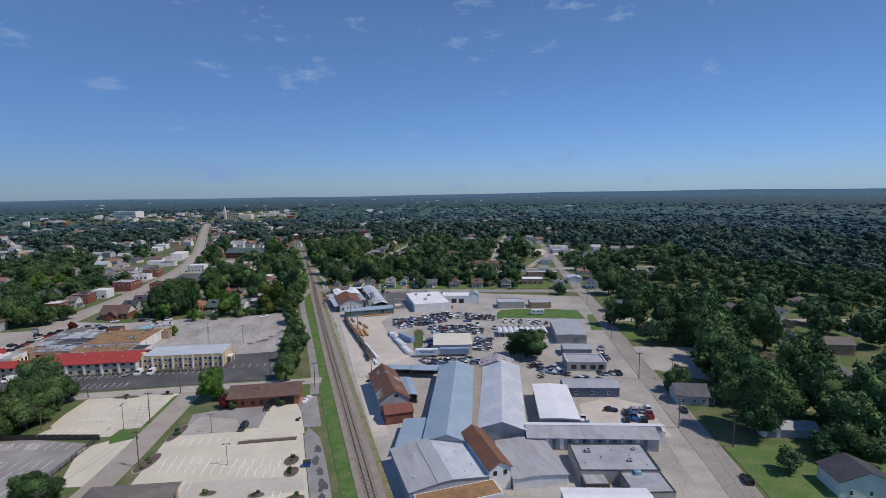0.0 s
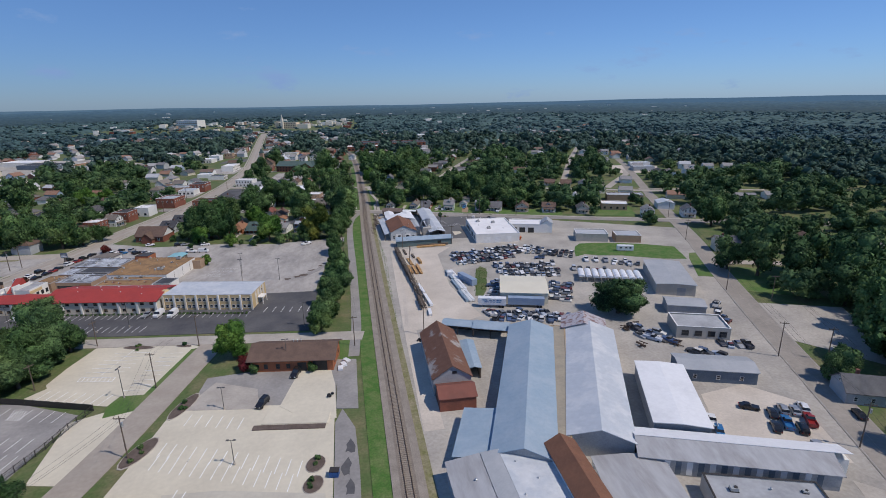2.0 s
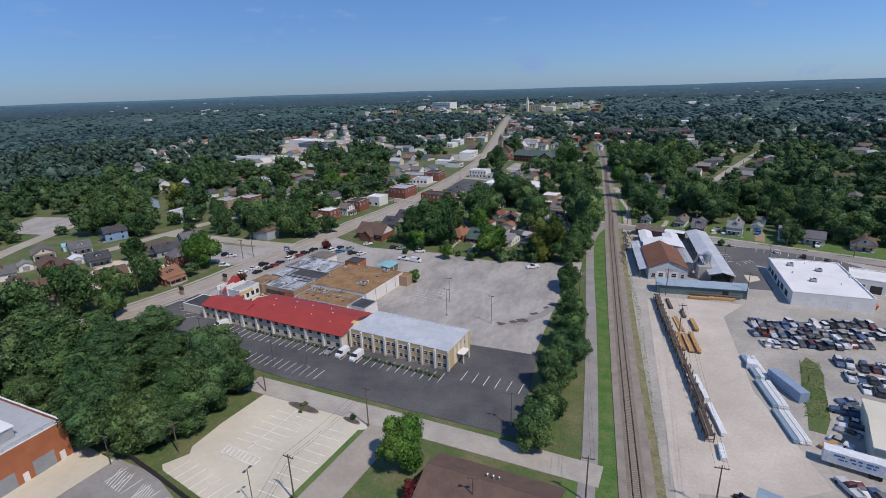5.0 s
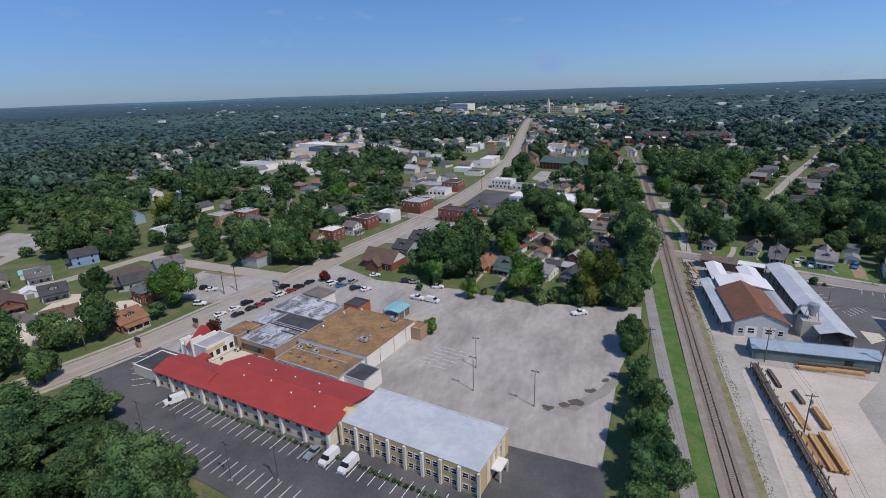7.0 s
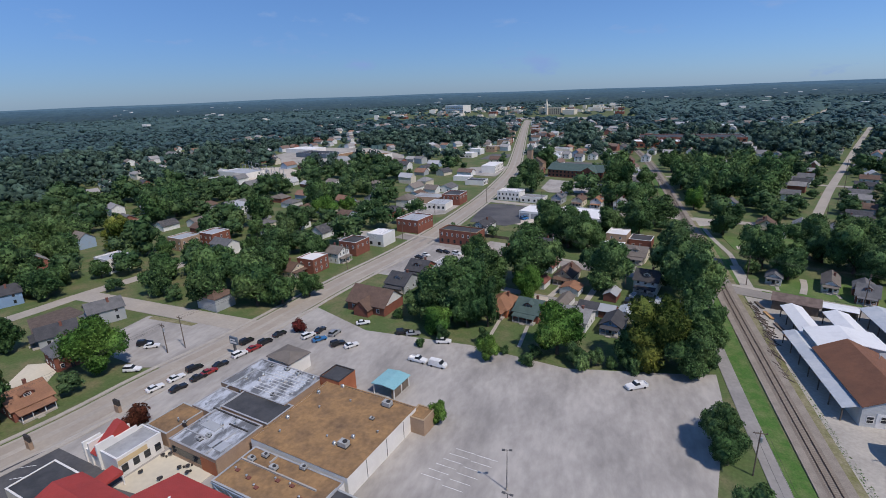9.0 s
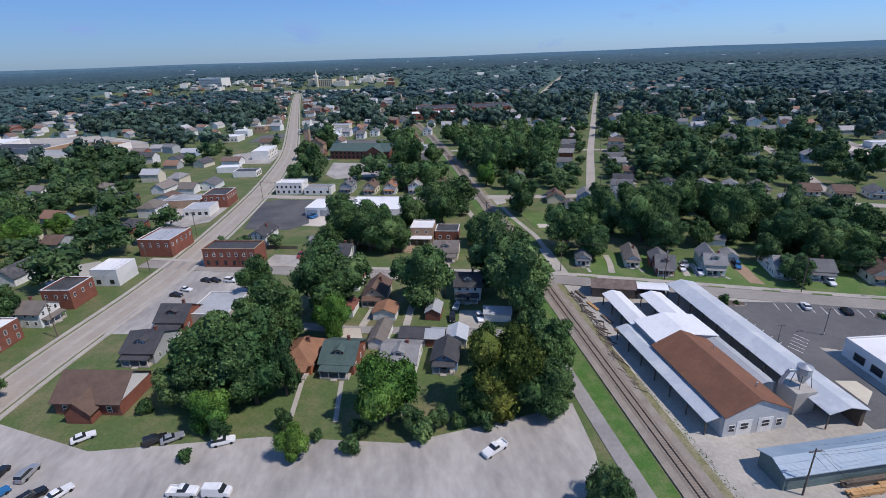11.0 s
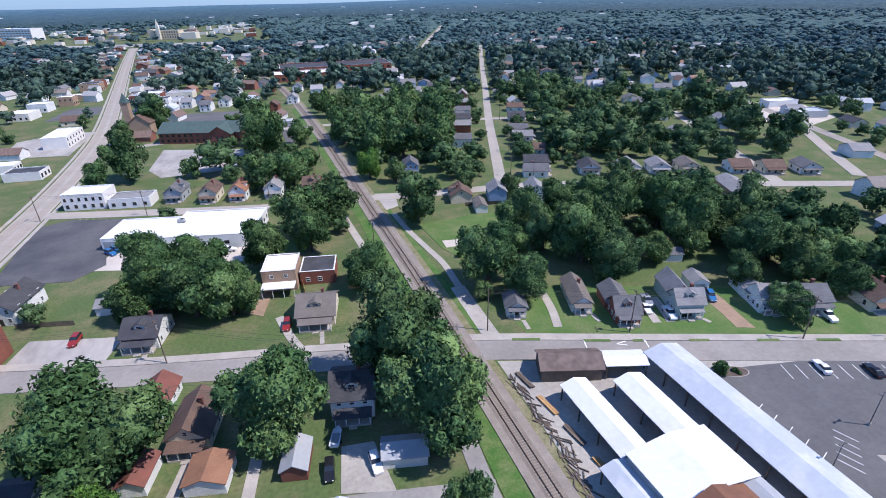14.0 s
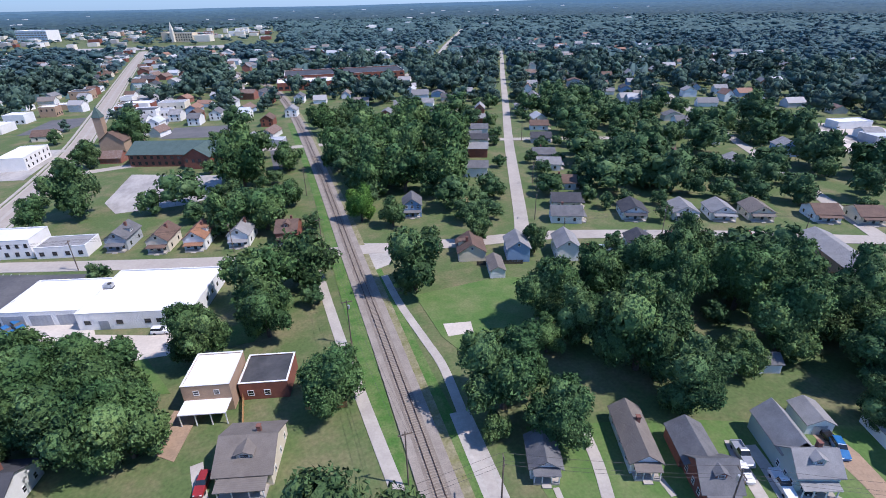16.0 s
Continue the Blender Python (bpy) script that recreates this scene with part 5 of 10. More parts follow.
r = flat_building("link_building", 62.8, 161.5, -22.5, 4.8, 58, 4.7, "block_wall", "roof_gravel", "narrow link with a tan gravel roof between halls", "factory", 0.1, cap="trim_tan")
r = building("white_hall", 86.2, 147.0, -22.8, 12, 28, 4.4, 0.35, "corrugated_grey", "metal_white", "small hall with a clean white metal roof", "factory", "y", 0.4)
r = building("cross_hall", 85.5, 125.2, -20.7, 38, 9.5, 3.8, 1.5, "corrugated_grey", "metal_worn", "long low hall, rear roof slope white, front slope grey", "factory", "x", 0.4)
bm = bmesh.new()
prof = [(-0.15, 5.52), (5.15, 3.86), (5.15, 3.95), (-0.15, 5.62)]
solid(bm, [(-19.4, v, z) for v, z in prof], [(23.0, v, z) for v, z in prof])
part("rear_slope", bm, "metal_white", r, "white coated rear slope")
bm = bmesh.new()
box(bm, 19.05, 0.2, 0, 22.7, 4.6, 3.8)
part("end_bay", bm, "siding_white", r)
for i in range(14):
    bm = bmesh.new()
    box(bm, -14 + i * 2.2, -4.85, 0.3, -12.9 + i * 2.2, -4.76, 3.6)
    part("wall_sheet", bm, "corrugated_blue" if i % 2 else "metal_white", r)
r = flat_building("flat_works", 83.0, 110.6, -19, 20.8, 14, 3.4, "block_wall", "membrane_worn", "flat-roofed works with stained grey roofing", "factory", 0.3, cap="trim_dark")
r = flat_building("flat_works", 84.4, 98.6, -17, 10.6, 9.8, 3.0, "block_wall", "membrane_worn", "low flat-roofed works wing with grey roofing", "factory", 0.12, cap="trim_dark")
r = flat_building("yard_room", 73.4, 104.4, -18, 6.2, 4.6, 2.5, "timber_old", "metal_worn", "small yard room with a dull sheet roof", "shed", 0.0)
for u, v, s2 in ((-6, 3, 1.3), (4, -2, 1.0), (7, 4, 0.9)):
    roof_unit(*world_of(83.0, 110.6, -19, u, v), 3.46, -19, s2)
for u, v in ((-3, 0), (1, 4), (5, 1), (-8, -3), (8, -4)):
    roof_vent(*world_of(83.0, 110.6, -19, u, v), 3.46, 0.4)
bx = thing("green_vent_box", 84.5, 102.0, -17, "small green metal vent box on the roof", "rooftop unit", z=3.06)
bm = bmesh.new()
box(bm, -0.8, -0.6, 0, 0.8, 0.6, 0.9)
bmesh.ops.bevel(bm, geom=bm.edges[:], offset=0.06, segments=1)
part("cabinet", bm, "teal_metal", bx)
bm = bmesh.new()
tube(bm, (0, 0, 0.9), (0, 0, 1.3), 0.3, 0.3, 8)
part("outlet", bm, "galvanised", bx)
r = building("red_monitor", 50.2, 122.0, -1, 6.0, 21, 6.0, 1.8, "siding_white", "metal_rustred", "narrow white hall with a rust-red roof", "factory", "y", 0.4)
for a in (-1.4, 1.4):
    add_window(r, "S", 6, 21, a, 4.2, 1.0, 1.2, "trim_dark")
gh = thing("grey_hall", 36.6, 122.6, 0, "broad low hall with a two-tone weathered metal roof", "factory")
KEEP_RECT.append((36.6, 122.6, 25, 26, 0))
bm = bmesh.new()
prof = [(-10.4, 0), (10.4, 0), (10.4, 4.2), (0.6, 5.2), (-3.3, 5.0), (-10.4, 4.0)]
solid(bm, [(u, -10.9, z) for u, z in prof], [(u, 10.9, z) for u, z in prof])
part("wall", bm, "corrugated_grey", gh)
for u0, z0, u1, z1, mat, label in ((-10.8, 4.0, -3.42, 5.02, "metal_worn", "dull grey roof slope"), (-3.3, 5.1, 0.58, 5.32, "metal_grey", "bare ribbed roof strip"), (0.6, 5.36, 10.7, 4.3, "metal_pale", "whitened roof slope")):
    bm = bmesh.new()
    prof = [(u0, z0 + 0.03), (u1, z1 + 0.03), (u1, z1 + 0.15), (u0, z0 + 0.15)]
    solid(bm, [(u, -11.2, z) for u, z in prof], [(u, 11.2, z) for u, z in prof])
    part("roof_slope", bm, mat, gh, label)
for k in range(7):
    roof_vent(36.6 + (-8, -6, 3, 6, 8, 5, 2)[k], 122.6 + (-6, 4, 7, 2, -5, -8, -2)[k], 4.35 + (0.25, 0.5, 0.75, 0.45, 0.25, 0.5, 0.9)[k], 0.3)
r = building("grey_lean_to", 62.2, 119.0, -10, 14.5, 20, 2.9, 0.5, "siding_white", "metal_worn", "lean-to hall with a dull grey metal roof", "factory", "y", 0.3)
r = flat_building("brown_flat_works", 37.6, 108.4, 0, 21.0, 6.4, 3.4, "siding_white", "membrane_tan", "flat brown-roofed works with white sheet walls", "factory", 0.0)
for a in (-3.0, -1.4):
    add_door(r, "S", 21.0, 5.2, a, 1.5, 2.4, "door_grey", "door")
r = building("blue_gable_store", 40.2, 92.5, -8, 14.6, 16, 3.8, 1.6, "siding_white", "metal_blue", "store with a wide light blue metal gable roof", "store", "y", 0.4)
r = building("white_store", 70, 94.6, -19.5, 20.4, 7.4, 4.0, 0.6, "block_wall", "metal_white", "tan block store with a clean white metal roof", "store", "x", 0.3)
r = flat_building("repair_shop", 121.5, 183, -20, 16.4, 11, 3.7, "block_wall", "membrane_worn", "tan block repair shop with large windows", "workshop", 0.5)
for a in (-5.5, -1.5, 2.5, 6):
    add_window(r, "S", 16.4, 11, a, 1.0, 2.2, 1.9, "trim_dark")
r = building("corrugated_store", 107.5, 158, -19.5, 20, 8.5, 3.7, 0.9, "corrugated_blue", "metal_grey", "long dark corrugated store with a grey roof", "store", "x", 0.4)
for a in (-6, 0, 6):
    add_window(r, "S", 20, 8.5, a, 1.0, 1.0, 1.3)
r = building("grey_store", 128.5, 200, -22, 13, 8, 3.2, 0.9, "corrugated_grey", "metal_grey", "low grey metal store", "store", "x", 0.3)
r = building("grey_warehouse", 140.5, 227.5, -23, 14.5, 31, 4.5, 0.35, "block_wall", "metal_grey", "block warehouse with a flat grey metal roof", "warehouse", "y", 0.4)
add_door(r, "S", 14.5, 31, 2, 3.2, 3.2, "door_grey", "garage_door")
r = building("cream_warehouse", 76.4, 227.8, -17, 18, 19, 4.4, 1.0, "metal_cream", "metal_cream", "cream metal warehouse in the salvage yard", "warehouse", "x", 0.3)
r = flat_building("white_dealership", 91, 323, -5, 24, 38, 4.6, "stucco_white", "membrane_white", "white flat-roofed showroom building", "showroom", 0.4)
for a in (-14, -9, -4, 6, 12):
    add_window(r, "W", 24, 38, a, 0.9, 3.2, 2.0, "trim_dark")
add_door(r, "W", 24, 38, 1, 2.2, 2.5, "trim_dark", "entrance_door")
for a in (-6, 0, 6):
    add_door(r, "S", 24, 38, a, 3.6, 3.2, "trim_white", "garage_door")
r = flat_building("white_workshop", 114.5, 326.5, -20, 22, 13, 4.6, "stucco_white", "membrane_white", "white flat-roofed workshop with bay doors", "workshop", 0.4)
for a in (-8, -3, 2):
    add_door(r, "S", 22, 13, a, 3.4, 3.0, "glass_dark", "garage_door")
r = building("workshop_gable", 124.5, 321.5, -20, 6, 9, 5.6, 2.0, "siding_white", "metal_grey", "white gabled workshop bay", "workshop", "y", 0.3)
r = flat_building("brown_store", 141, 298.5, -18, 17, 11, 4.0, "block_wall", "membrane_grey", "low tan block store with a flat roof", "store", 0.4)
r = flat_building("dark_store", 159, 292, -18, 13, 11, 3.6, "brick_tan", "membrane_grey", "low brown store with a grey roof", "store", 0.3)
r = building("small_white_shop", 229, 362, -22, 11, 12, 4.2, 1.6, "siding_white", "metal_pale", "small white shop beside the road", "shop", "y", 0.4)
r = flat_building("roadside_shop", 217, 395, -22, 26, 12, 4.4, "brick_tan", "membrane_grey", "low tan roadside shop", "shop", 0.5)
# row of white arched canopies
for i in range(9):
    x, y = 107.5 + i * 2.75, 240.5 - i * 1.07
    can = thing("arched_canopy", x, y, -21, "white arched fabric canopy in a row", "canopy", "row of arched canopies")
    bm = bmesh.new()
    prof = [(1.3 * math.cos(a), 2.3 + 0.9 * math.sin(a)) for a in (i2 * math.pi / 6 for i2 in range(7))]
    solid(bm, [(u, -5.0, z) for u, z in prof], [(u, 5.0, z) for u, z in prof])
    part("cover", bm, "wrap_white", can)
    for sx in (-1.2, 1.2):
        for sy in (-4.7, 0, 4.7):
            bm = bmesh.new()
            tube(bm, (sx, sy, 0), (sx, sy, 2.35), 0.06, 0.06, 6)
            part("post", bm, "pole_steel", can)

# ---- the sawmill ----
r = building("sawmill", 39.3, 335, 1, 14.4, 27, 5.1, 3.2, "corrugated_pale", "metal_rustred", "sawmill hall with a rust-brown metal roof", "factory", "y", 0.4)
for a in (-5.4, 5.4):
    add_window(r, "S", 14.4, 27, a, 1.0, 1.5, 1.8, "trim_white")
for a in (-2.6, 2.2):
    dr = add_door(r, "S", 14.4, 27, a, 3.4, 3.6, "trim_white", "sliding_door")
    add_window(r, "S", 14.4, 27.1, a, 1.3, 2.0, 1.8, "trim_white")
roof_vent(43.5, 342, 7.0, 1.0)
roof_vent(43.0, 327, 7.0, 1.0)
r = building("west_canopy", 31.3, 341.5, 1, 5, 38, 3.6, 0.7, "pole_wood", "metal_pale", "long open lumber canopy with a patched white roof", "canopy", "y", 0.3, open_sides=True)
r = building("lumber_shed", 36.0, 370.5, -1, 5.6, 19, 3.8, 0.9, "pole_wood", "metal_white", "open lumber shed with a white metal roof", "shed", "y", 0.3, open_sides=True)
r = building("lumber_shed", 47.2, 368.5, -1, 6.4, 17, 3.8, 1.0, "pole_wood", "metal_white", "open lumber shed with a white metal roof", "shed", "y", 0.3, open_sides=True)
r = building("mill_rear_hall", 41.3, 354.4, 0, 16.5, 11, 5.6, 1.4, "corrugated_grey", "metal_white", "rear mill hall with a white metal roof", "factory", "y", 0.3)
r = building("mill_side_hall", 48.4, 341, 0, 3.6, 22, 4.8, 0.5, "corrugated_grey", "metal_grey", "narrow mill side hall with a grey roof", "factory", "y", 0.2)
r = building("long_lumber_canopy", 59.2, 350.5, -1.4, 8.4, 62, 4.2, 1.1, "pole_wood", "metal_pale", "very long open lumber canopy with silver roof", "canopy", "y", 0.4, open_sides=True)
r = building("street_shed", 39.8, 387, -20, 13, 6.5, 3.4, 1.6, "timber_old", "rust_faded", "weathered timber shed with a faded rusty roof", "shed", "x", 0.5)
r = building("link_canopy", 50.8, 382.5, -20, 9, 5, 3.6, 0.5, "pole_wood", "metal_white", "small white-roofed canopy on posts", "canopy", "x", 0.2, open_sides=True)
r = building("front_shed", 49.2, 310.5, 0, 30, 6.2, 3.5, 1.2, "corrugated_green", "metal_blue", "long green corrugated shed with a blue-grey roof", "shed", "x", 0.5)
# a flat panel on the uncut wall, coloured as the shade of an opening
add_door(r, "S", 30, 6.2, 8, 2.0, 2.4, "inside_shade", "opening")
# dust collector
dc = thing("dust_collector", 53.6, 327.5, 0, "galvanised cyclone dust collector on a block bin", "dust collector")
KEEP_RECT.append((53.6, 327.5, 8, 8, 0))
bm = bmesh.new()
box(bm, -2.4, -2.6, 0, 2.4, 2.6, 5.4)
part("bin", bm, "block_wall", dc)
bm = bmesh.new()
tube(bm, (0.6, 0, 6.2), (0.6, 0, 8.6), 0.5, 1.5, 14)
tube(bm, (0.6, 0, 8.6), (0.6, 0, 10.2), 1.5, 1.5, 14)
tube(bm, (0.6, 0, 10.2), (0.6, 0, 10.7), 1.6, 0.3, 14)
part("cyclone", bm, "galvanised", dc)
bm = bmesh.new()
tube(bm, (0.6, 0, 9.6), (-2.6, 0.6, 9.2), 0.4, 0.4, 8)
tube(bm, (-2.6, 0.6, 9.2), (-3.6, 1.0, 6.0), 0.4, 0.4, 8)
part("duct", bm, "galvanised", dc)
for sx, sy in ((-0.9, -1.3), (2.1, -1.3), (-0.9, 1.3), (2.1, 1.3)):
    bm = bmesh.new()
    tube(bm, (sx, sy, 5.4), (sx * 0.7 + 0.2, sy * 0.7, 8.7), 0.08, 0.08, 6)
    part("leg", bm, "pole_steel", dc)

# ---- houses and shops of the town ----
HG = "houses in the town"
house(-56, 366, -15, 8.5, 12, 3.0, 2.7, "brick_orange", "shingle_orange", "bungalow with an orange-brown hip roof", "y", 2.4, False, True, 4.0)
house(-45.5, 364, -15, 8.8, 12, 3.0, 2.9, "brick_red", "shingle_green", "brick bungalow with a dark green roof", "x", 2.4, True, True)
house(-30.5, 360.5, -15, 9.2, 11, 3.2, 2.0, "siding_white", "shingle_light", "white bungalow with a pale grey roof", "x", 2.0, True, True)
house(-19, 359, -15, 6.5, 9, 2.8, 2.0, "siding_blue", "shingle_dark", "small blue house with a dark roof", "y", 1.8, False, False)
house(-6, 396, -15, 8.4, 10, 5.0, 2.8, "siding_white", "shingle_dark", "white two-storey house with a dark roof", "x", 2.2, True, True)
house(-36, 400, -15, 7.6, 11, 3.2, 2.8, "siding_cream", "shingle_brown", "cream bungalow with a brown roof", "y", 2.4, False, True)
house(-8, 431.5, -15, 9.5, 11.5, 3.2, 3.0, "siding_cream", "shingle_taupe", "tan bungalow with a taupe roof and dormer", "x", 2.6, True, True)
house(-49, 437.5, -15, 8.5, 10, 3.4, 2.6, "siding_white", "shingle_dark", "white house with a dark roof", "x", 2.2, True, True)
house(-84, 464, -15, 8, 13, 4.6, 2.6, "siding_white", "shingle_dark", "white gabled house with a dark roof", "y", 0, False, True)
house(-96, 394, -12, 9, 11, 3.4, 3.2, "brick_red", "shingle_dark", "brick house with a steep dark roof", "x", 2.2, True, True)
house(40.8, 413.5, -20, 5.2, 7, 2.7, 1.7, "siding_white", "shingle_grey", "tiny white cottage with a grey roof", "y", 1.3, False, False)
house(58.5, 411.5, -20, 5.2, 13, 2.8, 1.8, "siding_white", "shingle_taupe", "long narrow white house with a grey roof", "y", 1.6, False, True)
house(65.0, 399.8, -20, 6.2, 7.4, 3.0, 3.2, "brick_red", "shingle_grey", "brick cottage with a steep grey roof and dormer", "x", 1.5, True, False, wing=(6.2, 7.0, 3.0, 2.0, -0.6))
house(81.0, 395.6, -20, 7.0, 6.0, 4.2, 2.8, "siding_green", "shingle_light", "mint green house with a steep grey roof and dormer", "x", 1.3, True, True, wing=(5.8, 8.5, 4.1, 2.8, -0.5))
house(102.4, 389.4, -20, 7.0, 6.8, 4.4, 2.4, "siding_white", "shingle_light", "tall white house with a pale grey roof", "x", 1.4, False, False, wing=(6.0, 8.0, 2.8, 1.6, -0.6))
house(113, 386.5, -20, 8, 9, 3.2, 2.6, "siding_white", "shingle_grey", "white cottage with a grey roof", "x", 1.6, False, True)
house(130, 380, -20, 9, 10, 3.4, 2.8, "siding_cream", "shingle_brown", "cream house with a brown roof", "y", 1.8, False, True, frames=None)
house(147, 373, -20, 9, 9, 3.6, 2.6, "siding_white", "shingle_brown", "white house with a brown roof", "x", 1.8, True, True, frames=None)
house(168, 364, -20, 8, 10, 3.6, 2.6, "siding_cream", "shingle_grey", "cream house with a grey roof", "y", 1.8, False, True, frames=None)
house(51, 535, -15, 7, 9, 4.8, 2.6, "siding_blue", "shingle_grey", "narrow blue house with a grey gable roof", "y", 1.4, False, False)
house(59, 494, 165, 8.5, 10, 3.2, 2.8, "siding_cream", "shingle_brown", "bungalow with a brown roof", "y", 2.0, True, True)
house(72.5, 488, 162, 7, 9, 4.8, 2.4, "siding_blue", "shingle_light", "two-storey light blue frame house", "y", 1.8, False, False)
house(87.5, 483.5, 160, 7, 10, 4.8, 2.4, "siding_white", "shingle_light", "two-storey white frame house", "y", 1.8, False, False)
for x, y, wall, roof in ((145, 496, "siding_white", "shingle_light"), (157.5, 491, "siding_white", "shingle_light"), (170, 486, "siding_cream", "shingle_taupe"), (190.5, 476.5, "siding_white", "shingle_brown"), (203, 469.5, "siding_cream", "shingle_brown"), (128, 503, "siding_white", "shingle_dark"), (217, 463, "siding_white", "shingle_grey")):
    house(x, y, -24, 9, 10, 3.1, 2.3, wall, roof, "small single-storey house facing the street", "x" if roof == "shingle_brown" else "y", 1.8, False, False, frames=None)
for i, (x, y) in enumerate(((99.5, 508), (106.5, 520), (117, 540), (125, 566), (131, 582), (146, 612), (160, 640))):
    house(x + 3, y, 66, 7.5, 11, 3.2, 2.4, ("siding_white", "siding_cream", "siding_grey")[i % 3], ("shingle_grey", "shingle_dark", "shingle_brown", "shingle_light")[i % 4], "narrow frame house on a residential street", "y", 1.6, False, i % 2 == 0, frames=None)
for i, (x, y) in enumerate(((95, 569), (108, 599), (118, 622), (128, 645), (141, 672))):
    house(x - 3, y, -114, 7.5, 10, 4.8 if i < 2 else 3.4, 2.2, ("siding_white", "brick_red", "siding_white")[i % 3], ("shingle_grey", "shingle_light", "shingle_dark")[i % 3], "frame house on a residential street", "y", 1.6, False, False, frames=None)
for x, y, wall, roof in ((112, 478, "siding_white", "shingle_dark"), (120.5, 471.5, "siding_cream", "shingle_brown"), (130, 467.5, "siding_white", "shingle_grey"), (140, 462, "siding_cream", "shingle_orange")):
    house(x, y, 156, 8, 11, 3.0, 2.2, wall, roof, "low house among trees facing the street", "y", 1.4, False, False, frames=None)
r = building("apartment_row", 158, 446, 66, 30, 9, 5.2, 1.8, "brick_tan", "shingle_light", "long two-storey apartment row with a grey roof", "apartment block", "x", 0.5)
for z in (0.8, 3.3):
    row_of_windows(r, "S", 30, 9, 10, z, 1.1, 1.3)
for i, (x, y, wall, roof, rg) in enumerate(((-50, 544, "siding_grey", "shingle_grey", "y"), (-36.5, 537.5, "siding_cream", "shingle_brown", "y"), (-25, 535, "siding_white", "shingle_orange", "y"), (-11, 532.5, "siding_white", "shingle_light", "y"), (4.5, 529, "brick_red", "shingle_brown", "x"))):
    house(x, y, -14, 7, 11, 4.2, 2.6, wall, roof, "frame house with a front gable", rg, 1.8, i % 2 == 0, True, frames=None)
r = flat_building("white_brick_shop", -83, 549.5, -13, 16, 11, 6.2, "stucco_white", "membrane_white", "two-storey whitewashed corner building", "shop", 0.5)
row_of_windows(r, "S", 16, 11, 6, 3.8, 1.0, 1.4, "trim_dark")
row_of_windows(r, "S", 16, 11, 5, 0.9, 1.2, 1.5, "trim_dark")
r = flat_building("low_white_shop", -66.5, 543.5, -13, 16, 9, 3.8, "stucco_white", "shingle_light", "low white shop with a grey roof", "shop", 0.3)
row_of_windows(r, "S", 16, 9, 4, 1.0, 1.4, 1.4, "trim_dark")
r = flat_building("white_warehouse", -33.0, 496.5, -16, 29, 23, 4.6, "siding_white", "membrane_white", "broad white warehouse with a white flat roof", "warehouse", 0.4)
for a in (-12, -4, 3, 6):
    add_window(r, "S", 29, 23, a, 1.6, 1.6, 1.2, "trim_dark")
add_door(r, "S", 29, 23, -8, 2.4, 2.6, "door_grey", "door")
row_of_windows(r, "E", 29, 23, 6, 1.8, 1.0, 1.2, "trim_dark")
r = flat_building("warehouse_wing", -57.5, 503.5, -16, 21, 17, 4.0, "siding_white", "membrane_white", "white warehouse wing with loading bays", "warehouse", 0.3)
for a in (-7, 0, 7):
    add_door(r, "S", 21, 17, a, 5.6, 3.2, "corrugated_grey", "loading_bay")
roof_unit(-45, 502, 4.66, -14, 2.0)
r = flat_building("two_storey_block", -15.0, 452.5, -14, 9.5, 10.5, 6.4, "brick_tan", "membrane_white", "two-storey tan block with a white roof", "apartment block", 0.3)
for a in (-2, 2):
    add_window(r, "S", 9.5, 10.5, a, 4.3, 1.1, 1.2)
bm = bmesh.new()
box(bm, -4.6, -9.4, 3.0, 4.6, -5.3, 3.18)
part("porch_roof", bm, "membrane_white", r)
for u in (-4.4, -1.5, 1.5, 4.4):
    bm = bmesh.new()
    box(bm, u - 0.09, -9.2, 0, u + 0.09, -9.02, 3.0)
    part("porch_post", bm, "trim_white", r)
r = flat_building("black_roof_block", -4.5, 452, -14, 10, 9.5, 4.0, "brick_red", "membrane_black", "low brick block with a black roof", "apartment block", 0.3)
for a in (-2.8, 0.6):
    add_window(r, "S", 10, 9.5, a, 1.0, 1.3, 1.4)
r = flat_building("brick_corner_shop", -90.5, 441.5, -13, 21, 9.5, 7.0, "brick_red", "membrane_black", "two-storey red brick corner shop", "shop", 0.6, cap="trim_tan")
row_of_windows(r, "S", 21, 9.5, 7, 4.4, 1.0, 1.6)
row_of_windows(r, "S", 21, 9.5, 6, 1.0, 1.2, 1.8, "trim_dark")
row_of_windows(r, "W", 21, 9.5, 3, 4.4, 1.0, 1.6)
r = flat_building("brick_tower_shop", -123.5, 463, -13, 14, 16, 6.8, "brick_red", "membrane_grey", "red brick shop with a white corner bay", "shop", 0.6)
row_of_windows(r, "E", 14, 16, 5, 4.2, 1.0, 1.6)
row_of_windows(r, "S", 14, 16, 4, 4.2, 1.0, 1.6)
r = flat_building("flat_grey_store", -85.5, 398, -13, 13, 15, 3.6, "block_wall", "membrane_worn", "low store with a sloped silver-grey roof", "store", 0.25)
r = building("brown_roof_hall", -101.5, 358.5, -12, 16, 12, 3.6, 4.2, "brick_red", "shingle_brown", "brick hall with a steep brown roof and white gable", "hall", "x", 0.6)
row_of_windows(r, "S", 16, 12, 3, 0.9, 1.2, 1.6)
bm = bmesh.new()
solid(bm, [(8.04, -5.9, 3.5), (8.04, 5.9, 3.5), (8.04, 0, 7.7)], [(8.12, -5.9, 3.5), (8.12, 5.9, 3.5), (8.12, 0, 7.7)])
part("white_gable", bm, "siding_white", r)
bm = bmesh.new()
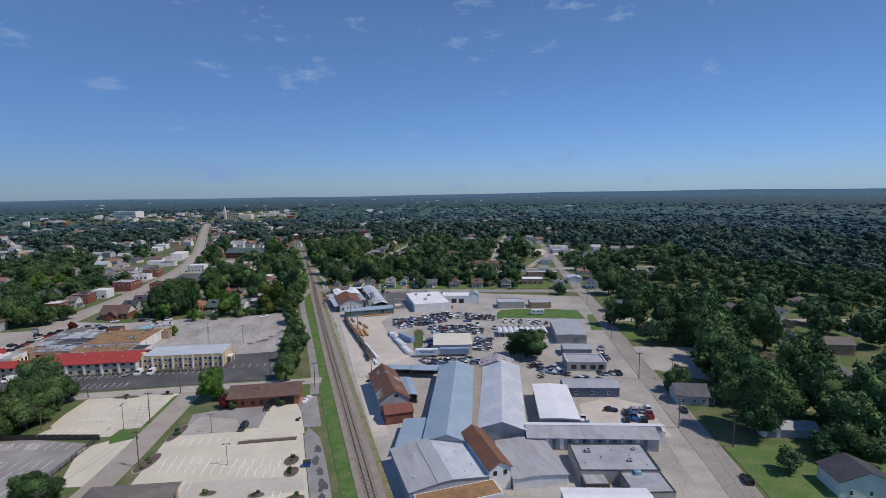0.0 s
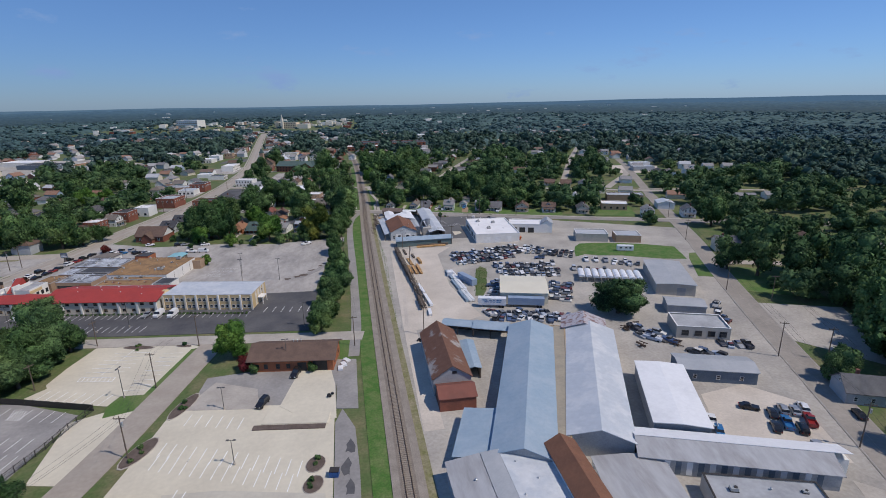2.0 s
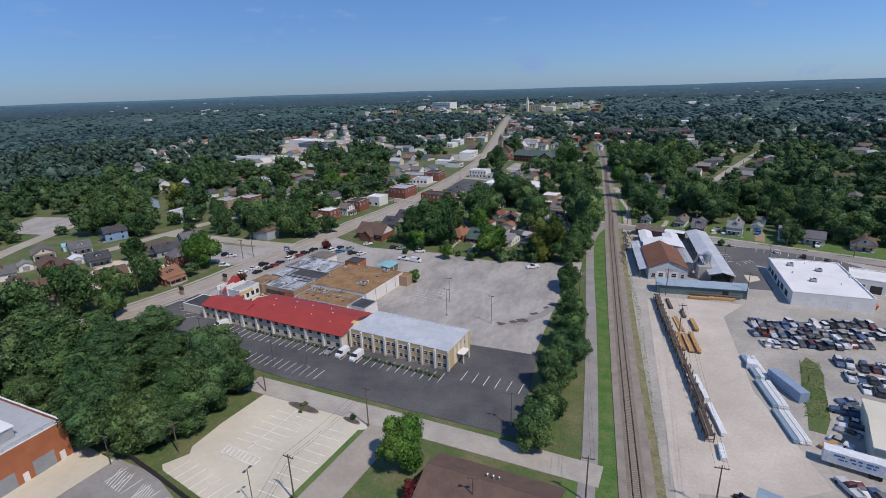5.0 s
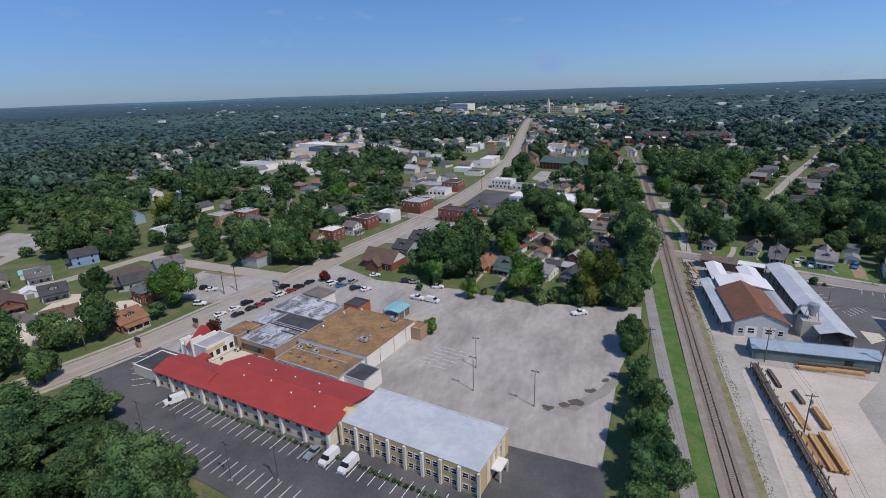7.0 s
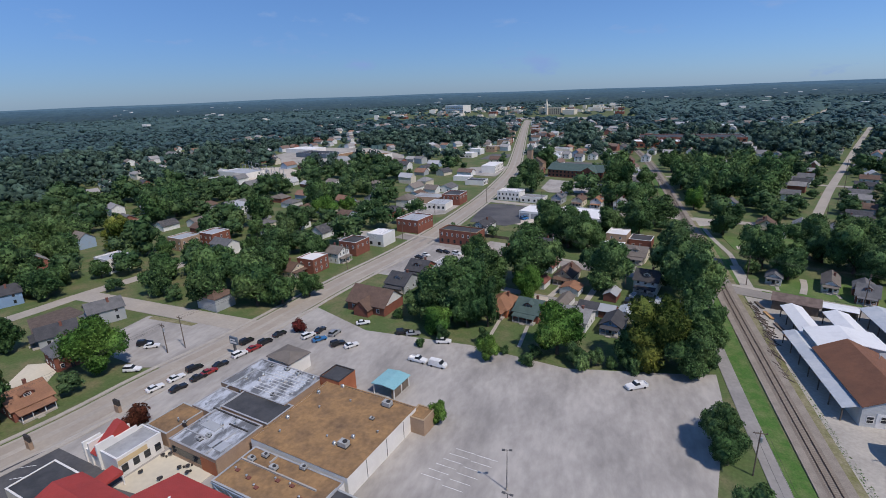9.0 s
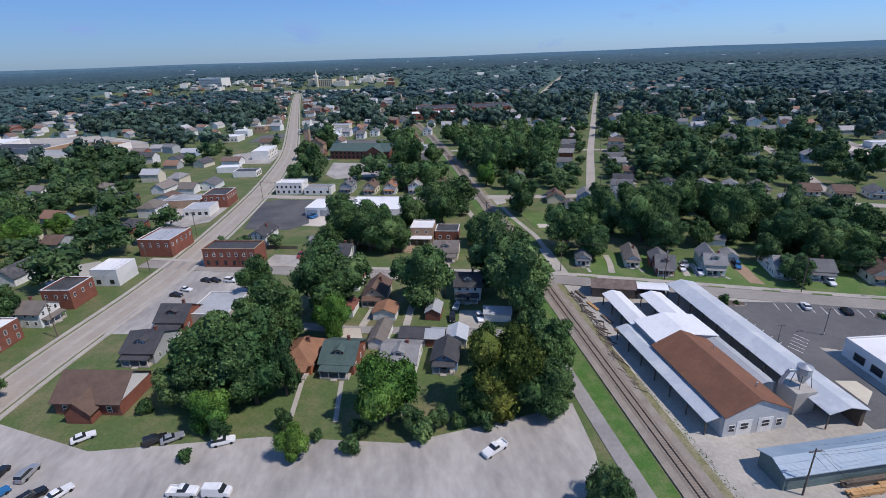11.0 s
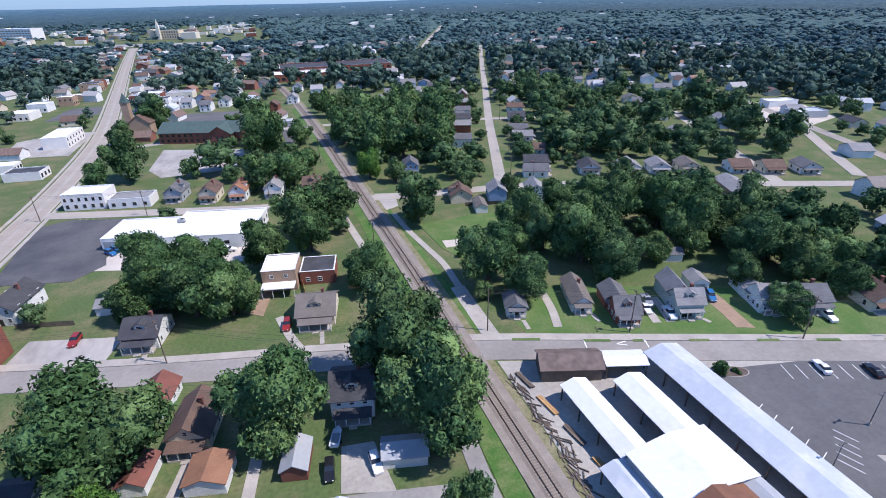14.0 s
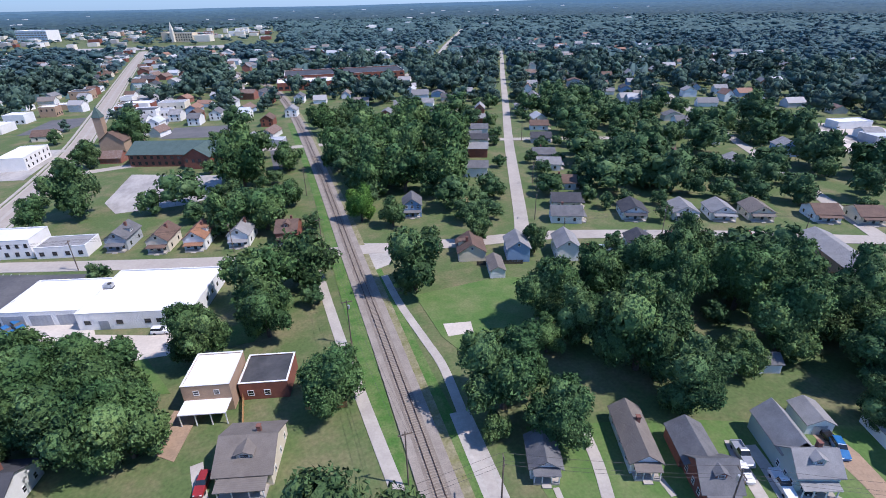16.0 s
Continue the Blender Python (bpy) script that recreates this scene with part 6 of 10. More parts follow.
solid(bm, [(-3, -9, 0), (3, -9, 0), (3, -9, 2.8), (0, -9, 5.6), (-3, -9, 2.8)], [(-3, -5.9, 0), (3, -5.9, 0), (3, -5.9, 2.8), (0, -5.9, 5.6), (-3, -5.9, 2.8)])
fg = part("front_gable", bm, "brick_red", r)
bm = bmesh.new()
for s in (-1, 1):
    prof = [(0, 5.65), (s * 3.5, 2.4), (s * 3.5, 2.6), (0, 5.85)]
    solid(bm, [(u, -9.4, z) for u, z in prof], [(u, -2.5, z) for u, z in prof])
part("gable_roof", bm, "shingle_brown", fg)
house(-98.5, 378.5, -12, 9, 12, 3.4, 3.0, "siding_grey", "shingle_dark", "grey house with a dark roof", "x", 1.8, True, True)
house(-153, 383, 78, 9, 10, 3.2, 2.6, "siding_cream", "shingle_brown", "cream bungalow with a brown roof", "y", 1.8, False, True)
r = flat_building("brick_flat_house", -145.5, 390, -11, 9, 10, 6.2, "brick_red", "membrane_white", "two-storey red brick house with a flat roof", "house", 0.4)
row_of_windows(r, "E", 9, 10, 3, 3.8, 1.0, 1.5)
row_of_windows(r, "S", 9, 10, 2, 3.8, 1.0, 1.5)
row_of_windows(r, "E", 9, 10, 3, 0.9, 1.0, 1.6)
house(-142, 404, 78, 8, 10, 4.8, 2.4, "siding_white", "shingle_taupe", "white two-storey house on the main street", "y", 2.0, False, True)
r = flat_building("brick_flat_house", -138.5, 417, -11, 10, 11, 6.4, "brick_red", "membrane_black", "dark brick two-storey house with flat roof", "house", 0.5)
row_of_windows(r, "E", 10, 11, 3, 3.8, 1.0, 1.5)
row_of_windows(r, "S", 10, 11, 3, 3.8, 1.0, 1.5)
r = flat_building("white_box_shop", -131.5, 433.5, -11, 10, 11, 6.0, "siding_white", "membrane_white", "white metal box-shaped shop", "shop", 0.3)
row_of_windows(r, "S", 10, 11, 2, 0.9, 1.6, 1.6, "trim_dark")
house(-165.5, 280, 75, 9, 12, 3.2, 2.8, "brick_red", "shingle_orange", "brick bungalow with an orange roof and porch", "x", 2.6, True, True)
house(-177, 300, 70, 8, 9, 5.0, 2.4, "brick_red", "shingle_grey", "two-storey brick house with a grey roof", "y", 0, False, True, 3)
for i, (x, y, wall, roof) in enumerate(((-193, 327, "siding_grey", "shingle_grey"), (-218, 293, "siding_grey", "shingle_dark"), (-209, 257, "siding_white", "shingle_brown"), (-222, 279, "brick_red", "shingle_brown"), (-198, 266, "siding_white", "shingle_taupe"), (-190, 252, "siding_white", "shingle_grey"), (-191, 276, "siding_white", "shingle_brown"), (-222, 246, "siding_cream", "shingle_grey"), (-247, 329, "siding_blue", "shingle_dark"), (-256, 295, "siding_cream", "shingle_taupe"), (-182, 246, "siding_cream", "shingle_brown"), (-233, 281, "brick_red", "shingle_brown"), (-243, 266, "siding_white", "shingle_grey"), (-245, 306, "siding_white", "shingle_grey"), (-195, 311, "siding_grey", "shingle_dark"))):
    house(x, y, (-30, 60)[i % 2], 9, 11, 3.2 + (i in (0, 8)) * 1.8, 2.6, wall, roof, "frame house on a side street west of town", "x" if i % 3 == 1 else "y", 1.8, i % 3 == 1, i % 2 == 0, frames=None)
KEEP_POLY.append([(-292, 322), (-262, 258), (-222, 232), (-172, 244), (-160, 300), (-186, 326), (-240, 336)])
for x, y, rot, roof in ((-229, 291, 60, "metal_white"), (-207, 268, -30, "metal_pale"), (-246, 279, 60, "shingle_light"), (-201, 247, 60, "metal_white"), (-254, 308, -30, "teal_metal"), (-228, 262, 60, "shingle_brown")):
    garage(x, y, rot, 5.5, 7, "siding_white", roof, "white garage beside a house in the side streets")
for x, y, wall in ((-232, 407, "brick_tan"), (-222, 418, "brick_red"), (-240, 372, "stucco_white")):
    r = flat_building("brick_flat_house", x, y, -12, 11, 11, 6.2, wall, "membrane_grey", "two-storey flat-roofed house among trees", "house", 0.5)
    for z in (0.9, 3.7):
        row_of_windows(r, "S", 11, 11, 3, z, 1.0, 1.5)
        row_of_windows(r, "E", 11, 11, 3, z, 1.0, 1.5)
garage(-33.5, 386.5, 165, 7, 6.5, "siding_white", "shingle_orange", "white garage with a tan roof")
garage(-45, 391, 165, 4.5, 7, "siding_white", "metal_oldred", "narrow white garage with a red roof")
garage(-19, 384, 165, 4.5, 7, "metal_oldred", "metal_grey", "red shed with a grey metal roof")
garage(-26, 370.5, 75, 6, 8, "siding_grey", "shingle_dark", "grey garage with a dark roof")
garage(-20.5, 369, 75, 6, 5, "metal_oldred", "metal_grey", "red garage with a grey metal roof")
garage(-14.5, 368, 165, 5.5, 7, "siding_cream", "metal_pale", "small shed with a white metal roof")
garage(-35.5, 373, 165, 4.6, 11, "siding_white", "shingle_taupe", "long white garage with a taupe roof")
garage(-0.5, 378.5, 75, 5, 8, "siding_white", "metal_grey", "white garage with a dull metal roof")
garage(93.5, 404.5, -20, 5, 6, "siding_white", "shingle_light", "white garage with a pale roof")
garage(99, 420, 70, 4.5, 6, "siding_white", "shingle_grey", "small white garage under trees")
garage(62, 481, 165, 4.5, 9, "siding_white", "shingle_taupe", "low white garage in the lawn")
garage(94, 472, -20, 4, 6, "siding_white", "metal_pale", "small shed with a pale roof")
garage(-60, 455, 75, 5, 6, "siding_white", "shingle_light", "small white garage with a pale roof")
# across the road
for i, (x, y, rg) in enumerate(((329, 462, 'x'), (372, 491, 'y'), (235, 182, 'y'), (212, 153, 'x'), (360, 694, 'y'), (115, 629, 'x'))):
    house(x, y, (-24, 66, 156)[i % 3], 8, 10, (4.8, 3.2)[i % 2], 2.4, "siding_white", ("shingle_light", "shingle_grey")[i % 2], "white frame house in a clearing among trees", rg, 1.6, False, False, frames=None)
    KEEP_POLY.append([(x - 9, y - 3), (x + 9, y - 3), (x * 0.93 + 6, y - 17), (x * 0.93 - 8, y - 17)])
house(137, 140, 66, 8, 11, 3.4, 3.0, "siding_grey", "shingle_grey", "grey house with a porch beside the road", "y", 2.2, False, True)
house(135.5, 83, 66, 9, 13, 4.2, 2.8, "siding_white", "shingle_dark", "white house with a dark gable roof", "x", 0, False, False)
house(197, 263, 66, 9, 11, 5.0, 2.4, "siding_cream", "shingle_grey", "cream house with a grey roof by the road", "y", 1.8, False, True)
for i, (x, y, wall, roof) in enumerate(((168, 127, "siding_cream", "shingle_grey"), (176, 142, "siding_white", "shingle_grey"), (183, 160, "siding_grey", "shingle_dark"), (196, 156, "brick_tan", "shingle_brown"), (214, 158, "siding_white", "shingle_light"), (237, 187, "siding_white", "shingle_grey"), (208, 135, "siding_white", "shingle_light"), (180, 112, "siding_grey", "shingle_brown"), (262, 235, "brick_tan", "shingle_taupe"), (282, 226, "siding_white", "shingle_taupe"), (245, 262, "siding_cream", "shingle_brown"))):
    house(x, y, -24 + 90 * (i % 2), 9, 12, 3.0, 2.3, wall, roof, "single-storey house under trees across the road", "x" if i % 2 else "y", 1.6, False, False, frames=None)
r = flat_building("low_brown_hall", 194, 369, -24, 17, 12, 4.0, "brick_tan", "membrane_white", "long low brown hall with a white roof edge", "hall", 0.5)
row_of_windows(r, "S", 17, 12, 4, 1.0, 1.4, 1.4, None)
house(202.5, 341, -24, 7.5, 9, 4.8, 2.4, "siding_white", "shingle_light", "pale two-storey house by the road", "y", 1.6, False, True)
house(228, 335, -24, 8, 10, 4.6, 2.6, "siding_white", "shingle_grey", "white gabled house across the road", "y", 1.6, False, True)
house(348, 498, -24, 12, 14, 6.0, 3.6, "siding_white", "shingle_light", "large white house with a steep grey roof", "x", 2.0, True, True)
for x, y in ((392, 529), (412, 524), (322, 549), (276, 541), (232, 419), (262, 470)):
    building("house", x, y, -24, 10, 11, 3.6, 2.4, "siding_white", "shingle_light", "white house beside the road", "house", "x", 0.4, 0, HG)
    KEEP_LINE.append((x, y, x * 0.93, y - 20, 7))
garage(149, 110, 66, 7, 12, "siding_grey", "metal_grey", "low grey carport shed with a metal roof")
garage(141, 112, -24, 5, 5, "trim_white", "metal_grey", "small open carport with a flat roof")

# houses west of the main street and along its yards
hw = random.Random(23)
for i, (x, y) in enumerate(((-212, 493), (-193, 455), (-192, 487), (-178, 553), (-150, 520), (-179, 530), (-170, 471), (-151, 545), (-150, 495), (-146, 566), (-193, 429), (-204, 404), (-231, 506), (-178, 506), (-214, 450), (-232, 470), (-160, 590), (-200, 575), (-225, 545), (-250, 520), (-260, 450), (-246, 436), (-280, 480), (-161, 346))):
    two = hw.random() < 0.35
    r = building("house", x, y, -12 + 90 * (i % 2), hw.uniform(8, 10), hw.uniform(9.5, 13), 5.2 if two else 3.2, hw.uniform(1.8, 2.8), hw.choice(("siding_white", "siding_white", "brick_red", "siding_cream", "siding_grey")), hw.choice(("shingle_grey", "shingle_light", "shingle_brown", "shingle_taupe", "shingle_dark")), "frame house in the blocks west of the main street", "house", hw.choice("xy"), 0.4, hw.choice((0, 0, 3.5)), HG)
for i in range(46):
    x, y = hw.uniform(112, 330), hw.uniform(500, 800)
    if any(math.hypot(x - k[0], y - k[1]) < 13 + max(k[2], k[3]) / 2 for k in KEEP_RECT) or any(abs(x - (a[0] + (a[2] - a[0]) * (y - a[1]) / (a[3] - a[1]))) < 13 for a in KEEP_LINE if min(a[1], a[3]) < y < max(a[1], a[3])):
        continue
    building("house", x, y, -24 + 90 * (i % 2), hw.uniform(8, 10), hw.uniform(9.5, 13), hw.choice((3.2, 3.4, 5.2)), hw.uniform(1.8, 2.8), hw.choice(("siding_white", "siding_white", "siding_cream", "siding_grey", "siding_blue")), hw.choice(("shingle_grey", "shingle_light", "shingle_brown", "shingle_light", "shingle_dark")), "frame house among trees east of the railway", "house", hw.choice("xy"), 0.4, 0, HG, keep=3.0)
    KEEP_LINE.append((x, y, x * 0.96, y - 11, 4.0))
for i in range(30):
    x, y = hw.uniform(172, 340), hw.uniform(120, 440)
    if any(math.hypot(x - k[0], y - k[1]) < 12 + max(k[2], k[3]) / 2 for k in KEEP_RECT) or any(abs(x - (a[0] + (a[2] - a[0]) * (y - a[1]) / (a[3] - a[1]))) < 14 for a in KEEP_LINE if min(a[1], a[3]) < y < max(a[1], a[3])):
        continue
    if y > 240 and x < 275:
        continue
    building("house", x, y, -24 + 90 * (i % 2), hw.uniform(8, 10), hw.uniform(10, 14), hw.choice((3.0, 3.2, 5.0)), hw.uniform(1.8, 2.6), hw.choice(("siding_white", "siding_white", "siding_cream", "siding_grey", "brick_tan")), hw.choice(("shingle_grey", "shingle_light", "shingle_brown", "shingle_light", "shingle_taupe")), "low house among trees across the road", "house", hw.choice("xy"), 0.4, 0, HG, keep=5.0)
# electric substation: steel gantries and transformers on gravel
for i in range(10):
    x, y = -380 + (i % 5) * 17 + (i // 5) * 6, 660 - (i % 5) * 11 - (i // 5) * 18
    st = thing("substation_gantry", x, y, -30, "grey steel substation gantry with a transformer", "gantry", "substation gantries")
    for sx in (-4, 4):
        bm = bmesh.new()
        tube(bm, (sx, 0, 0), (sx, 0, 9), 0.35, 0.2, 5)
        part("mast", bm, "galvanised", st)
    bm = bmesh.new()
    box(bm, -4.4, -0.2, 8.2, 4.4, 0.2, 8.7)
    part("beam", bm, "galvanised", st)
    bm = bmesh.new()
    box(bm, -1.6, 1.0, 0, 1.6, 3.4, 3.0)
    part("transformer", bm, "unit_grey", st)

# church, school and far landmarks
r = building("school", -41, 648, -20, 48, 20, 6.5, 4.2, "brick_red", "shingle_green", "large brick school with a green-grey roof", "school", "x", 0.8)
for z in (1.0, 4.0):
    row_of_windows(r, "S", 48, 20, 14, z, 1.4, 1.6, None)
r = building("school_wing", -31, 637, -20, 13, 16, 6.5, 4.0, "brick_red", "shingle_green", "brick school wing with a green-grey gable", "school", "y", 0.8)
row_of_windows(r, "S", 13, 16, 4, 3.4, 1.4, 1.6, None)
ct = thing("church_tower", -89, 699, -14, "tan brick church tower with a steep cap", "church tower")
bm = bmesh.new()
box(bm, -2.2, -2.2, 0, 2.2, 2.2, 17)
part("shaft", bm, "brick_tan", ct)
bm = bmesh.new()
solid(bm, [(-2.5, -2.5, 17), (2.5, -2.5, 17), (2.5, 2.5, 17), (-2.5, 2.5, 17)], [(-0.05, -0.05, 23), (0.05, -0.05, 23), (0.05, 0.05, 23), (-0.05, 0.05, 23)])
part("cap", bm, "shingle_green", ct)
building("church", -78, 690, -14, 13, 24, 7, 5, "brick_tan", "shingle_brown", "brick church with a steep brown roof", "church", "y", 0.5)
r = flat_building("brick_factory", 85, 918, -4, 120, 46, 8, "brick_red", "membrane_black", "long low brick factory with dark roofs", "factory", 0.8)
for z in (1.5, 4.8):
    row_of_windows(r, "S", 120, 46, 18, z, 3.2, 2.0, None)
r = flat_building("white_roof_plant", 50, 876, -4, 68, 30, 6.5, "brick_red", "membrane_white", "factory front block with a white roof", "factory", 0.8)
row_of_windows(r, "S", 68, 30, 12, 1.5, 3.5, 2.5, None)
for x, y, w, d, wall, roof, label in ((-405, 812, 44, 30, "stucco_white", "membrane_white", "white industrial hall with a flat roof"), (-362, 768, 50, 24, "corrugated_blue", "membrane_black", "blue-walled industrial hall with a dark roof"), (-292, 748, 60, 40, "stucco_white", "membrane_tan", "broad industrial hall with a brown roof"), (-500, 950, 80, 40, "brick_red", "metal_rustred", "large brick plant with red roofs"), (-360, 620, 40, 22, "stucco_white", "membrane_grey", "low white store with a grey roof"), (337, 571, 22, 10, "siding_white", "metal_white", "white metal store across town"), (322, 540, 22, 12, "siding_grey", "metal_pale", "grey-roofed store across town"), (180, 1150, 60, 24, "stucco_white", "membrane_white", "white flat store far across town")):
    flat_building("industrial_hall", x, y, -14, w, d, 5.2 if x < 0 else 4.0, wall, roof, label, "factory", 0.5)
# buildings along the main street northwards
rs = random.Random(5)
main_line = smooth_line(MAIN, 10)
def along_main(y):
    return min(main_line, key=lambda p: abs(p.y - y)).x
for side in (-1, 1):
    y = 470 if side > 0 else 486
    while y < 1400:
        y += rs.choice((14, 17, 22, 30, 44))
        if side > 0 and y < 720 or side < 0 and (735 < y < 815 or y < 556 or 628 < y < 712):
            continue
        w, d = rs.uniform(9, 17), rs.uniform(8, 14)
        x = along_main(y) + side * (11 + w / 2 + rs.choice((0, 1, 3, 9, 16)))
        face = "E" if side < 0 else "W"
        if rs.random() < 0.45:
            r = building("house", x, y, -8 + rs.uniform(-3, 3), w * 0.75, d, rs.choice((3.2, 5.2)), rs.uniform(1.8, 2.8), rs.choice(("siding_white", "siding_white", "brick_red", "siding_cream")), rs.choice(("shingle_grey", "shingle_light", "shingle_brown", "shingle_dark")), "gabled house beside the main street", "house", rs.choice("xy"), 0.4, 0, HG)
            row_of_windows(r, "S", w * 0.75, d, 2, 1.0, 1.0, 1.4, None)
            continue
        h = rs.choice((3.6, 4, 4.5, 6.5, 7))
        wall = rs.choice(("brick_red", "stucco_white", "brick_tan", "siding_white", "brick_red"))
        roof = rs.choice(("membrane_white", "membrane_grey", "membrane_worn", "membrane_black", "metal_worn"))
        r = flat_building("street_shop", x, y, -8 + rs.uniform(-2, 2), w, d, h, wall, roof, "small shop building lining the main street", "shop", rs.choice((0, 0.4)), "shops along the main street")
        row_of_windows(r, face, w, d, 3, 1.0, 1.6, 1.8, None)
        if h > 6:
            row_of_windows(r, "S", w, d, 3, 4.2, 1.0, 1.5, None)
# pale shops and houses round the bend of the main street
for x, y, w, d, h, wall, roof in ((-101, 800, 14, 12, 4, "stucco_white", "membrane_white"), (-84, 794, 16, 13, 4.4, "siding_white", "metal_white"), (-70, 786, 12, 14, 4, "stucco_white", "membrane_worn"), (-92, 822, 18, 12, 5, "siding_white", "membrane_white"), (-66, 815, 20, 13, 5, "stucco_cream", "metal_worn"), (-168, 770, 15, 16, 5, "stucco_white", "membrane_white"), (-165, 800, 14, 12, 6, "siding_white", "membrane_white")):
    r = flat_building("street_shop", x, y, -12, w, d, h, wall, roof, "pale low shop by the main street", "shop", 0.3, "shops along the main street")
    row_of_windows(r, "S", w, d, 4, 1.0, 1.3, 1.6, None)
for i, (x, y) in enumerate(((-58, 764), (-45, 760), (-31, 756), (-12, 751), (20, 745), (3, 720), (-44, 744), (-68, 740), (-22, 800), (6, 808), (30, 800))):
    r = building("house", x, y, -14, 8, 11, 4.8, 2.6, ("siding_white", "brick_red", "siding_white", "siding_white")[i % 4], ("shingle_light", "shingle_brown", "shingle_grey", "metal_pale")[i % 4], "tall white frame house near the school", "house", "y" if i % 3 else "x", 0.4, 0, HG)
    row_of_windows(r, "S", 8, 11, 2, 0.9, 1.0, 1.5, None)
    row_of_windows(r, "S", 8, 11, 2, 3.3, 1.0, 1.3, None)
r = flat_building("brick_shop_row", -119.5, 533, -6, 13, 15, 6.6, "brick_red", "membrane_black", "two-storey red brick shop with white corner trim", "shop", 0.6)
row_of_windows(r, "E", 13, 15, 5, 4.2, 1.0, 1.6)
row_of_windows(r, "S", 13, 15, 4, 4.2, 1.0, 1.6)
r = flat_building("low_shop", -125, 516.5, -6, 13, 13, 4.0, "stucco_white", "membrane_grey", "low white-fronted shop with a grey roof", "shop", 0.3)
row_of_windows(r, "S", 13, 13, 4, 1.0, 1.6, 1.6, None)
r = flat_building("low_shop", -138, 535, -6, 20, 13, 4.2, "brick_tan", "membrane_worn", "long low shop with a patched roof", "shop", 0.3)
r = flat_building("lot_office", 6, 664, -14, 9, 8, 3.4, "siding_grey", "membrane_grey", "small grey flat-roofed office on a dark lot", "office", 0.3)
r = flat_building("white_store", -121, 674, 84, 27, 13, 6.2, "stucco_white", "membrane_white", "white two-storey store with rows of windows", "store", 0.4)
for z in (1.0, 4.0):
    row_of_windows(r, "E", 27, 13, 3, z, 1.2, 1.5, None)
    row_of_windows(r, "S", 27, 13, 6, z, 1.2, 1.5, None)
def wave_noise(x, y, seed):
    g = np.random.default_rng(seed)
    out = 0
    for k in range(7):
        a, f, p = g.uniform(0, 6.28), g.uniform(0.008, 0.03), g.uniform(0, 6.28)
        out = out + np.sin((x * math.cos(a) + y * math.sin(a)) * f * 2 + p)
    return out / 7


def openness(x, y):
    """Above zero where the far blocks lie open, below where crowns close over them."""
    return wave_noise(x * 1.7, y * 1.7, 31)


# scattered houses further out, past counting: joined into one mesh
def in_lot(x, y):
    hit = False
    for pts in KEEP_POLY:
        inside = False
        for (ax, ay), (bx, by) in zip(pts, pts[1:] + pts[:1]):
            if (ay > y) != (by > y) and x < (bx - ax) * (y - ay) / (by - ay) + ax:
                inside = not inside
        hit |= inside
    return hit


def palette(name, colours, rough=0.8):
    """Paint drawn from a list, house by house."""
    m = random_paint(name, colours, rough, 0.0)
    n, l = m.node_tree.nodes, m.node_tree.links
    ramp = n["Color Ramp"]
    geo = n.new("ShaderNodeNewGeometry")
    l.new(geo.outputs["Random Per Island"], ramp.inputs["Fac"])
    return m


M["town_walls"] = palette("town_walls", [(0.74, 0.74, 0.71), (0.66, 0.60, 0.48), (0.76, 0.76, 0.74), (0.27, 0.10, 0.07), (0.42, 0.44, 0.45), (0.72, 0.72, 0.70), (0.30, 0.40, 0.52)])
M["town_roofs"] = palette("town_roofs", [(0.17, 0.17, 0.17), (0.30, 0.29, 0.28), (0.06, 0.06, 0.065), (0.17, 0.11, 0.085), (0.36, 0.35, 0.34), (0.21, 0.18, 0.155), (0.44, 0.45, 0.46), (0.26, 0.14, 0.09)])
bm_wall, bm_roof = bmesh.new(), bmesh.new()
spots = 0
while spots < 460:
    x, y = rs.uniform(-640, 640), rs.uniform(300, 1320)
    if openness(x, y) < 0.06 or abs(x) > y * 0.95 - 60 or (-160 < x < 180 and y < 640) or -270 < x < 180 and y < 430 or in_lot(x, y):
        continue
    if any(math.hypot(x - k[0], y - k[1]) < 9 + max(k[2], k[3]) / 2 for k in KEEP_RECT) or any(min(a[0], a[2]) - 11 < x < max(a[0], a[2]) + 11 and min(a[1], a[3]) - 8 < y < max(a[1], a[3]) + 8 for a in KEEP_LINE):
        continue
    spots += 1
    w, d, h, rise, rot = rs.uniform(7, 10), rs.uniform(9, 15), rs.choice((3.0, 3.2, 3.4, 5.4)), rs.uniform(2, 3.2), rs.choice((-14, 76, -24, 66))
    m = pose(x, y, 0, 0, 0, rot)
    gable = [(-w / 2, 0), (w / 2, 0), (w / 2, h), (0, h + rise), (-w / 2, h)]
    solid(bm_wall, [m @ Vector((u, -d / 2, z)) for u, z in gable], [m @ Vector((u, d / 2, z)) for u, z in gable])
    e = w / 2 + 0.45
    low = h - rise * 0.9 / w
    slab = [(-e, low + 0.03), (0, h + rise + 0.03), (e, low + 0.03), (e, low + 0.21), (0, h + rise + 0.21), (-e, low + 0.21)]
    solid(bm_roof, [m @ Vector((u, -d / 2 - 0.4, z)) for u, z in slab], [m @ Vector((u, d / 2 + 0.4, z)) for u, z in slab])
    KEEP_RECT.append((x, y, w + 2, d + 2, rot))
    KEEP_LINE.append((x, y, x * 0.96, y - 16, 4.5))
me = to_mesh("far_houses", bm_wall, "town_walls")
roofs = to_mesh("far_roofs", bm_roof, "town_roofs")
tagged(new("far_houses", me), "pale walls of far small houses among trees", "houses", kind="stuff")
tagged(new("far_roofs", roofs), "mixed shingle roofs of far small houses", "roofs", kind="stuff")
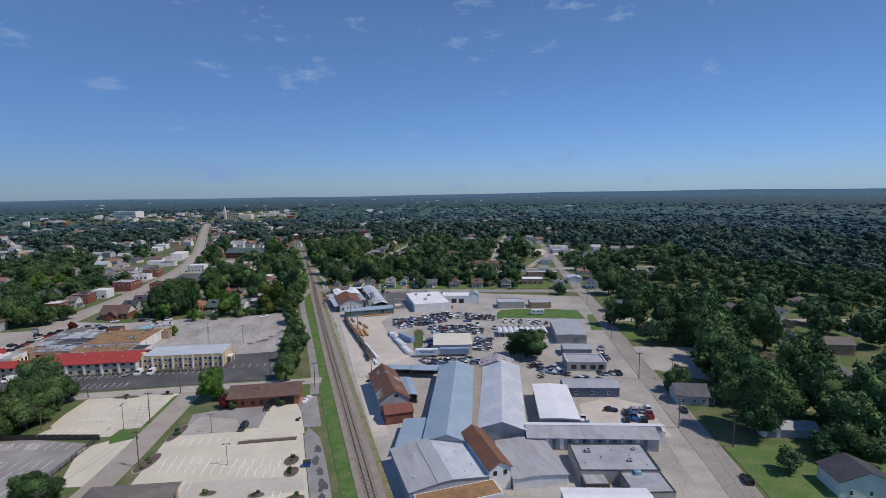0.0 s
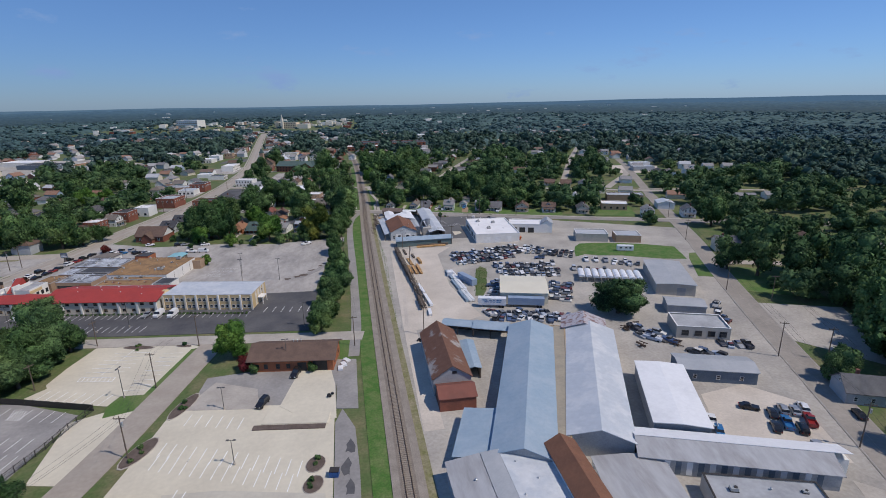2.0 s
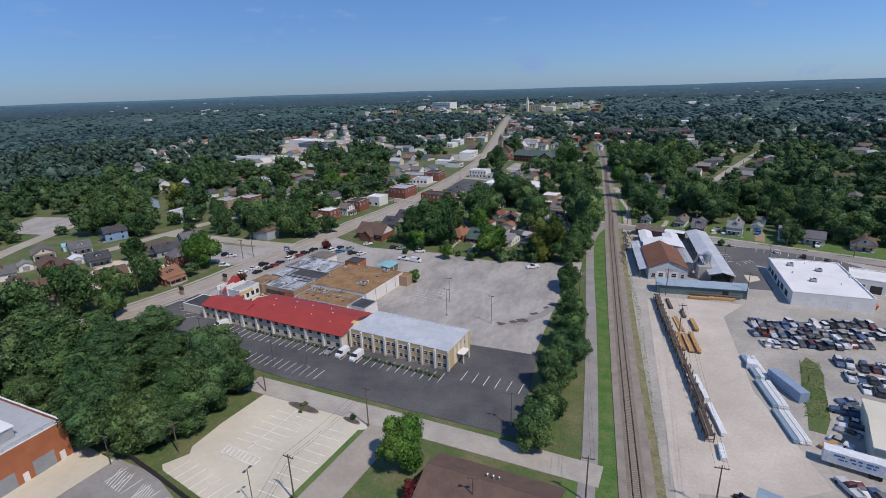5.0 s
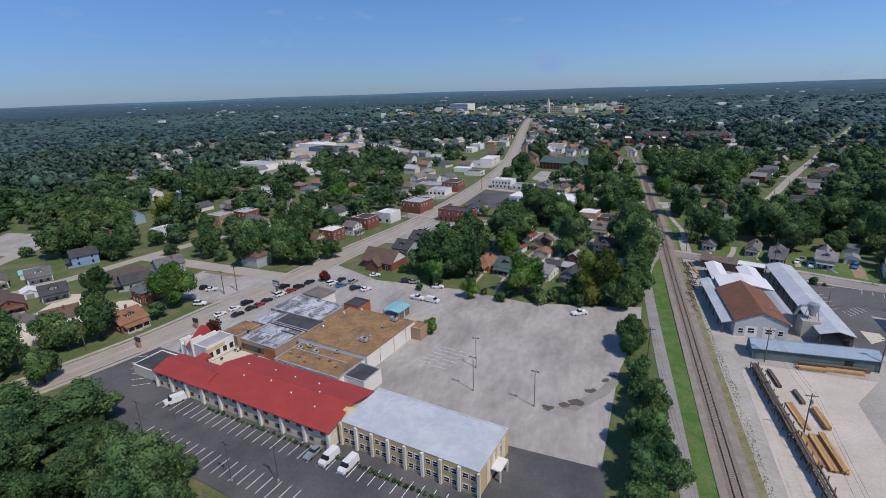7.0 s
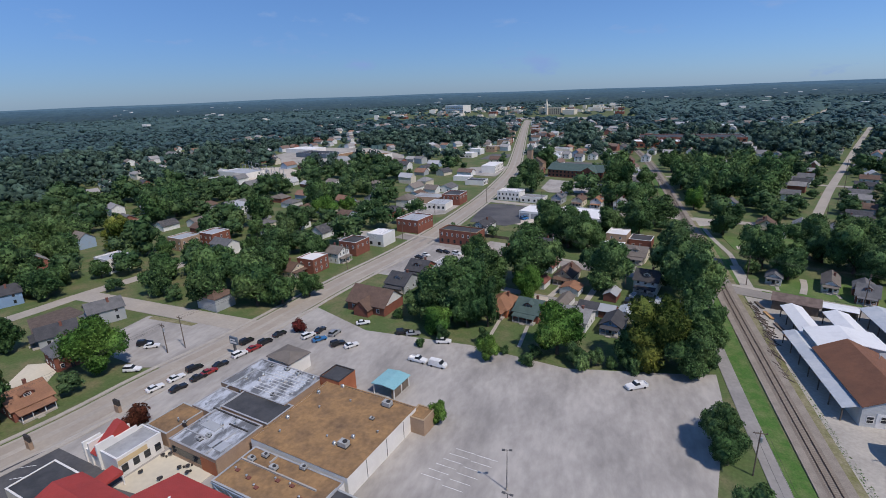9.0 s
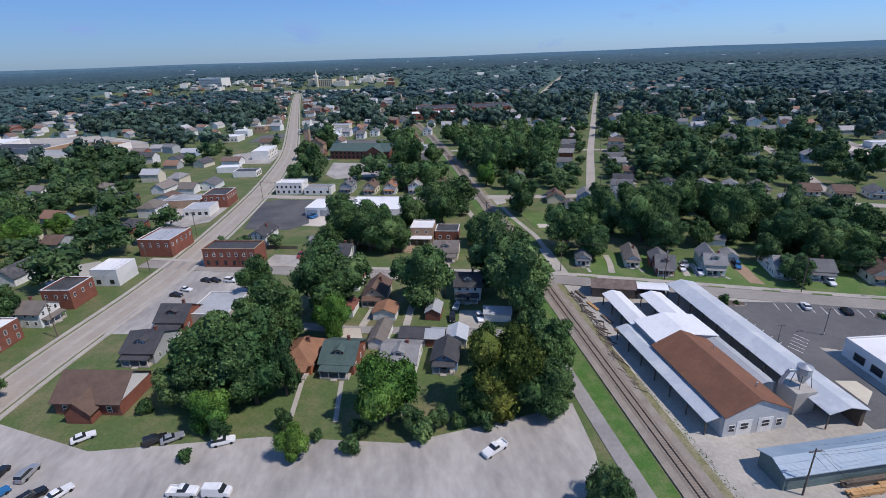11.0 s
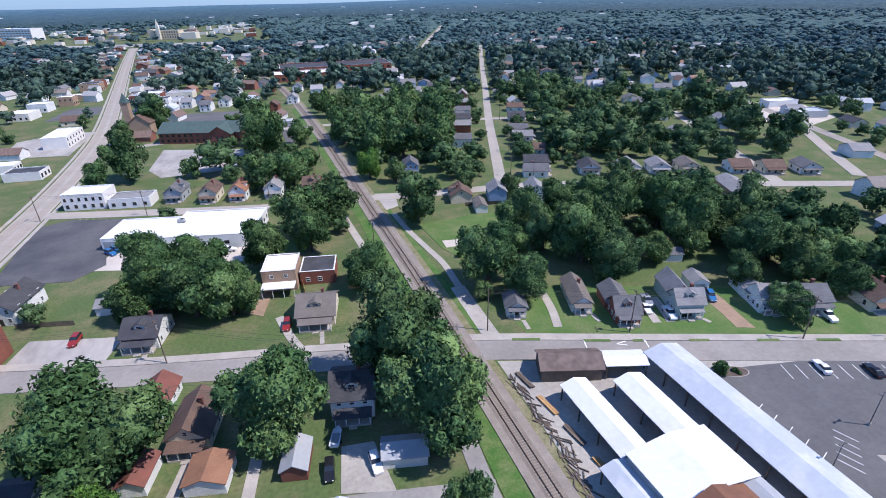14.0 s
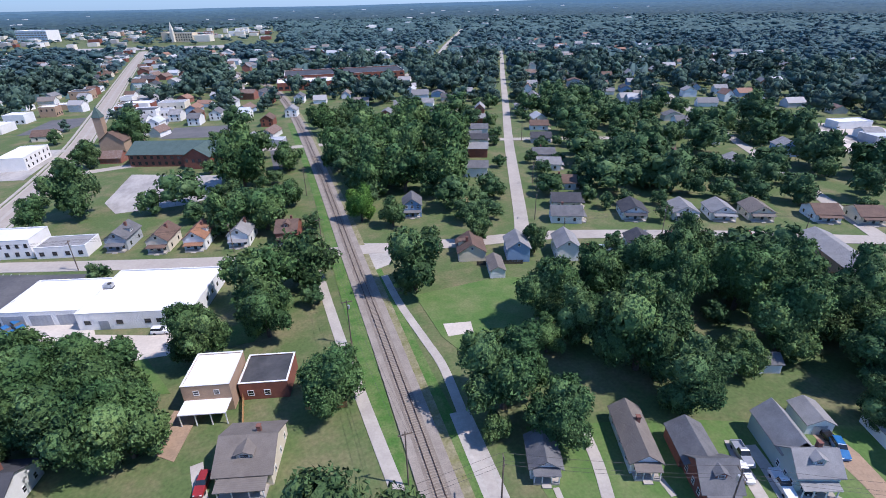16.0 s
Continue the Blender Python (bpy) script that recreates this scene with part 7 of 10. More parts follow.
# downtown on the skyline
for i in range(120):
    x, y = rs.uniform(-660, 40), rs.uniform(1545, 2150)
    if abs(x - along_main(y)) < 26 or (-215 < x < -30 and y < 1700) or (-540 < x < -400 and 1790 < y < 1890):
        continue
    h = rs.choice((5, 6, 7, 8, 10))
    wall = rs.choice(("brick_tan", "stucco_cream", "stucco_white", "brick_red", "block_wall", "stucco_cream"))
    flat_building("town_block", x, y, -14 + rs.choice((0, 3)), rs.uniform(9, 24), rs.uniform(9, 18), h, wall, rs.choice(("membrane_white", "membrane_grey", "membrane_worn", "metal_grey")), "distant downtown block on the skyline", "building", 0, "downtown blocks")
cb = flat_building("courthouse", -146, 1650, -20, 54, 26, 17, "stucco_tan", "membrane_grey", "large tan stone downtown building with a spire", "building", 1)
for z in (3, 8, 13):
    row_of_windows(cb, "S", 54, 26, 10, z, 2.2, 3.0, None)
bm = bmesh.new()
box(bm, -17, -19, 0, -11, -13.1, 25)
solid(bm, [(-17, -19, 25), (-11, -19, 25), (-11, -13.1, 25), (-17, -13.1, 25)], [(-14.2, -16.2, 41), (-13.8, -16.2, 41), (-13.8, -15.8, 41), (-14.2, -15.8, 41)])
part("spire", bm, "stucco_cream", cb)
bm = bmesh.new()
box(bm, 27.1, -10, 0, 62, 12, 13)
part("east_wing", bm, "stucco_cream", cb)
bm = bmesh.new()
box(bm, -40, -12, 0, -27.1, 10, 20)
part("west_wing", bm, "stucco_tan", cb)
hp = flat_building("hospital", -468, 1838, -30, 84, 34, 24, "stucco_white", "membrane_white", "large white downtown block", "building", 1)
for z in (4, 9, 14, 19):
    for a in range(10):
        add_door(hp, "S", 84, 34, -37.8 + a * 8.4, 6.5, 2.2, "brick_tan", "window_band", z)


# ---- vehicles ----
def loft(bm, rings):
    """A closed skin through rings of equally many points."""
    vs = [[bm.verts.new(p) for p in r] for r in rings]
    k = len(rings[0])
    bm.faces.new(vs[0][::-1])
    bm.faces.new(vs[-1])
    for a, b in zip(vs, vs[1:]):
        for i in range(k):
            bm.faces.new((a[i], a[(i + 1) % k], b[(i + 1) % k], b[i]))


def frustum(bm, y0, y1, w0, z0, y2, y3, w1, z1):
    solid(bm, [(-w0, y0, z0), (w0, y0, z0), (w0, y1, z0), (-w0, y1, z0)], [(-w1, y2, z1), (w1, y2, z1), (w1, y3, z1), (-w1, y3, z1)])


SHAPES = {  # length, width, bonnet height, roof height, cabin from, to, bed
    "sedan": (4.7, 1.82, 0.95, 1.45, -0.55, 1.75, 0),
    "suv": (4.8, 1.92, 1.10, 1.75, -0.65, 2.30, 0),
    "pickup": (5.7, 1.98, 1.15, 1.85, -0.95, 0.65, 1),
    "van": (5.2, 1.98, 1.20, 2.05, -1.65, 2.52, 0),
}
CARS = {}


def car(kind, paint, x, y, rot, label, lights=True, group="parked vehicles", z=0.12):
    """A vehicle whose nose points along its local -y."""
    m = pose(x, y, z, 0, 0, rot)
    key = (kind, paint, lights)
    if key in CARS:
        return tagged(copy_thing(CARS[key], m), label)
    L, W, hb, hr, c0, c1, bed = SHAPES[kind]
    root = thing("car" if kind in ("sedan", "suv") else ("pickup_truck" if bed else "delivery_van"), x, y, rot, label, "car" if kind in ("sedan", "suv") else ("pickup" if bed else "van"), group, z=z)
    CARS[key] = root
    h, w = L / 2, W / 2
    bm = bmesh.new()
    def ring(yy, ww, zt):
        return [(-ww * 0.96, yy, 0.24), (ww * 0.96, yy, 0.24), (ww, yy, 0.55), (ww * 0.93, yy, zt), (-ww * 0.93, yy, zt), (-ww, yy, 0.55)]
    if bed:
        loft(bm, [ring(-h, w * 0.86, 0.82), ring(-h + 0.25, w * 0.97, 0.98), ring(c0, w, hb), ring(c1, w, hb), ring(c1 + 0.02, w, 0.75), ring(h - 0.12, w, 0.75), ring(h, w * 0.96, 0.72)])
        for s in (-1, 1):
            box(bm, s * w * 0.95 - 0.06, c1 + 0.02, 0.7, s * w * 0.95 + 0.06, h - 0.05, hb)
        box(bm, -w * 0.9, h - 0.12, 0.7, w * 0.9, h - 0.02, hb)
    elif kind == "van":
        loft(bm, [ring(-h, w * 0.86, 0.95), ring(-h + 0.3, w * 0.97, hb), ring(c0, w, hb + 0.05), ring(h - 0.1, w, hb + 0.05), ring(h, w * 0.96, hb)])
        frustum(bm, c0 + 0.75, c1, w * 0.95, hb, c0 + 0.95, c1 - 0.08, w * 0.84, hr)
    else:
        loft(bm, [ring(-h, w * 0.82, 0.62), ring(-h + 0.22, w * 0.95, 0.78), ring(c0, w, hb), ring(c1 - 0.1, w, hb + 0.02), ring(h - 0.12, w * 0.97, hb - (0.05 if kind == "sedan" else 0.0)), ring(h, w * 0.88, 0.7)])
    part("body", bm, paint, root)
    bm = bmesh.new()
    if kind == "van":
        frustum(bm, c0, c0 + 0.9, w * 0.93, hb, c0 + 0.6, c0 + 1.0, w * 0.82, hr - 0.05)
    else:
        frustum(bm, c0, c1, w * 0.92, hb - 0.02, c0 + 0.62, c1 - (0.55 if kind == "sedan" else 0.2), w * 0.74, hr - 0.03)
    part("glasshouse", bm, "glass_dark", root)
    bm = bmesh.new()
    if kind == "van":
        frustum(bm, c0 + 0.62, c1 - 0.1, w * 0.80, hr - 0.02, c0 + 0.75, c1 - 0.2, w * 0.70, hr + 0.05)
    else:
        frustum(bm, c0 + 0.55, c1 - (0.5 if kind == "sedan" else 0.15), w * 0.76, hr - 0.05, c0 + 0.72, c1 - (0.7 if kind == "sedan" else 0.3), w * 0.66, hr + 0.03)
    part("roof", bm, paint, root)
    for sx in (-1, 1):
        for sy in (-h + 0.85, h - 0.95) if lights or kind != "sedan" else ():
            bm = bmesh.new()
            tube(bm, (sx * (w - 0.22), sy, 0.21), (sx * (w + 0.01), sy, 0.21), 0.33, 0.33, 12)
            wh = part("wheel", bm, "tyre", root)
        if lights:
            bm = bmesh.new()
            box(bm, sx * w * 0.62 - 0.17, -h - 0.012, 0.55, sx * w * 0.62 + 0.17, -h + 0.1, 0.72)
            part("headlight", bm, "lamp_lens", root)
            bm = bmesh.new()
            box(bm, sx * w * 0.7 - 0.13, h - 0.1, 0.6, sx * w * 0.7 + 0.13, h + 0.012, 0.8)
            part("taillight", bm, "tail_lens", root)
    return root


CL = {"car_white": "white", "car_black": "black", "car_red": "red", "car_blue": "blue", "car_silver": "silver"}
def parked(kind, paint, x, y, rot, where):
    return car(kind, paint, x, y, rot, CL[paint] + " " + {"sedan": "saloon car", "suv": "sport utility car", "pickup": "pickup truck", "van": "panel van"}[kind] + " parked " + where)


for k, p, x, y, r in (("sedan", "car_white", -138.1, 294.5, 160), ("sedan", "car_white", -136.3, 300.1, 160), ("sedan", "car_black", -131.8, 296.1, 160), ("suv", "car_black", -135.0, 305.6, 160), ("sedan", "car_black", -130.3, 301.9, 160), ("sedan", "car_red", -129.4, 305.1, 160), ("sedan", "car_black", -129.0, 309.3, 160), ("suv", "car_white", -127.4, 315.8, 160), ("suv", "car_black", -130.7, 323.4, 165), ("sedan", "car_red", -125.5, 320.1, 160), ("suv", "car_black", -124.5, 324.4, 160), ("sedan", "car_black", -123.2, 330.3, 160)):
    parked(k, p, x, y, r, "along the main street")
for k, p, x, y, r in (("suv", "car_white", -113.2, 331.4, 155), ("sedan", "car_black", -111.4, 335.8, 170), ("sedan", "car_blue", -108.4, 330.1, 140), ("suv", "car_silver", -105.6, 335.1, 170), ("suv", "car_black", -101.2, 328.7, 140), ("sedan", "car_white", -96.5, 328.7, 140), ("sedan", "car_white", -99.8, 344.1, 120), ("suv", "car_black", -83.9, 340.5, 115), ("sedan", "car_silver", -80.5, 340.5, 115), ("suv", "car_white", -69.4, 337.6, 100), ("pickup", "car_white", -73.4, 325.1, 80), ("van", "car_white", -67.0, 323.8, 80), ("pickup", "car_white", -14.1, 325.6, -60), ("suv", "car_black", -162.3, 314.5, 120), ("sedan", "car_white", -158.8, 313.8, 120), ("suv", "car_white", -152.7, 300.8, 110)):
    parked(k, p, x, y, r, "in the grey parking lot")
for k, p, x, y, r in (("van", "car_white", -112, 247, -35), ("sedan", "car_silver", -66.3, 239.0, -12), ("van", "car_white", -62.0, 238.4, -12), ("van", "car_white", -56.9, 237.5, -12), ("van", "car_white", -62.0, 239.7, -12)):
    if not (abs(x + 61) < 1.2 and y > 239.4):
        parked(k, p, x, y, r, "before the motel")
for k, p, x, y, r in (("suv", "car_black", -15.5, 169.8, -22), ("suv", "car_black", -8.2, 183.3, -15)):
    parked(k, p, x, y, r, "beside the brick office")
for k, p, x, y, r in (("pickup", "car_white", 92.2, 138.6, 150), ("sedan", "car_blue", 91.6, 135.3, 150), ("sedan", "car_black", 105.3, 141.8, 60), ("sedan", "car_black", 108.8, 138.3, 150), ("suv", "car_silver", 112.5, 139.1, 150), ("sedan", "car_black", 105.4, 133.6, 150), ("pickup", "car_blue", 109.1, 134.3, 150), ("sedan", "car_silver", 115.0, 138.0, 150), ("pickup", "car_red", 115.2, 134.0, 150), ("suv", "car_white", 118.0, 138.7, 150), ("suv", "car_black", 110.8, 131.7, 150), ("sedan", "car_silver", 109.2, 125.4, 170), ("sedan", "car_black", 128.7, 133.4, 156), ("suv", "car_black", 112.7, 94.3, 156)):
    parked(k, p, x, y, r, "near the roadside works")
for k, p, x, y, r in (("sedan", "car_white", 91.5, 366.5, 160), ("sedan", "car_black", 100.5, 361.5, 160), ("pickup", "car_white", 76.2, 395.5, -20), ("sedan", "car_white", 72.2, 399.5, -20), ("pickup", "car_silver", 75.0, 402.5, -20), ("suv", "car_blue", 92.3, 397.5, -30), ("sedan", "car_black", 93.5, 401.5, -10), ("suv", "car_white", 104.5, 387, -20), ("suv", "car_silver", 106.8, 385.5, -20), ("sedan", "car_red", 97, 484, 65), ("suv", "car_white", 101, 481, 65), ("sedan", "car_red", 153, 475, 66), ("sedan", "car_silver", 160, 470, 66), ("suv", "car_blue", -67, 494, 40), ("suv", "car_blue", -65.5, 496, 40), ("suv", "car_white", -30, 481, 75), ("suv", "car_red", -16.5, 428.5, -15), ("suv", "car_black", -14, 380, -10), ("suv", "car_white", -6, 378.5, 0), ("sedan", "car_black", -104, 414, 70), ("sedan", "car_white", -102, 418, 60), ("sedan", "car_black", -97, 424.5, 60), ("sedan", "car_black", -94, 424, 60), ("suv", "car_white", -88, 422.5, 70), ("suv", "car_red", -66, 442, -10), ("pickup", "car_white", 112, 379.5, -20), ("suv", "car_black", 79.5, 394.5, -20)):
    parked(k, p, x, y, r, "beside a house in town")
sr = random.Random(3)
def salvage_row(x0, y0, x1, y1, n, turn=0, jitter=0.5):
    for i in range(n):
        t = (i + 0.5) / n
        a = math.degrees(math.atan2(y1 - y0, x1 - x0)) + turn + sr.uniform(-12, 12) * jitter + sr.choice((0, 180))
        kind = sr.choice(("sedan", "sedan", "suv", "suv", "pickup", "sedan"))
        car(kind, "salvage_paint", x0 + (x1 - x0) * t + sr.uniform(-0.5, 0.5) * jitter, y0 + (y1 - y0) * t + sr.uniform(-0.8, 0.8), a, "dusty wrecked car in the salvage yard rows", False, "salvage yard cars", -0.17 if kind == "sedan" else 0.1)
salvage_row(59, 285, 96, 292, 16)
salvage_row(58, 278.5, 97, 285, 16)
salvage_row(59, 272, 90, 277, 13)
salvage_row(98, 290, 121, 276, 11)
salvage_row(98, 283, 118, 270, 9)
salvage_row(75, 264, 104, 260, 12)
salvage_row(74.5, 257.5, 103, 253, 12)
salvage_row(76, 251, 101, 246.5, 11)
salvage_row(57, 213.5, 82, 205.5, 11, 20, 1.5)
salvage_row(58, 208, 83, 201.5, 11, -15, 1.5)
salvage_row(86, 219, 95, 239, 7, 0, 1.0)
salvage_row(90, 217, 99, 236, 7, 0, 1.0)
salvage_row(61, 224, 71, 246, 8, 10, 2.0)
salvage_row(84, 205, 92, 199, 3, 0, 1.0)
salvage_row(101, 190, 109, 184, 4, 60, 1.2)
salvage_row(100, 184, 109, 178, 4, 60, 1.2)
salvage_row(122, 173.5, 131, 170, 4, 0, 1.0)
salvage_row(110, 171, 118, 167, 3, 60, 1.0)
salvage_row(135, 186, 144, 204, 6, 60, 1.0)
salvage_row(152, 236, 156, 246, 2, 0, 1.0)
salvage_row(108, 253, 124, 247, 5, 0, 1.0)
salvage_row(100, 262, 104, 300, 2, 0, 1.0)
salvage_row(130, 256, 143, 251, 4, 0, 1.0)

# box trailers and containers
def trailer(x, y, rot, length, mat, label, wheels=True, h=2.7):
    root = thing("box_trailer", x, y, rot, label, "trailer", "box trailers")
    bm = bmesh.new()
    z = 1.05 if wheels else 0.1
    box(bm, -length / 2, -1.25, z, length / 2, 1.25, z + h)
    bmesh.ops.bevel(bm, geom=bm.edges[:], offset=0.06, segments=1)
    part("box", bm, mat, root)
    bm = bmesh.new()
    for i in range(int(length / 1.2)):
        box(bm, -length / 2 + 0.6 + i * 1.2, -1.29, z + 0.15, -length / 2 + 0.66 + i * 1.2, 1.29, z + h - 0.15)
    part("rib", bm, mat, root)
    if wheels:
        for u in (length / 2 - 1.2, length / 2 - 2.4):
            for v in (-1.05, 1.05):
                bm = bmesh.new()
                tube(bm, (u, v - 0.2, 0.5), (u, v + 0.2, 0.5), 0.5, 0.5, 12)
                part("wheel", bm, "tyre", root)
        bm = bmesh.new()
        for v in (-0.8, 0.8):
            box(bm, -length / 2 + 2, v - 0.08, 0, -length / 2 + 2.2, v + 0.08, 1.05)
        part("landing_leg", bm, "pole_steel", root)
    return root
r = trailer(61, 219, -18, 10.5, "wrap_white", "white box trailer with faded blue sign bars")
bm = bmesh.new()
for i, w in enumerate((1.2, 0.5, 0.9, 0.7, 1.1, 0.6)):
    box(bm, -3.6 + i * 1.3, -1.31, 2.9, -3.6 + i * 1.3 + w, -1.295, 3.25)
    box(bm, -2.8 + i * 1.1, -1.31, 2.2, -2.8 + i * 1.1 + w * 0.8, -1.295, 2.5)
part("sign_bar", bm, "car_blue", r)
trailer(73.5, 216.2, -18, 13.5, "trailer_blue", "pale blue box trailer before the warehouse")
trailer(58.2, 247.5, -70, 11.5, "trailer_blue", "blue shipping container in the yard", False)
trailer(52.7, 257.2, 80, 3.0, "wrap_white", "small white storage box in the yard", False, 1.8)
trailer(62, 272, 60, 2.6, "wrap_white", "small white crate in the yard", False, 1.4)
# roll-off machine
om = thing("orange_roll_off", 100, 307.5, -10, "orange steel roll-off container on the gravel", "container")
bm = bmesh.new()
solid(bm, [(-3.4, -1.1, 0.3), (3.4, -1.1, 0.3), (3.4, 1.1, 0.3), (-3.4, 1.1, 0.3)], [(-3.8, -1.25, 1.7), (3.8, -1.25, 1.7), (3.8, 1.25, 1.7), (-3.8, 1.25, 1.7)])
part("tub", bm, "machine_orange", om)
bm = bmesh.new()
for i in range(7):
    box(bm, -3.3 + i * 1.1, -1.32, 0.3, -3.18 + i * 1.1, 1.32, 1.72)
part("rib", bm, "machine_orange", om)
bm = bmesh.new()
for u in (-2.8, 2.8):
    tube(bm, (u, -0.9, 0.18), (u, 0.9, 0.18), 0.18, 0.18, 8)
part("roller", bm, "tyre", om)
dm = thing("dumpster", 3.3, 139.4, -10, "blue steel dumpster beside the parking lot", "dumpster")
bm = bmesh.new()
solid(bm, [(-0.9, -0.7, 0.15), (0.9, -0.7, 0.15), (0.9, 0.7, 0.15), (-0.9, 0.7, 0.15)], [(-1.0, -0.85, 1.4), (1.0, -0.85, 1.4), (1.0, 0.75, 1.6), (-1.0, 0.75, 1.6)])
part("bin", bm, "dumpster_blue", dm)
bm = bmesh.new()
box(bm, -1.02, -0.8, 1.56, 1.02, 0.8, 1.62)
part("lid", bm, "trim_dark", dm)
# boat by the alley
bt = thing("motor_boat", -11.5, 387, 160, "small white motor boat on a trailer", "boat")
bm = bmesh.new()
loft(bm, [[(-0.1, -2.6, 0.9), (0.1, -2.6, 0.9), (0.1, -2.6, 1.1), (-0.1, -2.6, 1.1)], [(-0.5, -1.5, 0.55), (0.5, -1.5, 0.55), (0.85, -1.5, 1.15), (-0.85, -1.5, 1.15)], [(-0.7, 2.4, 0.5), (0.7, 2.4, 0.5), (1.0, 2.4, 1.15), (-1.0, 2.4, 1.15)]])
part("hull", bm, "wrap_white", bt)
bm = bmesh.new()
box(bm, -0.7, -0.6, 1.16, 0.7, 1.9, 1.2)
part("cockpit", bm, "door_grey", bt)
bm = bmesh.new()
for v in (-1.0, 1.0):
    tube(bm, (v - 0.1, 0.8, 0.28), (v + 0.1, 0.8, 0.28), 0.28, 0.28, 10)
box(bm, -0.05, -3.4, 0.3, 0.05, 2.0, 0.42)
part("trailer_frame", bm, "tyre", bt)

# ---- lumber yard ----
def timber_stack(x, y, rot, length, width, high, mat, label):
    root = thing("timber_stack", x, y, rot, label, "timber stack", "timber stacks in the yard")
    n = max(2, int(width / 0.5))
    for layer in range(high):
        for i in range(n):
            bm = bmesh.new()
            u = -width / 2 + (i + 0.5) * width / n
            ln = length * sr.uniform(0.9, 1.0)
            off = sr.uniform(-0.3, 0.3)
            box(bm, u - width / n * 0.46, -ln / 2 + off, 0.12 + layer * 0.36, u + width / n * 0.46, ln / 2 + off, 0.12 + layer * 0.36 + 0.33)
            part("beam", bm, mat, root)
    bm = bmesh.new()
    for v in (-0.35, 0.0, 0.35):
        box(bm, -width / 2 - 0.1, v * length - 0.08, 0, width / 2 + 0.1, v * length + 0.08, 0.12)
    part("bearer", bm, "timber_old", root)
timber_stack(36.2, 268.5, 2, 12, 1.4, 2, "timber_fresh", "stack of fresh orange timber beams")
timber_stack(38.3, 267.5, 2, 12, 1.4, 2, "timber_fresh", "stack of fresh orange timber beams")
timber_stack(40.2, 268, 2, 12.5, 1.2, 3, "timber_fresh", "stack of golden timber beams")
timber_stack(42.2, 280.5, 3, 8, 1.2, 3, "timber_fresh", "stack of golden timber beams")
timber_stack(37.6, 281, 4, 11, 1.6, 1, "timber_fresh", "scattered reddish timber beams")
timber_stack(40.3, 289, 4, 6, 0.9, 2, "timber_old", "stack of weathered dark beams")
timber_stack(37.0, 297, 3, 9, 0.9, 2, "timber_old", "stack of weathered dark beams")
timber_stack(48, 304.5, 90, 7, 1.4, 2, "timber_fresh", "stack of pale boards beside the shed")
timber_stack(55.5, 305, 88, 9, 1.3, 2, "timber_fresh", "stack of pale boards beside the shed")
timber_stack(53.5, 306.4, 90, 17, 0.9, 3, "timber_old", "long stack of dark poles beside the shed")
timber_stack(59.5, 226, -55, 5, 1.2, 2, "timber_fresh", "stack of orange boards by the fence")
for i in range(4):
    timber_stack(29.5 + i * 0.6, 388 - i * 8.5, 8, 6, 1.1, 1, "timber_fresh" if i % 2 else "timber_old", "low pile of weathered ties beside the track")
# steel lumber rack, a long open frame along the haul lane
for i, (x, y) in enumerate(((33.2, 296), (33.4, 286), (33.8, 276), (34.3, 266), (34.8, 256), (35.2, 246), (35.3, 236), (35.0, 226))):
    rk = thing("lumber_rack", x, y, 1, "dark timber rack loaded with weathered boards", "lumber rack", "lumber racks along the lane")
    for v in (-4.6, -1.5, 1.5, 4.6):
        bm = bmesh.new()
        box(bm, -1.0, v - 0.1, 0, -0.8, v + 0.1, 2.6)
        box(bm, 0.8, v - 0.1, 0, 1.0, v + 0.1, 2.6)
        box(bm, -1.0, v - 0.08, 0.7, 1.0, v + 0.08, 0.86)
        box(bm, -1.0, v - 0.08, 1.7, 1.0, v + 0.08, 1.86)
        part("upright", bm, "timber_old", rk)
    for zz in (0.88, 1.88):
        for u in range(5):
            if i < 3 or sr.random() < 0.55:
                bm = bmesh.new()
                box(bm, -0.78 + u * 0.32, -4.7 + sr.uniform(-0.3, 0.3), zz, -0.5 + u * 0.32, 4.7 + sr.uniform(-0.3, 0.3), zz + sr.uniform(0.12, 0.5))
                part("board", bm, "timber_old", rk)
for x, y, rot, ln in ((37.3, 243, 5, 11), (38.2, 230, 4, 12), (36.9, 218, -4, 5)):
    wp = thing("wrapped_bundle", x, y, rot, "white plastic-wrapped lumber bundle", "lumber bundle", "wrapped bundles")
    bm = bmesh.new()
    box(bm, -0.6, -ln / 2, 0.15, 0.6, ln / 2, 1.0)
    bmesh.ops.bevel(bm, geom=bm.edges[:], offset=0.08, segments=1)
    part("wrap", bm, "wrap_white", wp)
    bm = bmesh.new()
    for v in (-0.4, 0, 0.4):
        box(bm, -0.7, v * ln - 0.1, 0, 0.7, v * ln + 0.1, 0.15)
    part("bearer", bm, "timber_old", wp)
for i in range(9):
    x, y = 52.2 + (i % 3) * 1.25 + (8 - i) // 3 * 0.2, 231 + (i // 3) * 13
    wp = thing("pipe_bundle", x, y, 4, "bundle of silver metal purlins on blocks", "metal bundle", "metal bundles")
    for u in range(3):
        for z0, z1, e in ((0.2, 0.55, 6.0), (0.56, 0.9, 5.8)):
            bm = bmesh.new()
            box(bm, -0.5 + u * 0.35, -e, z0, -0.22 + u * 0.35, e, z1)
            part("purlin", bm, "metal_white" if i % 3 else "metal_blue", wp)
    bm = bmesh.new()
    for v in (-4, 0, 4):
        box(bm, -0.6, v - 0.1, 0, 0.6, v + 0.1, 0.2)
    part("bearer", bm, "timber_old", wp)

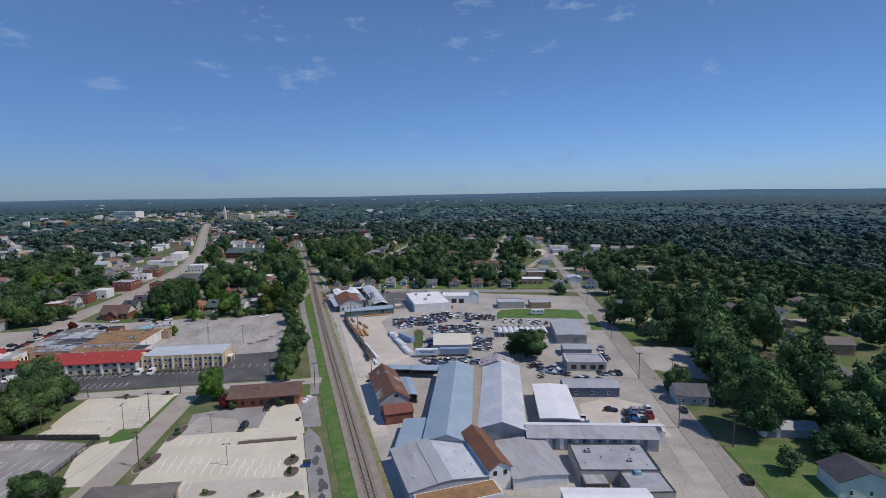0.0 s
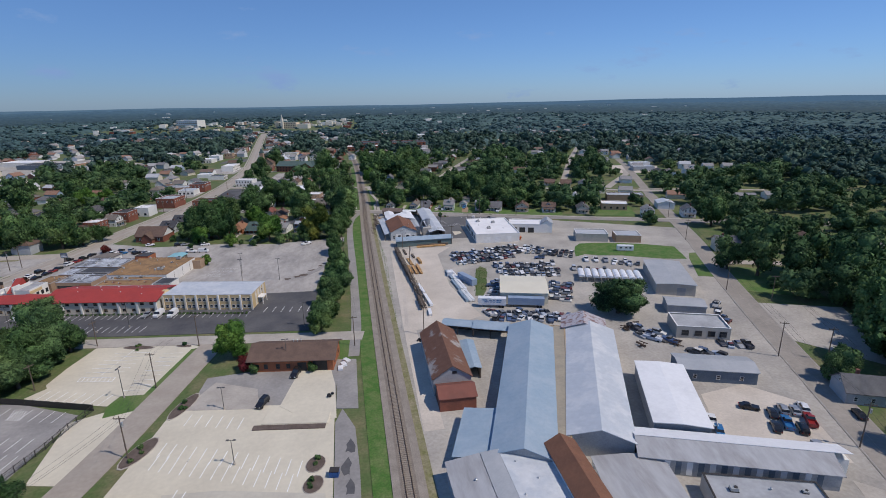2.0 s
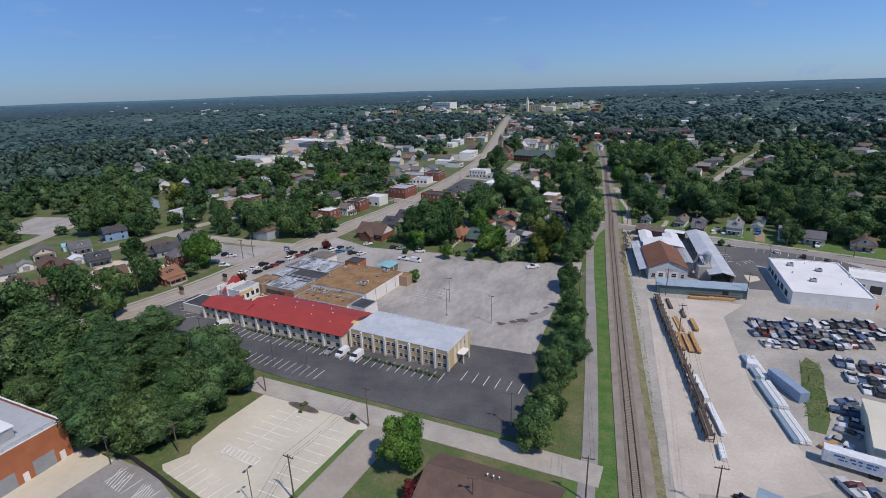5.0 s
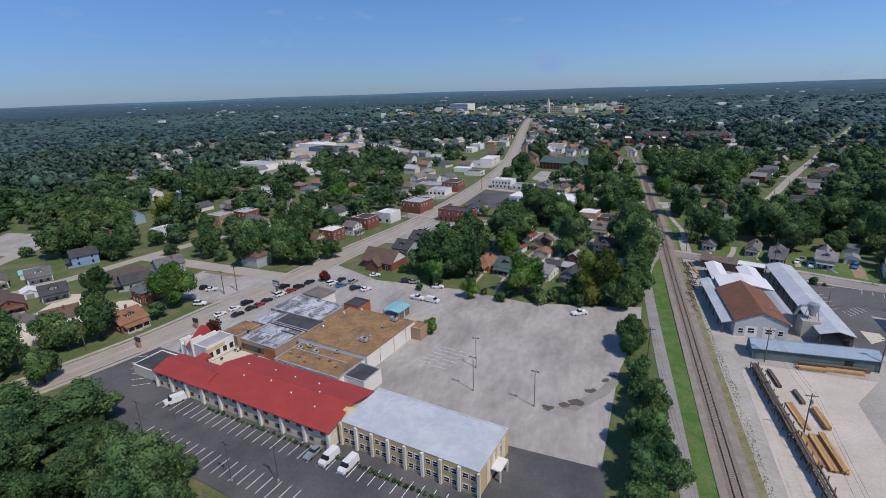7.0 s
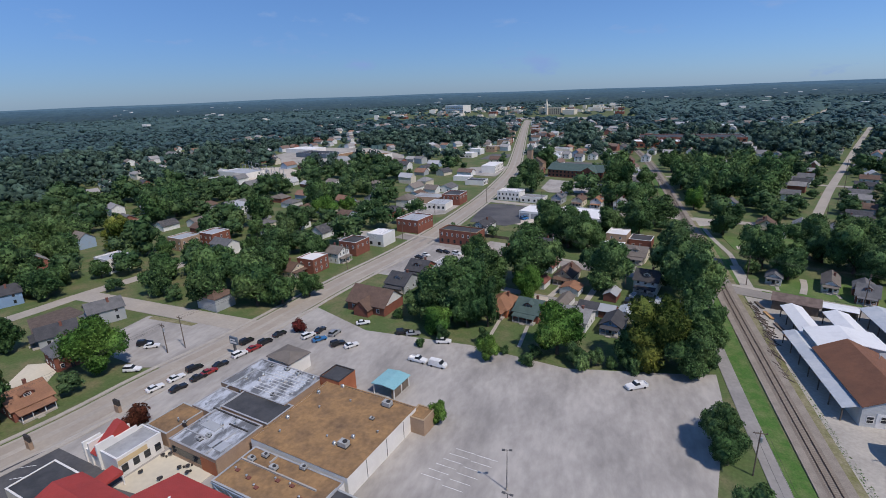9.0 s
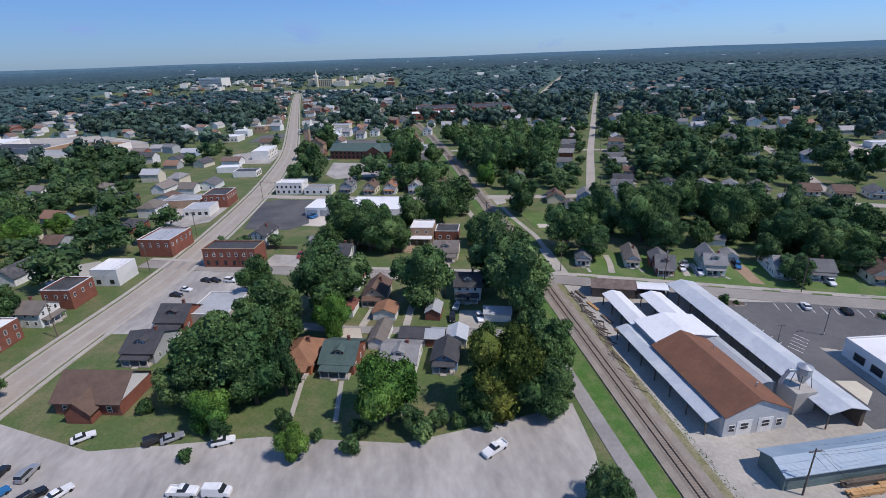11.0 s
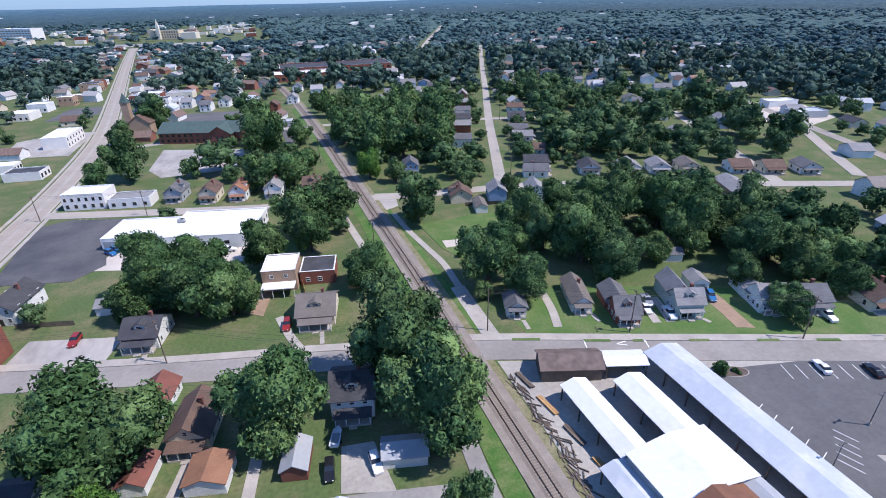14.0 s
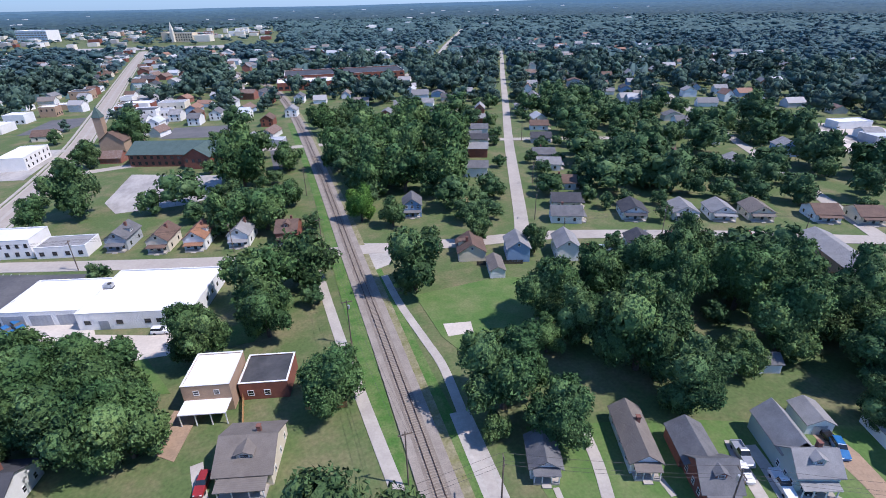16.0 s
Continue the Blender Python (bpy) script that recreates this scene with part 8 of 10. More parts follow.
# ---- poles, lamps, wires ----
def utility_pole(x, y, rot, h, transformer=False):
    root = thing("utility_pole", x, y, rot, "weathered wooden utility pole with a crossarm", "utility pole", "utility poles")
    bm = bmesh.new()
    tube(bm, (0, 0, -0.2), (0, 0, h), 0.17, 0.11, 8)
    part("pole", bm, "pole_wood", root)
    bm = bmesh.new()
    box(bm, -1.25, -0.07, h - 0.75, 1.25, 0.07, h - 0.58)
    for u in (-1.1, -0.4, 0.4, 1.1):
        tube(bm, (u, 0, h - 0.58), (u, 0, h - 0.36), 0.06, 0.04, 6)
    part("crossarm", bm, "pole_wood", root)
    if transformer:
        bm = bmesh.new()
        tube(bm, (0.35, 0, h - 2.6), (0.35, 0, h - 1.6), 0.25, 0.25, 10)
        part("transformer", bm, "galvanised", root)
    return root


def wires(a, b, sag, offsets=(-1.1, 0.4, 1.1)):
    """Sagging wires between two pole tops."""
    a, b = Vector(a), Vector(b)
    side = (b - a).cross(Vector((0, 0, 1))).normalized()
    root = thing("power_line", 0, 0, 0, "thin dark sagging overhead power wires", "power line", "overhead wires")
    for o in offsets:
        pts = [a.lerp(b, t) + side * o - Vector((0, 0, sag * 4 * t * (1 - t))) for t in (i / 10 for i in range(11))]
        bm = bmesh.new()
        rings = []
        for p in pts:
            rings.append([bm.verts.new(p + side * (0.025 * math.cos(k)) + Vector((0, 0, 0.025 * math.sin(k)))) for k in (0, 2.09, 4.19)])
        for r0, r1 in zip(rings, rings[1:]):
            for i in range(3):
                bm.faces.new((r0[i], r0[(i + 1) % 3], r1[(i + 1) % 3], r1[i]))
        part("wire", bm, "trim_dark", root)


def pole_run(pts, rot, h, sag=0.8, every=3):
    for i, (x, y) in enumerate(pts):
        utility_pole(x, y, rot, h, i % every == 1)
    for (x0, y0), (x1, y1) in zip(pts, pts[1:]):
        wires((x0, y0, h - 0.35), (x1, y1, h - 0.35), sag)


pole_run([(-55, 128), (-42, 154.5), (-45.8, 184.6), (-40.7, 209)], -10, 11, 0.7)
utility_pole(-78.9, 190.8, 60, 8)
utility_pole(-73.6, 216.2, 60, 9)
pole_run([(88, 68), (118, 124), (134, 163), (158, 214), (190, 284), (214, 335)], -24, 11.5)
pole_run([(124, 109), (146, 158), (166, 200)], -24, 10.5)
pole_run([(-84, 433.5), (-44, 424.5), (-16, 406), (30, 407.5), (62, 393.5), (98, 375.5), (121, 366)], 72, 12)
pole_run([(17, 417), (14.5, 460), (14, 512), (14, 570)], 0, 12.5)
pole_run([(-148, 316), (-139, 352), (-130, 392), (-121, 437), (-117, 480), (-115, 530)], -12, 11)
pole_run([(-162, 262), (-151, 312)], -12, 10)
pole_run([(-40, 402.5), (-14, 396), (8, 380)], 72, 9.5)
pole_run([(90, 489), (128, 486), (165, 463)], 66, 10)
pole_run([(92, 512), (110, 548), (140, 618), (168, 690)], 66, 10)
pole_run([(-14, 523.5), (-60, 527), (-98, 537)], 76, 10.5)
pole_run([(9, 198), (6, 299)], 0, 10.5, 1.5)
pole_run([(32, 201), (36.8, 274), (37, 306), (64, 307)], 0, 10.5, 1.0)


def lot_lamp(x, y, rot, h, heads=2):
    root = thing("parking_lot_lamp", x, y, rot, "slender dark steel parking lot lamp", "lamp post", "parking lot lamps")
    bm = bmesh.new()
    tube(bm, (0, 0, 0), (0, 0, 0.7), 0.25, 0.25, 10)
    part("footing", bm, "sidewalk_concrete", root)
    bm = bmesh.new()
    tube(bm, (0, 0, 0.6), (0, 0, h), 0.10, 0.07, 8)
    part("pole", bm, "pole_steel", root)
    for s in ((-1, 1) if heads == 2 else (1,)):
        bm = bmesh.new()
        box(bm, min(0, s * 0.5), -0.04, h - 0.1, max(0, s * 0.5), 0.04, h - 0.02)
        box(bm, min(s * 0.4, s * 1.0), -0.2, h - 0.14, max(s * 0.4, s * 1.0), 0.2, h + 0.02)
        part("lamp_head", bm, "pole_steel", root)


for x, y, h, r in ((-38.3, 271.7, 10, -10), (-22.1, 268.9, 10, -10), (-108, 233.5, 10, -12), (-78.5, 227.5, 9.6, -12), (-69, 230, 9, -12), (-25, 170, 6.4, -10), (-18.2, 147.4, 6.4, -10), (-52.7, 181.3, 9, 80), (-11, 189, 9, 0), (-89.6, 183.3, 8, 0), (-8, 217, 9, 0), (65.5, 347, 8, 0), (84, 352, 8, 0), (-40.3, 282.9, 9.5, 10)):
    lot_lamp(x, y, r, h)

# ---- markings ----
def stripes(name, rows, label, z=0.10, width=0.14):
    """Stall lines: each row runs from one point to another with n lines of a length and direction."""
    bm = bmesh.new()
    for x0, y0, x1, y1, n, length, ang in rows:
        for i in range(n):
            t = i / max(1, n - 1)
            box(bm, -width / 2, 0, z - 0.02, width / 2, length, z, pose(x0 + (x1 - x0) * t, y0 + (y1 - y0) * t, 0, 0, 0, ang))
    tagged(new(name, to_mesh(name, bm, "paint_white")), label, "road marking", kind="structure")


stripes("motel_stalls", [(-116, 244.5, -30, 230.5, 34, 4.8, -10), (-110, 233, -64, 224.5, 19, 4.8, -10), (-144, 262, -130, 250, 6, 4.6, -60), (-24, 233, -8, 230, 6, 5, -10)], "white painted stall lines of the motel lot")
stripes("beige_stalls", [(-36.2, 149.4, -6.1, 136.7, 14, 5.0, -9), (-35.9, 153.5, -4.5, 140.6, 14, 5.0, -9), (-33.2, 164.6, -20.0, 160.3, 6, 4.6, -9), (-28.9, 137.4, -27.1, 136.5, 2, 4.6, -9), (-6.2, 125.3, -4.4, 124.8, 2, 4.6, -9), (-26.5, 123, -30, 105, 8, 5.0, -99), (-16.5, 119, -19, 104, 6, 4.6, -99)], "white painted stall lines of the beige lot", 0.11, 0.18)
stripes("white_lot_stalls", [(-76.2, 184.3, -58.2, 178.6, 8, 5.3, -22), (-69.2, 198, -65.8, 209.4, 6, 11.2, -99), (-64.2, 195.4, -64.2, 195.4, 1, 15.4, -13), (-54.4, 185.2, -50.4, 206, 9, 6.0, -99)], "white painted stall lines of the concrete lot", 0.11, 0.16)
stripes("fenced_lot_stalls", [(-87.3, 179.4, -66.2, 172.8, 8, 4.7, -16), (-86.4, 179, -82.1, 177.8, 6, 4.6, 10), (-77.8, 176.4, -74.6, 175.6, 6, 4.6, 10), (-82, 160, -68, 156, 6, 4.8, -14), (-83, 166, -68, 162, 6, 4.8, -14), (-86, 152, -70, 148, 6, 4.8, -14), (-88, 171.5, -82, 169, 10, 2.4, -60)], "white painted stall lines of the fenced lot", 0.11)
stripes("mill_lot_stalls", [(83, 366.5, 112, 354.5, 11, 4.6, -20), (66, 349, 66, 362, 5, 4.6, -70), (72, 345, 78, 350, 5, 4, 20)], "white painted stall lines of the mill lot", 0.08)
stripes("big_lot_stalls", [(-58, 283, -53, 292, 6, 4.6, -100), (-53, 281, -48, 291, 6, 4.6, -100)], "faint worn stall lines of the big lot", 0.05, 0.1)
stripes("black_lot_stalls", [(-96.5, 488, -97, 524, 13, 4.6, -93), (-76, 486, -78, 508, 9, 4.6, 87), (-84, 534, -60, 523.5, 11, 4.4, 170), (-76, 512, -62, 508, 6, 4.4, -14)], "white painted stall lines of the black lot", 0.06)
stripes("beige_lot_joint", [(-38, 169.7, -38, 169.7, 1, 36, -99)], "drain joint across the beige lot", 0.05, 0.25)
for pts in ([(-3.4, 287.5), (-6.9, 280.5), (-13.5, 272.4), (-17.4, 269.7), (-12.0, 269.7), (-4.8, 278.4), (-1.5, 285.7)],):
    patch("dark_stain", pts, 0.045, "worn_asphalt", "dark damp stain on the bleached asphalt", "stain", False)
patch("fresh_seal", [(-70, 235), (-60, 235.5), (-50, 233), (-50, 231.6), (-58, 231.5), (-66, 233.4)], 0.075, "black_seal", "fresh black sealcoat patch", "stain", False)
# planted islands
def island(x, y, rot, w, d, label="mulched parking island with small shrubs"):
    root = thing("planted_island", x, y, rot, label, "planted island", "planted islands")
    k = 14
    ring = [(w / 2 * math.cos(a), d / 2 * math.sin(a)) for a in (i * math.tau / k for i in range(k))]
    bm = bmesh.new()
    solid(bm, [(u, v, 0) for u, v in ring], [(u, v, 0.17) for u, v in ring])
    part("kerb", bm, "sidewalk_concrete", root)
    bm = bmesh.new()
    solid(bm, [(u * 0.94, v * 0.94, 0.1) for u, v in ring], [(u * 0.92, v * 0.92, 0.24) for u, v in ring])
    part("mulch", bm, "mulch", root)
ISL = [(-21.6, 134.1, -9, 4.5, 2.4), (-9.8, 129.3, -9, 4.5, 2.4), (-0.3, 124.8, -9, 5, 3), (-0.8, 143.9, -20, 4.2, 5.6), (-1.0, 137.7, -20, 4.2, 5.4), (-40.3, 156, -24, 4.6, 11.5), (-35.6, 173.5, -20, 3.8, 12.5), (-59.8, 212, -13, 10.4, 2.4), (-45.6, 210, -16, 5.4, 1.6), (73, 373, -20, 7, 3.5), (108, 357, -20, 5, 3)]
for x, y, rot, w, d in ISL:
    island(x, y, rot, w, d)
patch("hedge_strip", [(-48, 181.6), (-42.6, 207.1), (-40.3, 208), (-39.4, 207.6), (-46, 180.5)], 0.08, "mown_grass", "narrow grass strip between lot and road", "lawn", False)
patch("rail_office_lawn", [(4.4, 189), (4, 203), (8, 202.5), (7.6, 189)], 0.06, "mown_grass", "mown grass beside the brick office", "lawn", False)
patch("entrance_lawn", [(-55.5, 177.8), (-54, 182.3), (-48, 181.6), (-45.8, 181), (-47.2, 174.3), (-54.5, 172.3)], 0.08, "mown_grass", "mown grass at the lot entrance", "lawn", False)
patch("lane_patch", [(3.2, 100), (3.2, 158), (5, 163.5), (8, 155), (8.6, 140), (8.4, 100)], 0.12, "worn_asphalt", "patched grey lane beside the beige lot", "lane", False)
# low white retaining slab in front of the drive
rw = thing("loading_slab", -6.5, 161.5, -9, "low pale concrete loading slab with a mulched edge", "concrete slab")
bm = bmesh.new()
solid(bm, [(-8, -2.2, 0), (8.6, -2.2, 0), (8.6, 2.6, 0), (-8, 2.6, 0)], [(-7.8, -2.0, 0.5), (8.2, -2.0, 0.4), (8.2, 2.6, 0.2), (-7.8, 2.6, 0.3)])
part("slab", bm, "new_concrete", rw)
bm = bmesh.new()
box(bm, -9.5, -4.0, 0, 8.0, -2.25, 0.25)
part("mulch_bed", bm, "mulch", rw)
for i in range(3):
    sb = thing("tarped_pallet", 4.5 + i * 0.9, 184 + i * 2.2, 20 * i, "white wrapped pallet on the asphalt", "pallet", "wrapped pallets")
    bm = bmesh.new()
    box(bm, -0.7, -1.1, 0.12, 0.7, 1.1, 0.7)
    bmesh.ops.bevel(bm, geom=bm.edges[:], offset=0.1, segments=1)
    part("wrap", bm, "wrap_white", sb)
    bm = bmesh.new()
    box(bm, -0.6, -1.0, 0, 0.6, 1.0, 0.12)
    part("pallet", bm, "timber_old", sb)


# ---- fences ----
def fence(pts, h, mat, label, gap=2.4, rails=(0.2, 0.9), boards=False):
    root = thing("fence", 0, 0, 0, label, "fence", "fences")
    for (x0, y0), (x1, y1) in zip(pts, pts[1:]):
        d = Vector((x1 - x0, y1 - y0))
        yaw = math.degrees(math.atan2(d.y, d.x))
        n = max(1, round(d.length / gap))
        for i in range(n):
            p = Vector((x0, y0)) + d * (i / n)
            bm = bmesh.new()
            box(bm, -0.06, -0.06, 0, 0.06, 0.06, h + 0.1, pose(p.x, p.y, 0, 0, 0, yaw))
            part("post", bm, mat, root)
        for z in rails:
            bm = bmesh.new()
            box(bm, 0, -0.03, h * z - 0.04, d.length, 0.03, h * z + 0.04, pose(x0, y0, 0, 0, 0, yaw))
            part("rail", bm, mat, root)
        bm = bmesh.new()
        step = 0.16 if boards else 0.14
        for i in range(int(d.length / step)):
            box(bm, i * step, -0.045, 0.05, i * step + (0.14 if boards else 0.025), -0.03, h, pose(x0, y0, 0, 0, 0, yaw))
        tagged(part("boarding" if boards else "infill", bm, mat, root), kind="stuff")


fence([(-91, 187.3), (-77, 182.9), (-58.1, 176.4)], 1.9, "trim_dark", "dark screened fence between two lots", boards=True)
fence([(-58.1, 176.4), (-60.5, 169), (-62, 162), (-66, 150), (-70, 138)], 1.8, "trim_dark", "dark steel picket fence round the lot")
fence([(-82, 388), (-74, 386)], 1.7, "timber_old", "weathered board fence behind the store", boards=True)
fence([(-82, 455), (-68, 451)], 1.5, "timber_old", "weathered board fence between yards", boards=True)
fence([(2, 441), (10, 439), (11, 446)], 1.6, "timber_fresh", "new pale timber yard fence", boards=True)
fence([(-10, 449), (-10, 440)], 1.7, "timber_fresh", "new pale timber yard fence", boards=True)
fence([(58, 486), (66, 484), (72, 482)], 1.5, "trim_dark", "dark garden fence behind the lawn", boards=True)

# ---- on the restaurant roofs ----
def flush_curb(x, y, z, rot, w, d, mat, label):
    rc = thing("roof_kerb", x, y, rot, label, "roof joint", "roof joints", z=z)
    bm = bmesh.new()
    box(bm, -w / 2, -d / 2, 0, w / 2, d / 2, 0.22)
    part("joint", bm, mat, rc)


def exhaust_fan(x, y, z, s=0.5):
    f = thing("exhaust_fan", x, y, 0, "dented mushroom exhaust fan on a flat roof", "exhaust fan", "exhaust fans", z=z)
    bm = bmesh.new()
    box(bm, -s * 0.7, -s * 0.7, 0, s * 0.7, s * 0.7, 0.35)
    part("kerb", bm, "block_wall", f)
    bm = bmesh.new()
    tube(bm, (0, 0, 0.35), (0, 0, 0.6), s * 0.5, s * 0.5, 10)
    tube(bm, (0, 0, 0.6), (0, 0, 0.85), s, s * 0.5, 10)
    part("hood", bm, "galvanised", f)


for x, y, s in ((-70.8, 296.6, 1.9), (-74.2, 281.4, 1.9), (-72.2, 291.0, 0.9)):
    roof_unit(x, y, 4.86, -12, s)
for x, y in ((-73.4, 284.1), (-76.3, 281.2), (-89.2, 297.2), (-84.6, 301.0), (-91.0, 286.6)):
    exhaust_fan(x, y, 4.86, 0.45)
for x, y in ((-71.4, 298.2), (-80, 296), (-86, 292), (-90, 282), (-79, 283), (-69, 287)):
    roof_vent(x, y, 4.86, 0.5)
for x, y, s in ((-90.9, 273.4, 1.3), (-84.9, 272.2, 1.4), (-88.8, 275.0, 1.2), (-79.2, 273.8, 1.2)):
    roof_unit(x, y, 4.36, -12, s)
for x, y in ((-92.5, 270.5), (-89, 269.2), (-86, 267.4), (-79.5, 269.5), (-76, 267), (-83, 270)):
    roof_vent(x, y, 4.36, 0.35)
    flush_curb(x + 0.7, y - 0.4, 4.36, -12, 0.9, 0.7, "metal_oldred", "small dark hatch on the tan roof")
mr = random.Random(31)
for i in range(26):
    u, v = mr.uniform(-9.5, 9.5), mr.uniform(-25, 5.5)
    x, y = world_of(-105.2, 300.2, -12.5, u * 0.9 + 2, v)
    if -101 > x > -118 or y > 293:
        z = 4.56 if v > -6.4 else 4.36 if v > -14 else 4.26
        k = mr.random()
        if k < 0.3:
            roof_unit(x, y, z, mr.uniform(-20, 10), mr.uniform(0.7, 1.2))
        elif k < 0.65:
            roof_vent(x, y, z, mr.uniform(0.3, 0.9))
        else:
            exhaust_fan(x, y, z, 0.4)
for i in range(9):
    jp = thing("roof_pipe", *world_of(-105.2, 300.2, -12.5, 4.5, -4.5 + i * 1.15), -12.5, "long pale pipe lying on the patched roof", "roof pipe", "roof pipes", z=4.56)
    bm = bmesh.new()
    box(bm, -5.6, -0.06, 0.0, 5.6, 0.06, 0.16)
    part("pipe", bm, "trim_white", jp)
for x, y, w, d, mat in ((-108.5, 277.5, 8, 0.3, "metal_worn"), (-100.5, 281.5, 6, 0.3, "trim_dark"), (-104, 284.8, 15, 0.35, "trim_dark"), (-113, 299, 0.3, 10, "metal_grey"), (-110, 303, 9, 0.25, "metal_grey"), (-101, 276, 0.3, 8, "metal_worn"), (-107, 280.6, 5, 2.2, "metal_grey"), (-100.6, 275.4, 4.2, 2.6, "membrane_grey")):
    flush_curb(x, y, 4.26 if y < 286 else 4.56, -12.5, w, d, mat, "raised dull metal joint across the roof")
sgn = thing("pylon_sign", -128.5, 315.5, -12, "dark pylon sign with blank panels by the street", "sign")
bm = bmesh.new()
box(bm, -0.3, -0.3, 0, 0.3, 0.3, 4.0)
part("post", bm, "pole_steel", sgn)
bm = bmesh.new()
box(bm, -1.6, -0.25, 4.0, 1.6, 0.25, 6.4)
part("panel", bm, "corrugated_blue", sgn)
bm = bmesh.new()
box(bm, -1.4, -0.27, 4.3, 1.4, -0.255, 5.0)
box(bm, -1.2, -0.27, 5.3, 1.0, -0.255, 5.7)
part("sign_bar", bm, "trim_white", sgn)
for x, y in ((-139, 284), (-147, 268)):
    sg = thing("motel_sign", x, y, -12, "tan stone motel sign post", "sign")
    bm = bmesh.new()
    box(bm, -0.9, -0.4, 0, 0.9, 0.4, 2.2)
    part("base", bm, "brick_tan", sg)
    bm = bmesh.new()
    box(bm, -1.1, -0.3, 2.2, 1.1, 0.3, 3.6)
    part("panel", bm, "trim_dark", sg)
for x, y in ((88, 318), (94, 330), (86, 335)):
    roof_unit(x, y, 4.66, -5, 1.8)
for x, y in ((84, 326), (96, 316), (92, 338)):
    roof_vent(x, y, 4.66, 0.6)


# ---- drives, walks and small yards round the houses ----
def walkway(name, pts, half, mat, label, z=0.07):
    strip(name, pts, -half, half, z, mat, label, "path", 0.2, 3)


for pts in ([(47, 402), (50, 410), (52, 418)], [(71, 394), (73.5, 401), (76, 406)], [(74.5, 393), (77, 399), (78.5, 404)], [(-13.8, 416), (-16.2, 424), (-18, 434)], [(-28, 379), (-25.5, 390), (-22, 402), (-20, 409)], [(-41, 381), (-37.5, 392), (-35, 402), (-33, 412)]):
    walkway("driveway", pts, 1.1, "sidewalk_concrete", "narrow pale concrete driveway beside a house")
for pts in ([(-9.3, 418), (-8.6, 423)], [(39.8, 404), (40.4, 408)], [(58, 400), (58.2, 404)], [(-56.5, 343), (-55.5, 357)], [(-46.5, 340), (-45.8, 355)], [(-31.5, 339), (-31, 353)], [(-49.5, 425.5), (-49.2, 430)], [(83.5, 389), (82.8, 391)]):
    walkway("front_walk", pts, 0.55, "sidewalk_concrete", "short concrete walk to a front door")
patch("alley_pad", [(-40.5, 372), (-41.5, 380), (-49, 381.5), (-50, 376)], 0.05, "gravel_pale", "pale gravel parking pad by the alley", "pad", False)
patch("alley_apron", [(-13, 375), (-11, 385), (-5, 384), (-4, 372)], 0.05, "gravel", "worn gravel apron beside the alley", "pad", False)
patch("bare_yard", [(-22, 436), (-18.5, 448), (-23.5, 450), (-27, 440)], 0.04, "dirt", "bare worn earth in the side yard", "yard", False)
patch("asphalt_yard", [(-80, 436), (-58, 430.5), (-55, 440), (-77, 447)], 0.05, "old_asphalt", "pale asphalt yard behind the brick shop", "parking lot")
patch("forecourt_gravel", [(88, 128), (112, 120), (120, 142), (112, 152), (98, 150)], 0.03, "gravel_pale", "pale gravel forecourt of the works", "yard", False)
patch("shoulder_apron", [(92, 60), (113, 110), (107, 116), (98, 96), (86, 62)], 0.03, "sidewalk_concrete", "cracked concrete apron beside the road", "apron", False)
patch("office_side_pad", [(3.4, 164), (9, 163), (9.2, 189), (3.6, 190)], 0.1, "worn_asphalt", "grey gravel pad beside the office", "pad", False)
house(-44, 410.5, 165, 6, 9, 2.8, 2.2, "siding_white", "metal_oldred", "small white house with a red roof", "y", 0, False, False)
garage(-63.5, 394, 75, 5, 6.5, "siding_white", "shingle_dark", "small white garage under the trees")
# motor home and camper on the grass strip
for x, y, ln in ((147.4, 273.2, 8.0),):
    mh = thing("camper_trailer", x, y, -18, "white camper trailer parked on the grass", "camper")
    bm = bmesh.new()
    box(bm, -ln / 2, -1.2, 0.5, ln / 2, 1.2, 3.0)
    bmesh.ops.bevel(bm, geom=bm.edges[:], offset=0.25, segments=2)
    part("body", bm, "wrap_white", mh)
    for u in (-2.4, 0.3, 2.4):
        bm = bmesh.new()
        box(bm, u - 0.5, -1.23, 1.6, u + 0.5, -1.205, 2.3)
        part("window", bm, "glass_dark", mh)
    for u in (-0.6, 0.6):
        for v in (-1.05, 1.05):
            bm = bmesh.new()
            tube(bm, (u, v - 0.1, 0.36), (u, v + 0.1, 0.36), 0.36, 0.36, 10)
            part("wheel", bm, "tyre", mh)
for i in range(5):
    parked("pickup" if i < 3 else "sedan", "car_silver" if i == 2 else "car_white", 121.0 + i * 4.2, 263.0 - i * 1.7, -18, "on the grass strip")
# rusty scrap beside the repair shop
for k, (x, y) in enumerate(((104.5, 191), (99.5, 189.5), (109, 176.5), (98, 178))):
    sc = thing("scrap_heap", x, y, 30 * k, "heap of rusty scrap steel beams", "scrap heap", "scrap heaps")
    for i in range(9):
        bm = bmesh.new()
        ln = sr.uniform(1.5, 3.5)
        box(bm, -ln / 2, -0.12, 0, ln / 2, 0.12, 0.22, pose(sr.uniform(-1, 1), sr.uniform(-1, 1), 0.02 + 0.16 * i, 0, sr.uniform(-5, 5), sr.uniform(0, 180)))
        part("beam", bm, "rail_steel", sc)
